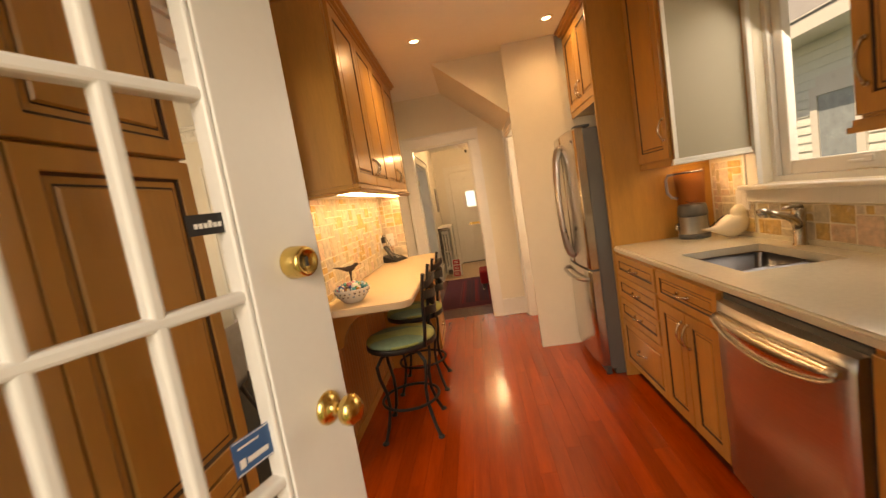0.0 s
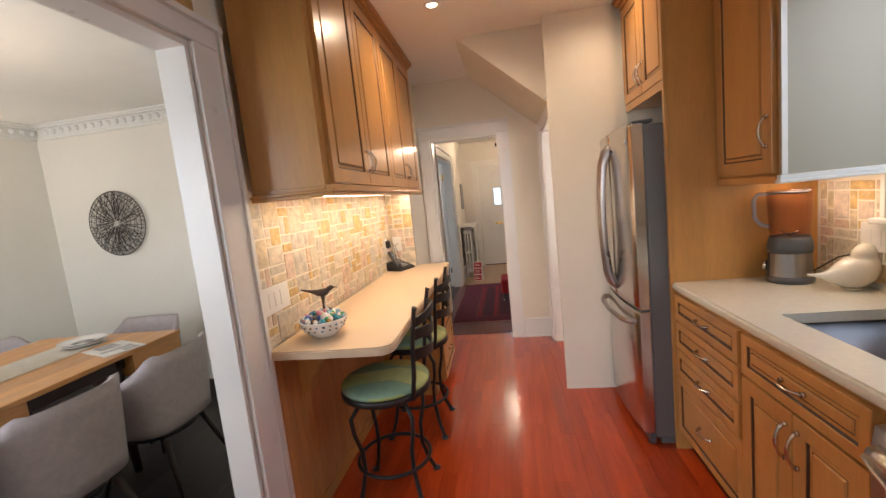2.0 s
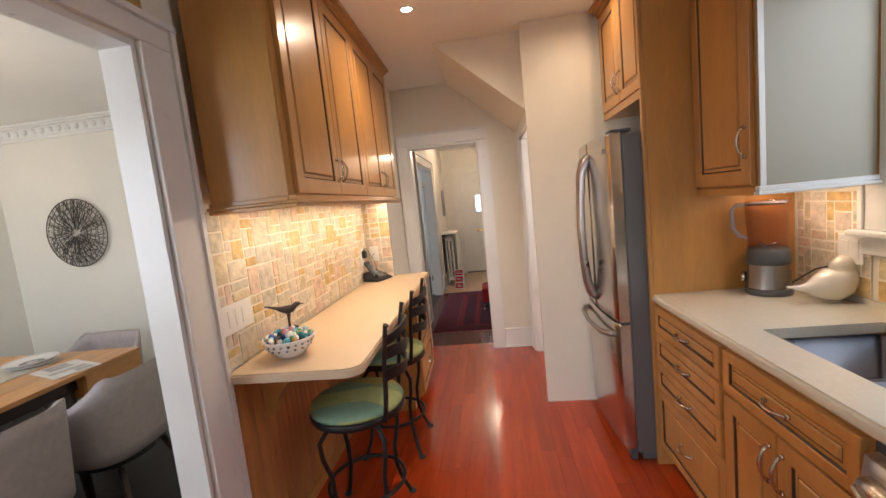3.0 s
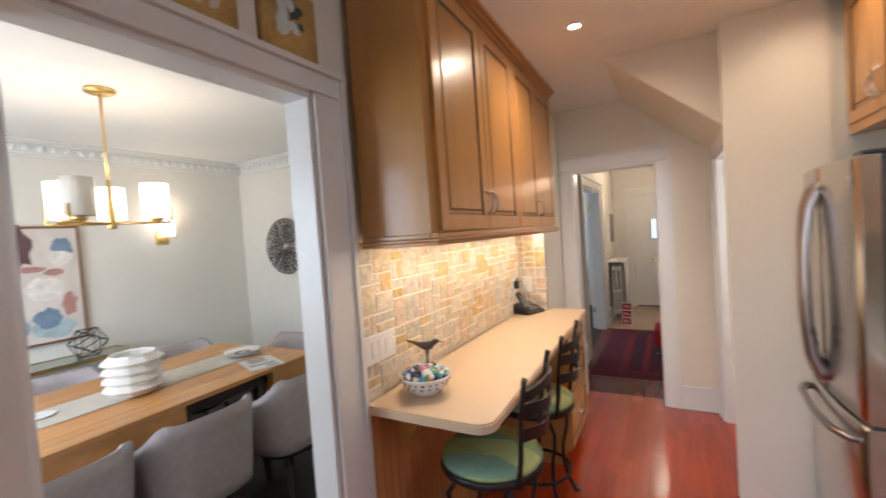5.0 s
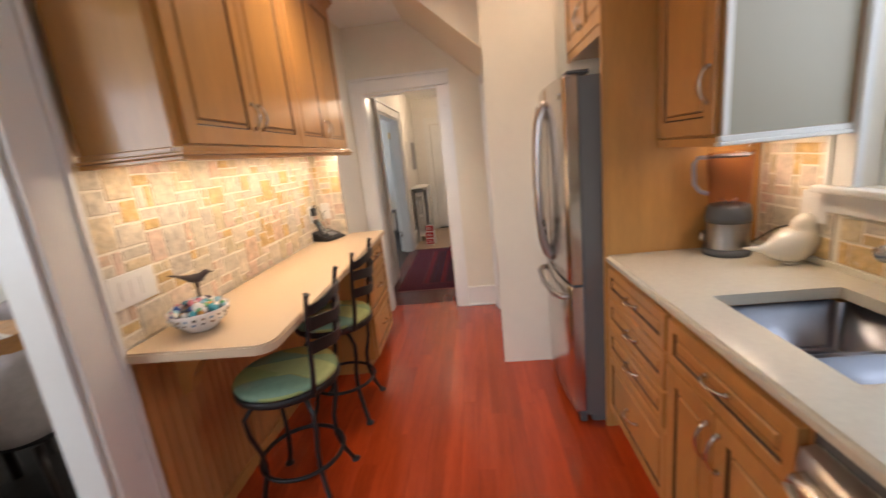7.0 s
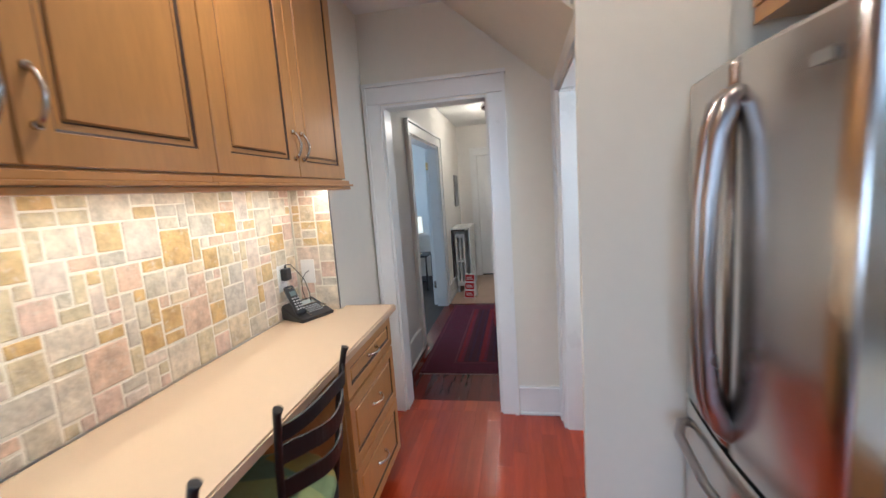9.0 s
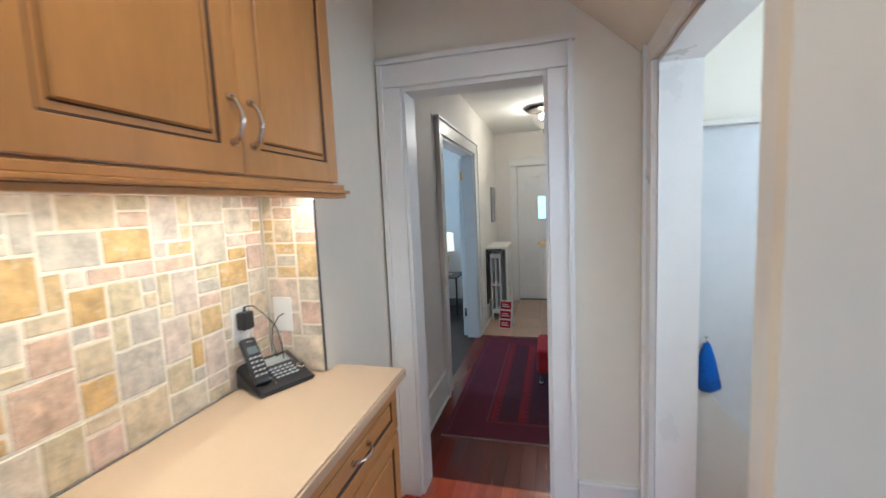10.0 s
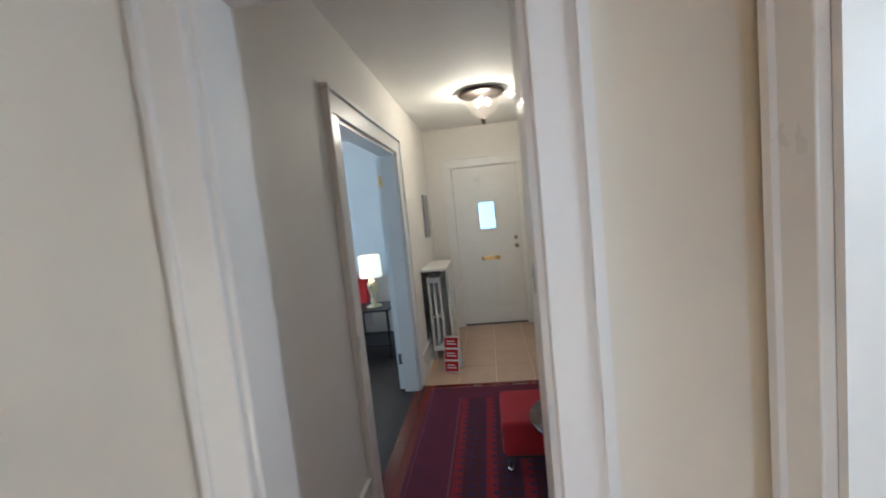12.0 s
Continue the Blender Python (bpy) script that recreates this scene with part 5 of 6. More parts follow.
SL = Matrix.Translation((0, 0, 0.0425)) @ pose(0, 0, 0, 19.4, 0, 0)
part("display", cbox(-0.015, 0.07, 0.028, 0.064, 0.0, 0.0035, bevel=0.001), surface("grey_display", (0.42, 0.45, 0.42), 0.2, var=0.05), ph, "pale display", SL)
part("display_frame", boxes([(-0.02, 0.075, 0.064, 0.068, 0, 0.004), (-0.02, 0.075, 0.024, 0.028, 0, 0.004)]), NICKEL, ph, "", SL)
key = mesh_of("key", cbox(-0.006, 0.006, -0.004, 0.004, 0, 0.004, bevel=0.0015, seg=1), surface("silver_key", (0.5, 0.5, 0.5), 0.35, 0.3))
for i in range(5):
    for j in range(4):
        ob = new("key", key)
        ob.parent, ob.matrix_basis = ph, SL @ Matrix.Translation((-0.012 + 0.0175 * i, 0.008 - 0.016 * j, 0.0))
part("dial_ring", lathe([(0.009, 0.0), (0.016, 0.0), (0.015, 0.005), (0.009, 0.005)], 18), NICKEL, ph, "", SL @ Matrix.Translation((0.084, -0.02, 0)))
part("trim_line", boxes([(-0.034, -0.031, -0.07, 0.02, 0, 0.0035)]), NICKEL, ph, "", SL)
part("trim_line", boxes([(0.072, 0.075, 0.02, 0.075, 0, 0.003)]), NICKEL, ph, "", SL)
HS = pose(-0.066, -0.020, 0.045, 55, 0, 0)
hand = part("handset", cbox(-0.026, 0.026, -0.025, 0.135, 0.0, 0.026, bevel=0.010, seg=3), BLACK, ph, "black handset in its cradle", HS)
part("screen", cbox(-0.016, 0.016, 0.075, 0.10, 0.0262, 0.0272), surface("handset_display", (0.16, 0.20, 0.20), 0.2), hand)
part("earpiece", cbox(-0.010, 0.010, 0.116, 0.120, 0.0262, 0.0270), NICKEL, hand)
for i in range(3):
    for j in range(5):
        ob = new("key", key)
        ob.parent, ob.matrix_basis = hand, Matrix.Translation((-0.015 + 0.015 * i, 0.062 - 0.015 * j, 0.0245)) @ Matrix.Diagonal((0.8, 0.8, 0.7, 1))

# small paintings resting on the dining door casing
def canvas(y0, y1, z0, h, blobs, seed):
    t = thing("small_painting", pose(LX + 0.003, y0, z0), "small ochre canvas with a pale flower above the doorway", "painting", "paintings over the dining doorway")
    part("canvas", cbox(0, 0.022, 0, y1 - y0, 0, h, bevel=0.002), surface("ochre_paint_%d" % seed, (0.46, 0.29, 0.09), 0.7, var=0.45, scale=9, bump=0.3, bump_scale=60), t)
    r = random.Random(seed)
    for name, c, n in blobs:
        paint = surface(name + "_%d" % seed, c, 0.6, var=0.2)
        for k in range(n):
            bm = bmesh.new()
            cy, cz, rr = r.uniform(0.3, 0.7) * (y1 - y0), r.uniform(0.25, 0.75) * h, r.uniform(0.012, 0.032)
            q = [bm.verts.new((0.0232 + 0.0001 * k, cy + rr * r.uniform(0.6, 1.2) * math.cos(a), cz + rr * r.uniform(0.6, 1.3) * math.sin(a))) for a in (6.283 * i / 9 for i in range(9))]
            bm.faces.new(q)
            part("brush_stroke", bm, paint, t)
    return t


canvas(1.858, 2.090, 2.198, 0.23, (("petal_white", (0.62, 0.66, 0.62), 9), ("leaf_dark", (0.05, 0.08, 0.07), 5)), 1)
canvas(1.545, 1.777, 2.198, 0.23, (("petal_cream", (0.60, 0.56, 0.44), 8), ("leaf_green", (0.09, 0.12, 0.05), 4)), 2)

# ---- dining room ----
TABLE = pose(-2.535, 1.985, 0, 0, 0, 2)
table = thing("dining_table", TABLE, "long golden oak dining table with black legs", "table")
TW, TL = 0.545, 1.17
for k in range(6):
    part("top_board", cbox(-TW + k * 2 * TW / 6 + 0.0006, -TW + (k + 1) * 2 * TW / 6 - 0.0006, -TL, TL, 0.735, 0.762, bevel=0.0025), OAK, table)
# deep end boxes, with a dark recessed frame between them
for y0, y1 in ((-TL + 0.007, 0.20), (0.78, TL - 0.007)):
    for sx in (-1, 1):
        part("apron", cbox(sx * (TW - 0.020) - 0.0125, sx * (TW - 0.020) + 0.0125, y0, y1, 0.600, 0.7345, bevel=0.002), OAK, table)
    for y in (y0 + 0.0125, y1 - 0.0125):
        part("apron", cbox(-TW + 0.033, TW - 0.033, y - 0.0125, y + 0.0125, 0.600, 0.7345), OAK, table)
for sx in (-1, 1):
    part("stretcher", cbox(sx * (TW - 0.09) - 0.02, sx * (TW - 0.09) + 0.02, 0.2005, 0.7795, 0.655, 0.7345), DARKLEG, table)
for sx in (-1, 1):
    for y in (-TL + 0.12, 0.24, 0.74):
        part("leg", ctube([(sx * (TW - 0.10), y, 0.7345), (sx * (TW - 0.10), y, 0.35), (sx * (TW - 0.08), y, 0.0)], [0.036, 0.032, 0.022], 12), DARKLEG, table)
runner = solid("table_runner", cbox(-0.16, 0.16, -1.10, 1.02, 0, 0.003), surface("pale_linen", (0.62, 0.58, 0.50), 0.9, var=0.10, scale=14, bump=0.4, bump_scale=500), "pale linen table runner on the oak table", "runner", "", TABLE @ pose(0.0, 0.0, 0.7632))
vase = solid("vase", lathe([(0.0, 0.0), (0.085, 0.0), (0.098, 0.01)] + [(0.105 + (0.030 if k % 2 else 0.0), 0.02 + 0.026 * k) for k in range(9)] + [(0.100, 0.245), (0.088, 0.235), (0.08, 0.10), (0.0, 0.09)], 11), surface("matt_white_ceramic", (0.80, 0.77, 0.72), 0.6, var=0.04), "faceted matt white ceramic vase on the table runner", "vase", "", pose(-2.452, 2.17, 0.7665) @ Matrix.Diagonal((1.17, 1.17, 0.98, 1)))
for f in vase.data.polygons:
    f.use_smooth = False
for px, py in ((-2.42, 1.62), (-2.56, 1.78)):
    solid("saucer", lathe([(0.0, 0.004), (0.04, 0.004), (0.06, 0.012), (0.062, 0.012), (0.045, 0.0), (0.0, 0.0)], 22), WHITE, "small white saucer on the table runner", "saucer", "", pose(px, py, 0.7665))
pl = thing("plate_stack", pose(-2.535, 2.925, 0.7632), "two stacked white plates with a dark rim pattern", "plate")
for k in range(2):
    part("plate", lathe([(0.0, 0.003), (0.07, 0.003), (0.10, 0.012), (0.128, 0.022), (0.130, 0.021), (0.10, 0.006), (0.07, 0.0), (0.0, 0.0)], 28), surface("glazed_plate_%d" % k, (0.78, 0.76, 0.74), 0.25, var=0.05, bump=0), pl, "", (0, 0, 0.004 + 0.014 * k))
part("motif", lathe([(0.03, 0.0), (0.06, 0.0), (0.058, 0.001), (0.03, 0.001)], 20), DARKGREY, pl, "", (0, 0, 0.0218))
mag = thing("magazine", pose(-2.185, 2.82, 0.7632, 0, 0, -20), "open printed magazine lying on the table", "magazine")
PAPER = surface("printed_paper", (0.66, 0.65, 0.62), 0.5, var=0.2, scale=30)
for px in (-0.156, 0.001):
    part("page", cbox(px, px + 0.155, -0.11, 0.11, 0, 0.005, bevel=0.001), PAPER, mag)
part("print", boxes([(-0.14, -0.02, -0.06, 0.05, 0.0051, 0.0056), (0.02, 0.07, -0.09, 0.08, 0.0051, 0.0056), (0.085, 0.14, 0.0, 0.08, 0.0051, 0.0056)]), surface("grey_print", (0.35, 0.35, 0.36), 0.5, var=0.5, scale=25), mag)


def dining_chair():
    t = thing("dining_chair", pose(0, 0, 0), "grey upholstered tub dining chair with black legs", "chair", "chairs round the dining table")
    # the back stands on +x; the sitter looks along -x
    bm = bmesh.new()
    n, rows = 22, 7
    outer, inner = [], []
    for k in range(n + 1):
        a = radians(-112 + 224 * k / n)
        u = abs(a) / radians(112)
        top = 0.80 - 0.20 * max(0, (u - 0.40) / 0.60) ** 1.1 + 0.012 * math.exp(-((u - 0.40) / 0.08) ** 2)
        col_o, col_i = [], []
        for j in range(rows + 1):
            v = j / rows
            z = 0.36 + (top - 0.36) * v
            flare = 1 + 0.10 * v
            rx, ry = 0.240 * flare, 0.248 * flare
            ca, sa = math.cos(a), math.sin(a)
            ca, sa = math.copysign(abs(ca) ** 0.6, ca), math.copysign(abs(sa) ** 0.6, sa)
            tip = 0.012 * (1 - (2 * v - 1) ** 4)
            col_o.append(bm.verts.new((rx * ca - 0.01, ry * sa, z)))
            th = 0.052 * (1 - 0.45 * v)
            col_i.append(bm.verts.new(((rx - th) * ca - 0.01, (ry - th) * sa, z - (0.010 if j == rows else 0))))
        outer.append(col_o)
        inner.append(col_i)
    for k in range(n):
        for j in range(rows):
            bm.faces.new((outer[k][j], outer[k + 1][j], outer[k + 1][j + 1], outer[k][j + 1])).smooth = True
            bm.faces.new((inner[k][j + 1], inner[k + 1][j + 1], inner[k + 1][j], inner[k][j])).smooth = True
        bm.faces.new((outer[k][rows], outer[k + 1][rows], inner[k + 1][rows], inner[k][rows])).smooth = True
        bm.faces.new((inner[k][0], inner[k + 1][0], outer[k + 1][0], outer[k][0]))
    for k in (0, n):
        for j in range(rows):
            q = (outer[k][j], outer[k][j + 1], inner[k][j + 1], inner[k][j])
            bm.faces.new(q if k == 0 else q[::-1])
    bmesh.ops.recalc_face_normals(bm, faces=bm.faces[:])
    part("backrest", bm, FABRIC, t)
    bm = lathe([(0.0, 0.335), (0.19, 0.335), (0.232, 0.35), (0.242, 0.40), (0.235, 0.445), (0.20, 0.468), (0.0, 0.478)], 32)
    for v in bm.verts:
        v.co.x = v.co.x * 0.98 - 0.03
        v.co.y *= 0.93
    part("seat", bm, FABRIC, t)
    part("seat_base", lathe([(0.0, 0.305), (0.19, 0.305), (0.19, 0.334), (0.0, 0.334)], 24), BLACK, t)
    for sx in (-1, 1):
        for sy in (-1, 1):
            part("leg", ctube([(sx * 0.15, sy * 0.15, 0.305), (sx * 0.225 + (0.02 if sx > 0 else 0), sy * 0.215, 0.0)], [0.019, 0.010], 10), DARKLEG, t)
    return t


ch = dining_chair()
ch.matrix_basis = pose(-1.85, 2.72, 0, 0, 0, 3)
for x, y, r in ((-1.845, 2.125, -2), (-1.85, 1.56, 3), (-3.12, 2.88, 180), (-3.14, 2.06, 176), (-2.50, 3.24, 92)):
    copy_thing(ch, pose(x, y, 0, 0, 0, r))

lum = thing("chandelier", pose(-2.50, 2.155, 0), "brass chandelier with lit opal glass cylinders", "chandelier")
OPAL = surface("unlit_opal_glass", (0.72, 0.66, 0.56), 0.25, var=0.03, bump=0.0)
part("canopy", lathe([(0.0, 2.539), (0.075, 2.539), (0.075, 2.522), (0.065, 2.515), (0.0, 2.513)], 28), GOLD, lum)
part("stem", ctube([(0, 0, 2.515), (0, 0, 1.92)], 0.007, 10), GOLD, lum)
part("hub", lathe([(0.0, 1.735), (0.020, 1.735), (0.022, 1.742), (0.022, 1.84), (0.018, 1.85), (0.009, 2.02), (0.0, 2.02)], 18), GOLD, lum)
for x, y, lit in ((-0.08, -0.19, True), (0.084, 0.20, True), (0.134, -0.198, False), (-0.205, 0.09, True)):
    q = math.hypot(x, y)
    c, s = x / q, y / q
    arm = part("arm", ctube([(0.02 * c, 0.02 * s, 1.765), ((q + 0.07) * c, (q + 0.07) * s, 1.765), ((q + 0.074) * c, (q + 0.074) * s, 1.775), ((q + 0.074) * c, (q + 0.074) * s, 1.86)], 0.0075, 8), GOLD, lum)
    part("cup", lathe([(0.0, 1.773), (0.030, 1.773), (0.036, 1.785), (0.036, 1.796), (0.0, 1.796)], 18, at=(x, y, 0)), GOLD, arm)
    part("shade", lathe([(0.0, 1.798), (0.064, 1.799), (0.069, 1.81), (0.071, 2.0), (0.067, 2.0), (0.065, 1.82), (0.058, 1.806), (0.0, 1.805)], 28, at=(x, y, 0)), SHADE if lit else OPAL, arm, "lit opal glass cylinder" if lit else "unlit opal glass cylinder")
sc = thing("wall_sconce", pose(DX0, 3.21, 0), "brass wall sconce with a lit opal glass shade", "sconce")
part("backplate", cbox(0, 0.014, -0.06, 0.06, 1.66, 1.80, bevel=0.004), GOLD, sc)
part("arm", ctube([(0.014, 0, 1.70), (0.10, 0, 1.70), (0.11, 0, 1.73)], 0.008, 8), GOLD, sc)
part("shade", lathe([(0.0, 1.735), (0.055, 1.737), (0.062, 1.90), (0.058, 1.90), (0.050, 1.745), (0.0, 1.742)], 20, at=(0.11, 0, 0)), SHADE, sc)

WIRE = surface("brown_black_wire", (0.075, 0.058, 0.048), 0.5, 0.3, var=0.3)
disc = thing("wire_wall_disc", pose(-3.32, DY1 - 0.03, 1.56), "round woven black wire wall sculpture", "wall art")
part("rim", ctube([(0.30 * math.cos(a), 0, 0.30 * math.sin(a)) for a in (6.2832 * k / 48 for k in range(48))], 0.0045, 6, closed=True), WIRE, disc)
rng = random.Random(8)
for ring in (0.265, 0.225, 0.185, 0.14, 0.10, 0.05):
    part("ring", ctube([((ring + rng.uniform(-0.012, 0.012)) * math.cos(a), rng.uniform(-0.01, 0.004), (ring + rng.uniform(-0.012, 0.012)) * math.sin(a)) for a in (6.2832 * k / 30 for k in range(30))], 0.003, 5, closed=True), WIRE, disc)
for k in range(150):
    a = 6.2832 * k / 150 + rng.uniform(-0.05, 0.05)
    b = a + rng.uniform(-0.55, 0.55)
    r0 = rng.uniform(0.02, 0.12)
    part("wire", ctube([(r0 * math.cos(b), -0.006, r0 * math.sin(b)), (0.20 * math.cos((a + b) / 2), -0.012, 0.20 * math.sin((a + b) / 2)), (0.30 * math.cos(a), 0, 0.30 * math.sin(a))], 0.0024, 4), WIRE, disc)

art = thing("abstract_painting", pose(DX0 + 0.001, 1.745, 0.915), "framed abstract painting in cream, rose and blue", "painting")
AW, AH = 0.80, 0.94
for d in ((0, 0.035, 0, 0.018, 0, AH), (0, 0.035, AW - 0.018, AW, 0, AH), (0, 0.035, 0.018, AW - 0.018, 0, 0.018), (0, 0.035, 0.018, AW - 0.018, AH - 0.018, AH)):
    part("frame_bar", cbox(*d, bevel=0.003), surface("walnut_frame", (0.20, 0.10, 0.05), 0.4, var=0.2) if d[2] == 0 and d[4] == 0 and d[3] < 0.1 else bpy.data.materials["walnut_frame"], art)
part("canvas", cbox(0.0, 0.022, 0.018, AW - 0.018, 0.018, AH - 0.018), surface("cream_canvas", (0.70, 0.63, 0.56), 0.7, var=0.12, scale=5, bump=0.2), art)
rng = random.Random(12)
for name, c, spots in (("plum_brown", (0.13, 0.07, 0.07), ((0.40, 0.78, 0.11, 0.17),)), ("rose", (0.46, 0.24, 0.20), ((0.46, 0.60, 0.13, 0.025), (0.62, 0.57, 0.07, 0.03), (0.70, 0.30, 0.05, 0.10))),
                       ("slate_blue", (0.20, 0.27, 0.36), ((0.68, 0.76, 0.07, 0.08), (0.56, 0.20, 0.09, 0.09), (0.40, 0.15, 0.05, 0.07))), ("pale_teal", (0.42, 0.52, 0.52), ((0.58, 0.12, 0.14, 0.08),)),
                       ("ivory", (0.80, 0.74, 0.68), ((0.55, 0.44, 0.13, 0.10), (0.66, 0.68, 0.08, 0.06)))):
    paint = surface("paint_" + name, c, 0.7, var=0.25, scale=14)
    for i, (cy, cz, ry, rz) in enumerate(spots):
        bm = bmesh.new()
        bm.faces.new([bm.verts.new((0.0226 + 0.0003 * i, cy + ry * rng.uniform(0.75, 1.2) * math.cos(a), cz + rz * rng.uniform(0.75, 1.2) * math.sin(a))) for a in (6.2832 * k / 16 for k in range(16))])
        part("brush_stroke", bm, paint, art)
con = thing("console_table", pose(-3.86, 2.01, 0), "slim glass and brass console table against the wall", "console table")
part("top", cbox(-0.17, 0.17, -0.72, 0.72, 0.770, 0.782, bevel=0.003), glass("green_glass", (0.82, 0.92, 0.88), 0.0), con)
part("top_rim", boxes([(0.17, 0.18, -0.73, 0.73, 0.758, 0.790), (-0.18, -0.17, -0.73, 0.73, 0.762, 0.786), (-0.17, 0.17, 0.72, 0.73, 0.762, 0.786), (-0.17, 0.17, -0.73, -0.72, 0.762, 0.786)]), GOLD, con)
for sx in (-1, 1):
    for sy in (-1, 1):
        part("leg", cbox(sx * 0.165 - 0.01, sx * 0.165 + 0.01, sy * 0.71 - 0.01, sy * 0.71 + 0.01, 0, 0.762, bevel=0.002), GOLD, con)
geo = thing("wire_polyhedron", pose(-3.84, 2.47, 0.894), "black wire polyhedron ornament", "ornament")
g = (1 + 5 ** 0.5) / 2
ico = [Vector(p).normalized() * 0.13 for p in ((-1, g, 0), (1, g, 0), (-1, -g, 0), (1, -g, 0), (0, -1, g), (0, 1, g), (0, -1, -g), (0, 1, -g), (g, 0, -1), (g, 0, 1), (-g, 0, -1), (-g, 0, 1))]
for i in range(12):
    for j in range(i):
        if (ico[i] - ico[j]).length < 0.145:
            part("strut", ctube([ico[i], ico[j]], 0.004, 6), IRON, geo)

# plaster cornice
def cornice(m, length):
    t = thing("cornice", m, "white moulded plaster cornice with a leaf frieze", "cornice", kind="structure")
    part("moulding", boxes([(0, length, 0, 0.02, 2.405, 2.43), (0, length, 0, 0.03, 2.43, 2.505), (0, length, 0, 0.065, 2.505, 2.522), (0, length, 0, 0.085, 2.522, 2.539)], 0.002), TRIM, t)
    me = mesh_of("leaf", lathe([(0.0, -0.030), (0.014, -0.022), (0.026, 0.0), (0.016, 0.022), (0.0, 0.030)], 8), TRIM)
    n = int(length / 0.085)
    for k in range(n):
        ob = new("leaf", me)
        ob.parent, ob.matrix_basis = t, pose(0.04 + 0.085 * k, 0.032, 2.468, 0, 35 if k % 2 else -35, 0)


cornice(pose(DX1, DY1, 0, 0, 0, 180), DX1 - DX0 - 0.09)
cornice(Matrix.Translation((DX0, DY1, 0)) @ R270, DY1 - DY0)

# ---- hall ----
fd = thing("front_door", pose(-0.245, 9.285, 0), "white six-panel front door with a small window and brass letter slot", "door")
FWD, FHD = 0.803, 2.028
xs = [0.0, 0.11, 0.355, 0.448, 0.693, FWD]
part("leaf", holed(bmesh.new(), "y", 0.012, 0.045, 0.002, FWD, 0.02, FHD, [(0.30, 0.50, 1.24, 1.58)]), TRIM, fd)
for z0, z1 in ((0.022, 0.235), (0.80, 0.99), (1.60, 1.70), (1.90, FHD)):
    part("rail", boxes([(0.002, 0.30, 0.0, 0.0119, z0, z1), (0.30, 0.50, 0.0, 0.0119, z0, z1), (0.50, FWD, 0.0, 0.0119, z0, z1)]), TRIM, fd)
for z0, z1 in ((0.2355, 0.7995), (0.9905, 1.5995), (1.7005, 1.8995)):
    part("stile", cbox(0.002, 0.11, 0.0, 0.0119, z0, z1), TRIM, fd)
    part("stile", cbox(0.693, FWD, 0.0, 0.0119, z0, z1), TRIM, fd)
    if z0 != 0.9905:
        part("stile", cbox(0.355, 0.448, 0.0, 0.0119, z0, z1), TRIM, fd)
for a, b in ((0.135, 0.335), (0.468, 0.668)):
    for z0, z1 in ((0.265, 0.77), (1.73, 1.87)):
        part("panel", cbox(a, b, 0.004, 0.0119, z0, z1, bevel=0.003), TRIM, fd)
part("window_frame", boxes([(0.29, 0.305, -0.006, 0.0119, 1.225, 1.595), (0.495, 0.51, -0.006, 0.0119, 1.225, 1.595), (0.305, 0.495, -0.006, 0.0119, 1.225, 1.245), (0.305, 0.495, -0.006, 0.0119, 1.575, 1.595)]), TRIM, fd)
part("window_pane", cbox(0.30, 0.50, 0.024, 0.030, 1.24, 1.58), glow("daylit_leaded_glass", (0.55, 0.82, 1.0), 1.7), fd, "frosted pane bright with daylight")
part("leading", boxes([(0.365, 0.369, 0.020, 0.0239, 1.245, 1.575), (0.431, 0.435, 0.020, 0.0239, 1.245, 1.575)]), DARKGREY, fd)
slot = part("letter_slot", cbox(0.285, 0.525, -0.006, -0.0003, 0.840, 0.888, bevel=0.003), BRASS, fd, "polished brass letter slot")
part("flap", cbox(0.315, 0.495, -0.010, -0.0062, 0.852, 0.876, bevel=0.002), GOLD, slot)
part("knob", lathe([(0, 0), (0.028, 0), (0.028, 0.005), (0.010, 0.010), (0.010, 0.03), (0.026, 0.042), (0.022, 0.058), (0, 0.06)], 20), NICKEL, fd, "", pose(0.738, 0.0, 1.00, 90))
part("deadbolt", lathe([(0, 0), (0.026, 0), (0.024, 0.014), (0, 0.016)], 20), NICKEL, fd, "", pose(0.738, 0.0, 1.105, 90))
part("sweep", cbox(0.002, FWD, -0.004, 0.012, 0.002, 0.0215), DARKGREY, fd)
solid("front_porch", cbox(-1.2, 1.4, 9.42, 12.0, -0.12, -0.02), TILE, "stone porch outside the front door", "porch")
# unseen sheet added just outside the front door; it closes the doorway off
solid("door_backing", cbox(-0.68, 0.90, 9.44, 9.50, 0, 2.6), TRIM, "unseen white sheet added behind the front door", "wall")

lampb = thing("ceiling_lamp", pose(0.2, 7.76, 0), "bronze ceiling lamp with a clear ribbed glass bowl", "ceiling lamp")
part("canopy", lathe([(0.0, 2.529), (0.14, 2.529), (0.195, 2.515), (0.205, 2.50), (0.195, 2.492), (0.15, 2.495), (0.0, 2.50)], 32), surface("dark_bronze_canopy", (0.05, 0.032, 0.022), 0.35, 0.7), lampb)
part("glass_bowl", lathe([(0.145, 2.494), (0.15, 2.46), (0.135, 2.40), (0.10, 2.345), (0.045, 2.305), (0.0, 2.295)], 24), ribbed_glass("ribbed_glass", (0.97, 0.95, 0.92)), lampb)
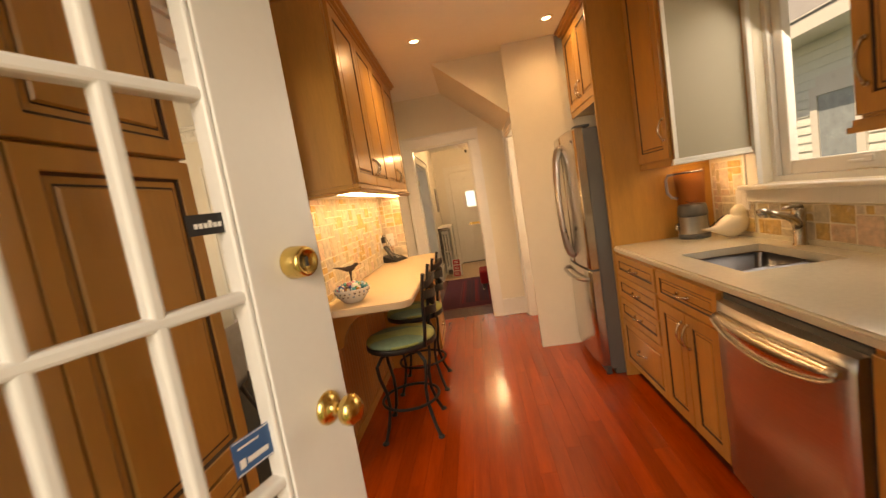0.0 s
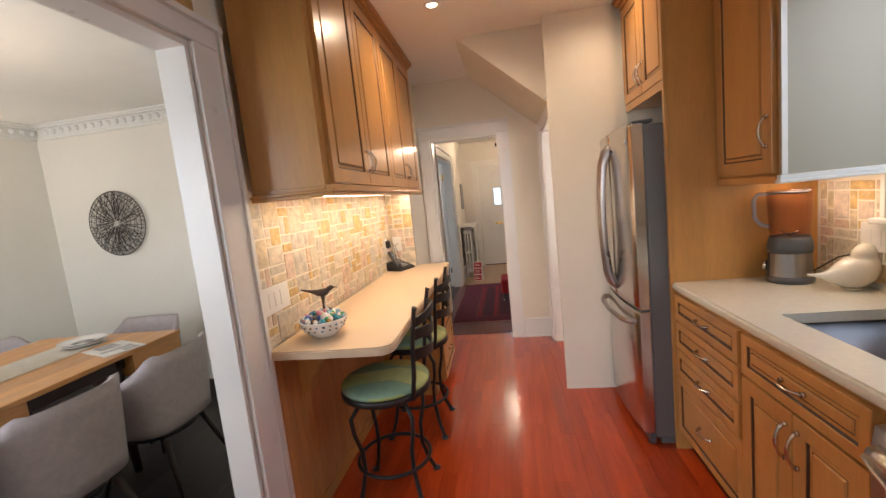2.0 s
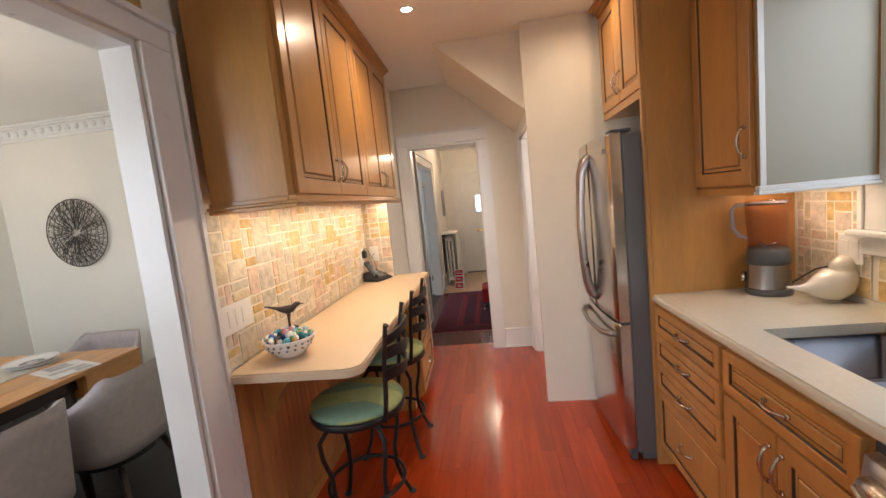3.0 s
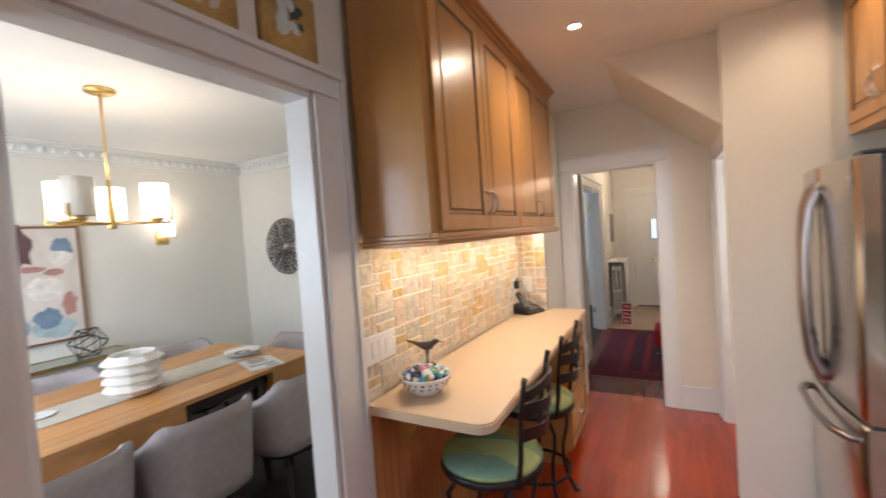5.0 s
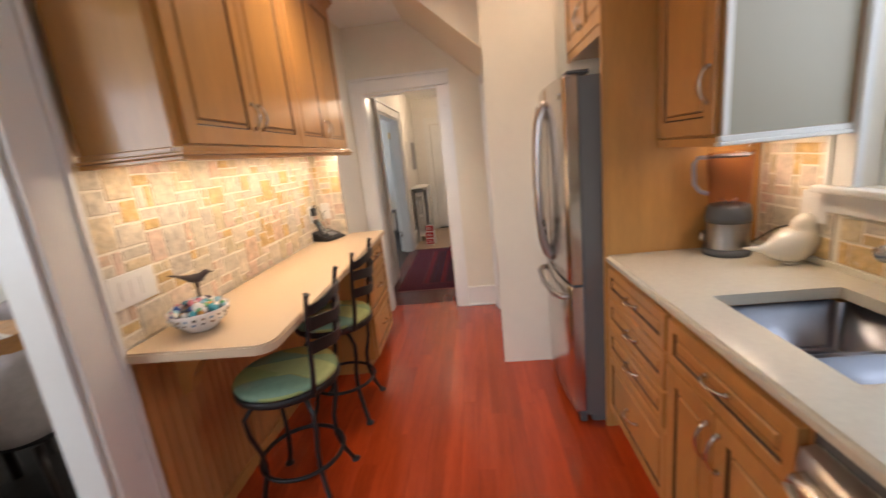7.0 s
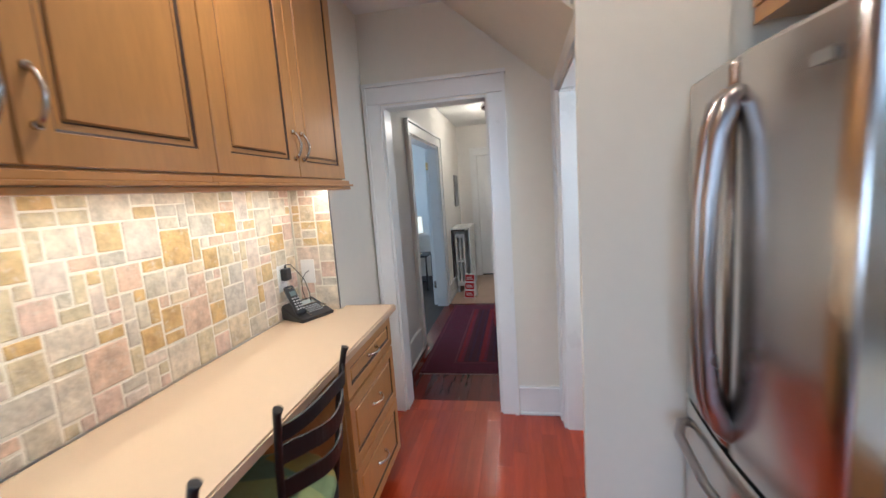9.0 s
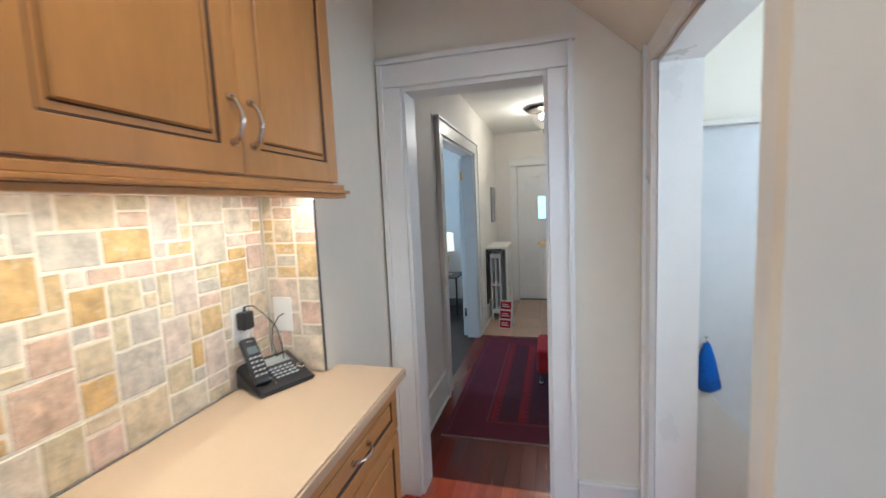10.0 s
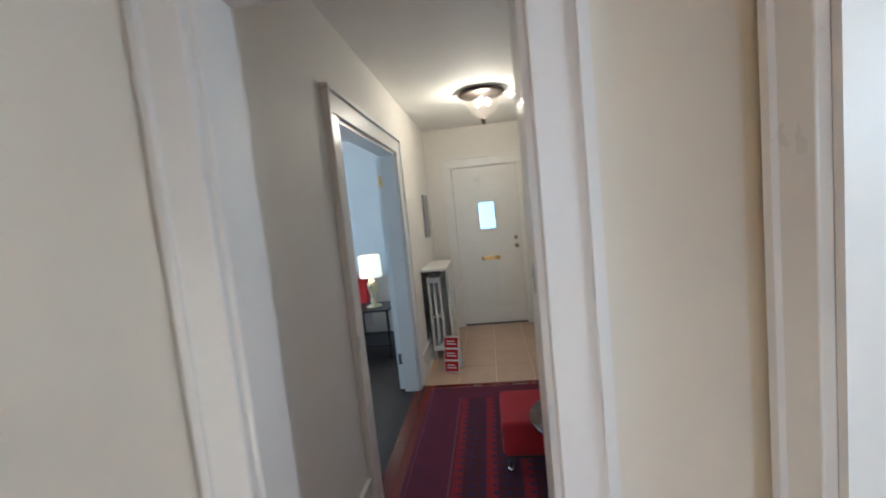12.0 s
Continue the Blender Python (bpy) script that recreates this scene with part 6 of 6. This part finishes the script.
for a in (0.4, 2.5, 4.6):
    part("bulb", lathe([(0.0, 0.0), (0.016, 0.01), (0.024, 0.035), (0.018, 0.06), (0.0, 0.07)], 12, at=(0.055 * math.cos(a), 0.055 * math.sin(a), 2.40)), glow("hall_bulb_glass", (1.0, 0.86, 0.66), 9.0), lampb)
part("finial", lathe([(0.0, 2.295), (0.022, 2.29), (0.026, 2.278), (0.012, 2.27), (0.020, 2.258), (0.014, 2.245), (0.0, 2.235)], 14), surface("dark_bronze_finial", (0.05, 0.032, 0.022), 0.35, 0.7), lampb)
det = solid("smoke_detector", lathe([(0.0, 0.0), (0.055, 0.0), (0.055, -0.02), (0.045, -0.034), (0.0, -0.036)], 24), WHITE, "white round smoke detector on the ceiling", "smoke detector", "", pose(0.50, 8.0, HALL_CEIL))


def rug_material():
    m, t, b = nodes_of("red_oriental_wool")
    co = t.nodes.new("ShaderNodeTexCoord")
    mp = node(t, "ShaderNodeMapping", Scale=(1, 1, 1))
    t.links.new(co.outputs["Object"], mp.inputs["Vector"])
    vo = t.nodes.new("ShaderNodeTexVoronoi")
    vo.distance = "MANHATTAN"
    vo.inputs["Scale"].default_value = 15.0
    vo.inputs["Randomness"].default_value = 0.05
    t.links.new(mp.outputs[0], vo.inputs["Vector"])
    motif = t.nodes.new("ShaderNodeMath")
    motif.operation = "LESS_THAN"
    motif.inputs[1].default_value = 0.36
    t.links.new(vo.outputs["Distance"], motif.inputs[0])
    eye = t.nodes.new("ShaderNodeMath")
    eye.operation = "LESS_THAN"
    eye.inputs[1].default_value = 0.12
    t.links.new(vo.outputs["Distance"], eye.inputs[0])
    sx = t.nodes.new("ShaderNodeSeparateXYZ")
    t.links.new(co.outputs["Object"], sx.inputs[0])
    wv = t.nodes.new("ShaderNodeMath")
    wv.operation = "MULTIPLY"
    wv.inputs[1].default_value = 2 * math.pi / 0.2
    t.links.new(sx.outputs[0], wv.inputs[0])
    sn = t.nodes.new("ShaderNodeMath")
    sn.operation = "SINE"
    t.links.new(wv.outputs[0], sn.inputs[0])
    rp = t.nodes.new("ShaderNodeValToRGB")
    rp.color_ramp.elements[0].position, rp.color_ramp.elements[0].color = 0.35, (0.05, 0.003, 0.012, 1)
    rp.color_ramp.elements[1].position, rp.color_ramp.elements[1].color = 0.75, (0.19, 0.004, 0.010, 1)
    t.links.new(sn.outputs[0], rp.inputs[0])
    m1, m2 = t.nodes.new("ShaderNodeMixRGB"), t.nodes.new("ShaderNodeMixRGB")
    t.links.new(motif.outputs[0], m1.inputs[0])
    t.links.new(rp.outputs[0], m1.inputs[1])
    m1.inputs[2].default_value = (0.022, 0.010, 0.050, 1)
    t.links.new(eye.outputs[0], m2.inputs[0])
    t.links.new(m1.outputs[0], m2.inputs[1])
    m2.inputs[2].default_value = (0.10, 0.05, 0.07, 1)
    nz = node(t, "ShaderNodeTexNoise", Scale=9.0, Detail=5.0)
    t.links.new(co.outputs["Object"], nz.inputs["Vector"])
    hs = t.nodes.new("ShaderNodeHueSaturation")
    mr = node(t, "ShaderNodeMapRange")
    mr.inputs[3].default_value, mr.inputs[4].default_value = 0.7, 1.35
    t.links.new(nz.outputs["Fac"], mr.inputs[0])
    t.links.new(mr.outputs[0], hs.inputs["Value"])
    t.links.new(m2.outputs[0], hs.inputs["Color"])
    t.links.new(hs.outputs[0], b.inputs["Base Color"])
    b.inputs["Roughness"].default_value = 0.95
    n3 = node(t, "ShaderNodeTexNoise", Scale=380.0)
    t.links.new(co.outputs["Object"], n3.inputs["Vector"])
    bp = node(t, "ShaderNodeBump", Strength=0.6, Distance=0.006)
    t.links.new(n3.outputs["Fac"], bp.inputs["Height"])
    t.links.new(bp.outputs[0], b.inputs["Normal"])
    return m


RUGEDGE = surface("dark_red_wool", (0.085, 0.004, 0.020), 0.95, var=0.3, scale=12, bump=0.5, bump_scale=350)
RUGLINE = surface("dusky_rose_wool", (0.16, 0.035, 0.045), 0.95, var=0.3, scale=40, bump=0.5, bump_scale=350)
rug = thing("hall_rug", pose(0.0, 5.39, 0.0005), "long dark red oriental runner rug with a pale fringe", "rug")
part("field", cbox(-0.17, 0.36, 0.22, 1.78, 0, 0.009), rug_material(), rug)
part("border", boxes([(-0.455, -0.1705, 0, 2.0, 0, 0.0088), (0.3605, 0.60, 0, 2.0, 0, 0.0088), (-0.17, 0.36, 0, 0.2195, 0, 0.0088), (-0.17, 0.36, 1.7805, 2.0, 0, 0.0088)]), RUGEDGE, rug)
part("border_line", boxes([(-0.195, -0.183, 0.2, 1.8, 0.0089, 0.0098), (0.372, 0.384, 0.2, 1.8, 0.0089, 0.0098), (-0.195, 0.384, 0.188, 0.2, 0.0089, 0.0098), (-0.43, -0.422, 0.03, 1.97, 0.0089, 0.0098)]), RUGLINE, rug)
part("fringe", boxes([(-0.455 + 0.0132 * k, -0.449 + 0.0132 * k, -0.02, 0.0, 0, 0.004) for k in range(80)] + [(-0.455 + 0.0132 * k, -0.449 + 0.0132 * k, 2.0, 2.02, 0, 0.004) for k in range(80)]), surface("pale_fringe", (0.42, 0.28, 0.24), 0.9), rug)["kind"] = "stuff"

rad = thing("radiator", pose(-0.545, 8.10, 0), "white cast-iron column radiator", "radiator")
for k in range(9):
    y = 0.035 + 0.062 * k
    sec = part("section", boxes([(0.03, 0.058, y - 0.022, y + 0.022, 0.11, 0.84), (0.085, 0.113, y - 0.022, y + 0.022, 0.11, 0.84), (0.14, 0.168, y - 0.022, y + 0.022, 0.11, 0.84),
                                 (0.03, 0.168, y - 0.024, y + 0.024, 0.80, 0.86), (0.03, 0.168, y - 0.024, y + 0.024, 0.09, 0.15), (0.03, 0.168, y - 0.02, y + 0.02, 0.44, 0.47)], 0.008), TRIM, rad)
for x in (0.045, 0.155):
    for y in (0.035, 0.53):
        part("foot", ctube([(x, y, 0.10), (x, y, 0.03), (x, y, 0.0)], [0.018, 0.013, 0.022], 10), TRIM, rad)
cov = thing("radiator_cover", pose(-0.558, 8.06, 0), "white radiator cover with a marble-look top and open black-edged end", "radiator cover")
part("top", cbox(0.0, 0.27, 0.0, 0.70, 0.925, 0.953, bevel=0.004), WHITE, cov)
part("front_panel", cbox(0.245, 0.262, 0.06, 0.69, 0.03, 0.9245, bevel=0.002), TRIM, cov)
part("end_edging", boxes([(0.002, 0.014, 0.0, 0.012, 0.06, 0.9245), (0.014, 0.20, 0.0, 0.012, 0.906, 0.9245)]), IRON, cov)
mir = thing("wall_mirror", pose(-0.559, 8.62, 1.24), "small dark-framed wall picture above the radiator", "picture")
part("frame", boxes([(0, 0.022, 0, 0.30, 0, 0.022), (0, 0.022, 0, 0.30, 0.458, 0.48), (0, 0.022, 0, 0.022, 0.022, 0.458), (0, 0.022, 0.278, 0.30, 0.022, 0.458)]), surface("pewter_frame", (0.30, 0.29, 0.28), 0.4, 0.4), mir)
part("picture", cbox(0, 0.012, 0.0225, 0.2775, 0.0225, 0.4575), surface("grey_landscape_print", (0.30, 0.30, 0.32), 0.4, var=0.5, scale=7), mir)
sg = thing("floor_sign", pose(-0.305, 7.74, 0.0, 0, 0, -12), "small red folding floor sign with white lettering bars", "sign")
tilt = pose(0, 0, 0, -12, 0, 0)
SIGNRED = surface("red_sign_board", (0.42, 0.006, 0.014), 0.7, var=0.06)
part("board", cbox(-0.075, 0.075, 0.0, 0.006, 0.003, 0.335, bevel=0.002), WHITE, sg, "", tilt)
for z0, z1 in ((0.232, 0.325), (0.122, 0.215), (0.012, 0.105)):
    pnl = part("red_block", cbox(-0.067, 0.067, -0.0012, -0.0002, z0, z1), SIGNRED, sg, "", tilt)
    part("lettering", boxes([(-0.045, 0.030, -0.0024, -0.0014, z0 + 0.054, z0 + 0.063), (-0.045, 0.045, -0.0024, -0.0014, z0 + 0.030, z0 + 0.039)]), WHITE, pnl)
part("rear_board", cbox(-0.075, 0.075, 0.0, 0.006, 0.003, 0.335), WHITE, sg, "", Matrix.Translation((0, 0.145, 0)) @ pose(0, 0, 0, 12, 0, 0))

ott = thing("footstool", pose(0.315, 6.42, 0.0095), "low red velvet footstool with black legs", "footstool")
part("seat", cbox(-0.19, 0.19, -0.22, 0.22, 0.10, 0.300, bevel=0.03, seg=3), RED, ott)
part("frame", cbox(-0.165, 0.165, -0.195, 0.195, 0.08, 0.1, bevel=0.004), DARKLEG, ott)
for sx in (-1, 1):
    for sy in (-1, 1):
        leg = part("leg", ctube([(sx * 0.145, sy * 0.175, 0.08), (sx * 0.155, sy * 0.185, 0.03)], [0.020, 0.014], 10), DARKLEG, ott)
        part("caster", lathe([(0, 0), (0.015, 0.004), (0.018, 0.015), (0.015, 0.026), (0, 0.03)], 12, at=(sx * 0.155, sy * 0.185, 0)), NICKEL, leg)
MAHOGANY = surface("polished_mahogany", (0.055, 0.020, 0.012), 0.16, var=0.3, scale=4, stretch=(6, 1, 1), coat=0.5)
rt = thing("round_side_table", pose(0.53, 6.04, 0.0), "small polished mahogany round side table", "side table")
part("top", lathe([(0.0, 0.405), (0.232, 0.405), (0.252, 0.412), (0.258, 0.424), (0.252, 0.434), (0.0, 0.436)], 40), MAHOGANY, rt)
part("column", lathe([(0.0, 0.10), (0.035, 0.10), (0.045, 0.16), (0.022, 0.24), (0.030, 0.36), (0.05, 0.404), (0.0, 0.4045)], 18), MAHOGANY, rt)
for k in range(3):
    a = radians(30 + 120 * k)
    part("leg", ctube([(0.02 * math.cos(a), 0.02 * math.sin(a), 0.13), (0.09 * math.cos(a), 0.09 * math.sin(a), 0.10), (0.15 * math.cos(a), 0.15 * math.sin(a), 0.0095 + 0.012)], [0.02, 0.017, 0.012], 10), MAHOGANY, rt)

# living room glimpsed through its doorway
leaf = thing("living_room_door", pose(-0.712, 7.415, 0, 0, 0, 93), "white panelled living room door standing open", "door")
part("leaf", cbox(0.0, 0.75, -0.02, 0.02, 0.01, 2.0, bevel=0.003), TRIM, leaf)
for z, m in ((1.81, BRASS), (0.29, NICKEL)):
    part("hinge", boxes([(-0.034, 0.004, -0.030, 0.0, z - 0.045, z + 0.045)], 0.002), m, leaf)
st = thing("side_table", pose(-1.20, 8.45, 0), "black metal side table in the living room", "side table")
part("top", cbox(-0.22, 0.22, -0.22, 0.22, 0.515, 0.54, bevel=0.004), IRON, st)
for sx in (-1, 1):
    for sy in (-1, 1):
        part("leg", cbox(sx * 0.20 - 0.011, sx * 0.20 + 0.011, sy * 0.20 - 0.011, sy * 0.20 + 0.011, 0, 0.515), IRON, st)
part("shelf", cbox(-0.2, 0.2, -0.2, 0.2, 0.13, 0.145), IRON, st)
tl = thing("table_lamp", pose(-1.18, 8.42, 0.541), "table lamp with a lit cream drum shade", "lamp")
part("base", lathe([(0.0, 0.0), (0.085, 0.0), (0.085, 0.012), (0.03, 0.03), (0.022, 0.12), (0.05, 0.20), (0.055, 0.26), (0.02, 0.32), (0.0, 0.33)], 24), surface("pale_gold_base", (0.55, 0.48, 0.30), 0.3, 0.5), tl)
part("shade", lathe([(0.125, 0.335), (0.118, 0.575), (0.115, 0.575), (0.122, 0.335)], 28), glow("lit_linen_shade", (1.0, 0.86, 0.60), 0.9), tl)
sofa = thing("sofa", pose(-2.0, 8.9, 0), "pale sofa with a red cushion in the living room", "sofa")
part("seat", cbox(-0.55, 0.55, -0.4, 0.3, 0.1, 0.44, bevel=0.04, seg=3), FABRIC, sofa)
part("backrest", cbox(-0.55, 0.55, 0.1, 0.35, 0.44, 0.85, bevel=0.05, seg=3), FABRIC, sofa)
cu = solid("cushion", cbox(-0.2, 0.2, -0.06, 0.06, -0.2, 0.2, bevel=0.05, seg=3), RED, "red velvet cushion on the sofa", "cushion", "", pose(-1.52, 8.70, 0.66, -12, 0, 10))

# basement stair opening
SW = surface("pale_stair_paint", (0.62, 0.60, 0.53), 0.6, var=0.05)
solid("stairwell_ceiling", cbox(0.80, 1.76, 3.80, 4.818, 2.30, 2.36), CEILING, "white painted stairwell ceiling", "ceiling")
solid("stairwell_ledge", cbox(0.80, 1.76, 4.70, 4.739, 1.742, 1.764, bevel=0.003), SW, "cream painted ledge along the stairwell wall", "ledge")
broom = thing("hanging_duster", pose(0.855, 4.72, -0.09), "blue duster with a striped handle hanging on the wall", "duster")
part("head", lathe([(0.0, 0.0), (0.030, 0.0), (0.052, 0.02), (0.030, 0.13), (0.012, 0.19), (0.0, 0.195)], 16, at=(0, 0, 0.80)), surface("blue_microfibre", (0.01, 0.10, 0.45), 0.8, var=0.3, scale=60, bump=0.6, bump_scale=200), broom)
for k in range(9):
    part("handle_band", ctube([(0, 0, 0.80 - 0.05 * k - 0.0005), (0, 0, 0.75 - 0.05 * k)], 0.012, 10), WHITE if k % 2 else BLACK, broom)
part("hook", ctube([(0, 0.02, 1.01), (0, 0.0, 1.015), (0, -0.004, 0.995)], 0.004, 6), NICKEL, broom)
sill = thing("stair_stringer", pose(0.80, 4.73, 0), "pale painted sloping stair skirt board", "stair skirt", kind="structure")
bm = bmesh.new()
a = [bm.verts.new((x, -0.03, z)) for x, z in ((0.0, 0.78), (0.6, 0.05), (0.6, -0.25), (0.0, -0.12))]
b = [bm.verts.new((x, 0.008, z)) for x, z in ((0.0, 0.78), (0.6, 0.05), (0.6, -0.25), (0.0, -0.12))]
bm.faces.new(a)
bm.faces.new(b[::-1])
for k in range(4):
    bm.faces.new((a[k], b[k], b[(k + 1) % 4], a[(k + 1) % 4]))
bmesh.ops.recalc_face_normals(bm, faces=bm.faces[:])
part("board", bm, SW, sill)

# ---- floorboards and wall tiles ----


def planks(floor, x0, x1, y0, y1, width, lengths, material, seed, skip=()):
    rng = random.Random(seed)
    meshes = {}
    x = x0
    while x < x1 - 0.01:
        y = y0 - rng.random() * 0.65
        while y < y1:
            L = rng.choice(lengths)
            if y1 - y - L < 0.05:
                L = y1 - y + 0.001
            a, b = max(y, y0), min(y + L, y1)
            if b - a > 0.03 and not any(s[0] < x + width / 2 < s[1] and s[2] <= a and b <= s[3] for s in skip):
                key = round(b - a, 3)
                if key not in meshes:
                    bm = cbox(0.0003, width - 0.0003, 0.0004, key - 0.0004, -0.011, 0.0)
                    bmesh.ops.bevel(bm, geom=[e for e in bm.edges if all(v.co.z > -0.001 for v in e.verts)], offset=0.0004, segments=1, affect="EDGES")
                    meshes[key] = mesh_of("plank", bm, material)
                ob = new("plank", meshes[key])
                ob.parent, ob.matrix_basis = floor, Matrix.Translation((x, a, 0))
            y += L
        x += width


def stone_tiles(name, m, nu, nv, module, seed, label, holes=()):
    """Random ashlar of tumbled stone: local x along the wall, y out of it, z up."""
    rng = random.Random(seed)
    t = thing(name, m, label, "backsplash", kind="structure")
    part("grout_bed", cbox(0, nu * module, 0.0, 0.0072, 0, nv * module), GROUT, t)
    used = [[False] * nv for _ in range(nu)]
    for u, v, w, h in holes:
        for i in range(u, u + w):
            for j in range(v, v + h):
                used[i][j] = True
    shapes, kinds = {}, [(2, 2), (2, 2), (3, 2), (2, 1), (3, 1), (2, 1), (1, 2), (1, 1), (3, 2), (2, 3), (3, 3), (2, 1)]
    for j in range(nv):
        for i in range(nu):
            if used[i][j]:
                continue
            picks = kinds[:]
            rng.shuffle(picks)
            for w, h in picks + [(1, 1)]:
                if i + w <= nu and j + h <= nv and not any(used[a][b] for a in range(i, i + w) for b in range(j, j + h)):
                    break
            for a in range(i, i + w):
                for b in range(j, j + h):
                    used[a][b] = True
            variant = rng.randrange(3)
            key = (w, h, variant)
            if key not in shapes:
                g = 0.0026
                bm = cbox(g, w * module - g, 0.003, 0.0098, g, h * module - g)
                top = [v for v in bm.verts if v.co.y > 0.009]
                for vert in bm.verts:
                    vert.co.x += rng.uniform(-0.0020, 0.0020)
                    vert.co.z += rng.uniform(-0.0020, 0.0020)
                bmesh.ops.bevel(bm, geom=[e for e in bm.edges if any(v in top for v in e.verts)], offset=0.0032, segments=1, affect="EDGES")
                shapes[key] = mesh_of("tile", bm, STONE)
            ob = new("tile", shapes[key])
            ob.parent = t
            ob.matrix_basis = Matrix.Translation((i * module, rng.uniform(-0.0012, 0.0008), j * module))
    return t


stone_tiles("backsplash_bar", Matrix.Translation((LX, 4.194, 0.9155)) @ R270, 47, 15, 0.0424, 3, "tumbled travertine tile backsplash in cream, ochre and rose")
stone_tiles("backsplash_return", pose(-0.532, 4.205, 0.9155, 0, 0, 180), 5, 15, 0.0424, 5, "tumbled travertine tiles on the wall return")
stone_tiles("backsplash_sink", Matrix.Translation((RX, 0.16, 0.9445)) @ R90, 55, 4, 0.0424, 7, "tumbled travertine tile backsplash behind the sink")
stone_tiles("backsplash_corner", Matrix.Translation((RX, 2.5225, 0.9445)) @ R90, 9, 10, 0.0424, 9, "tumbled travertine tile backsplash beside the window")
solid("tile_trim", cbox(-0.5315, -0.5285, 4.1925, 4.2045, 0.9155, 1.53), surface("grey_metal_trim", (0.16, 0.145, 0.13), 0.4, 0.5), "thin grey metal trim along the edge of the tiles", "trim")
kf = thing("floor_kitchen", pose(0, 0, 0), "glossy red cherry floorboards", "floor", kind="structure")
planks(kf, LX, 1.16, 0.10, 4.82, 0.0835, (0.75, 0.9, 1.2, 1.5), CHERRY, 1)
planks(kf, LX + 0.0835 * 4, 0.24, 4.82, 4.96, 0.0835, (2.0,), CHERRY, 6)
# same boards as in the kitchen, shaded through their colour
hf = thing("floor_hall", pose(0, 0, 0), "glossy red cherry hall floorboards, coloured darker for the dim hall", "floor", kind="structure")
planks(hf, LX + 0.0835 * 2, 0.78, 4.9605, 7.48, 0.0835, (0.75, 0.9, 1.2, 1.5), DIM_CHERRY, 2)
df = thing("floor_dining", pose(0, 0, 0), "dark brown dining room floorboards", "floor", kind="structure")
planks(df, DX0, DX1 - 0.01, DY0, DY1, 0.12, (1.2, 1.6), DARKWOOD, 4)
vf = thing("floor_vestibule", pose(0, 0, 0), "beige stone tiles by the front door", "floor", kind="structure")
part("grout", cbox(-0.56, 0.78, 7.48, 9.42, -0.12, -0.008), GROUT, vf)
tm = mesh_of("tile", cbox(0.002, 0.333, 0.002, 0.386, -0.0078, -0.001, bevel=0.002, seg=1), TILE)
for i in range(4):
    for j in range(5):
        ob = new("tile", tm)
        ob.parent, ob.matrix_basis = vf, Matrix.Translation((-0.56 + 0.335 * i, 7.482 + 0.388 * j, 0))
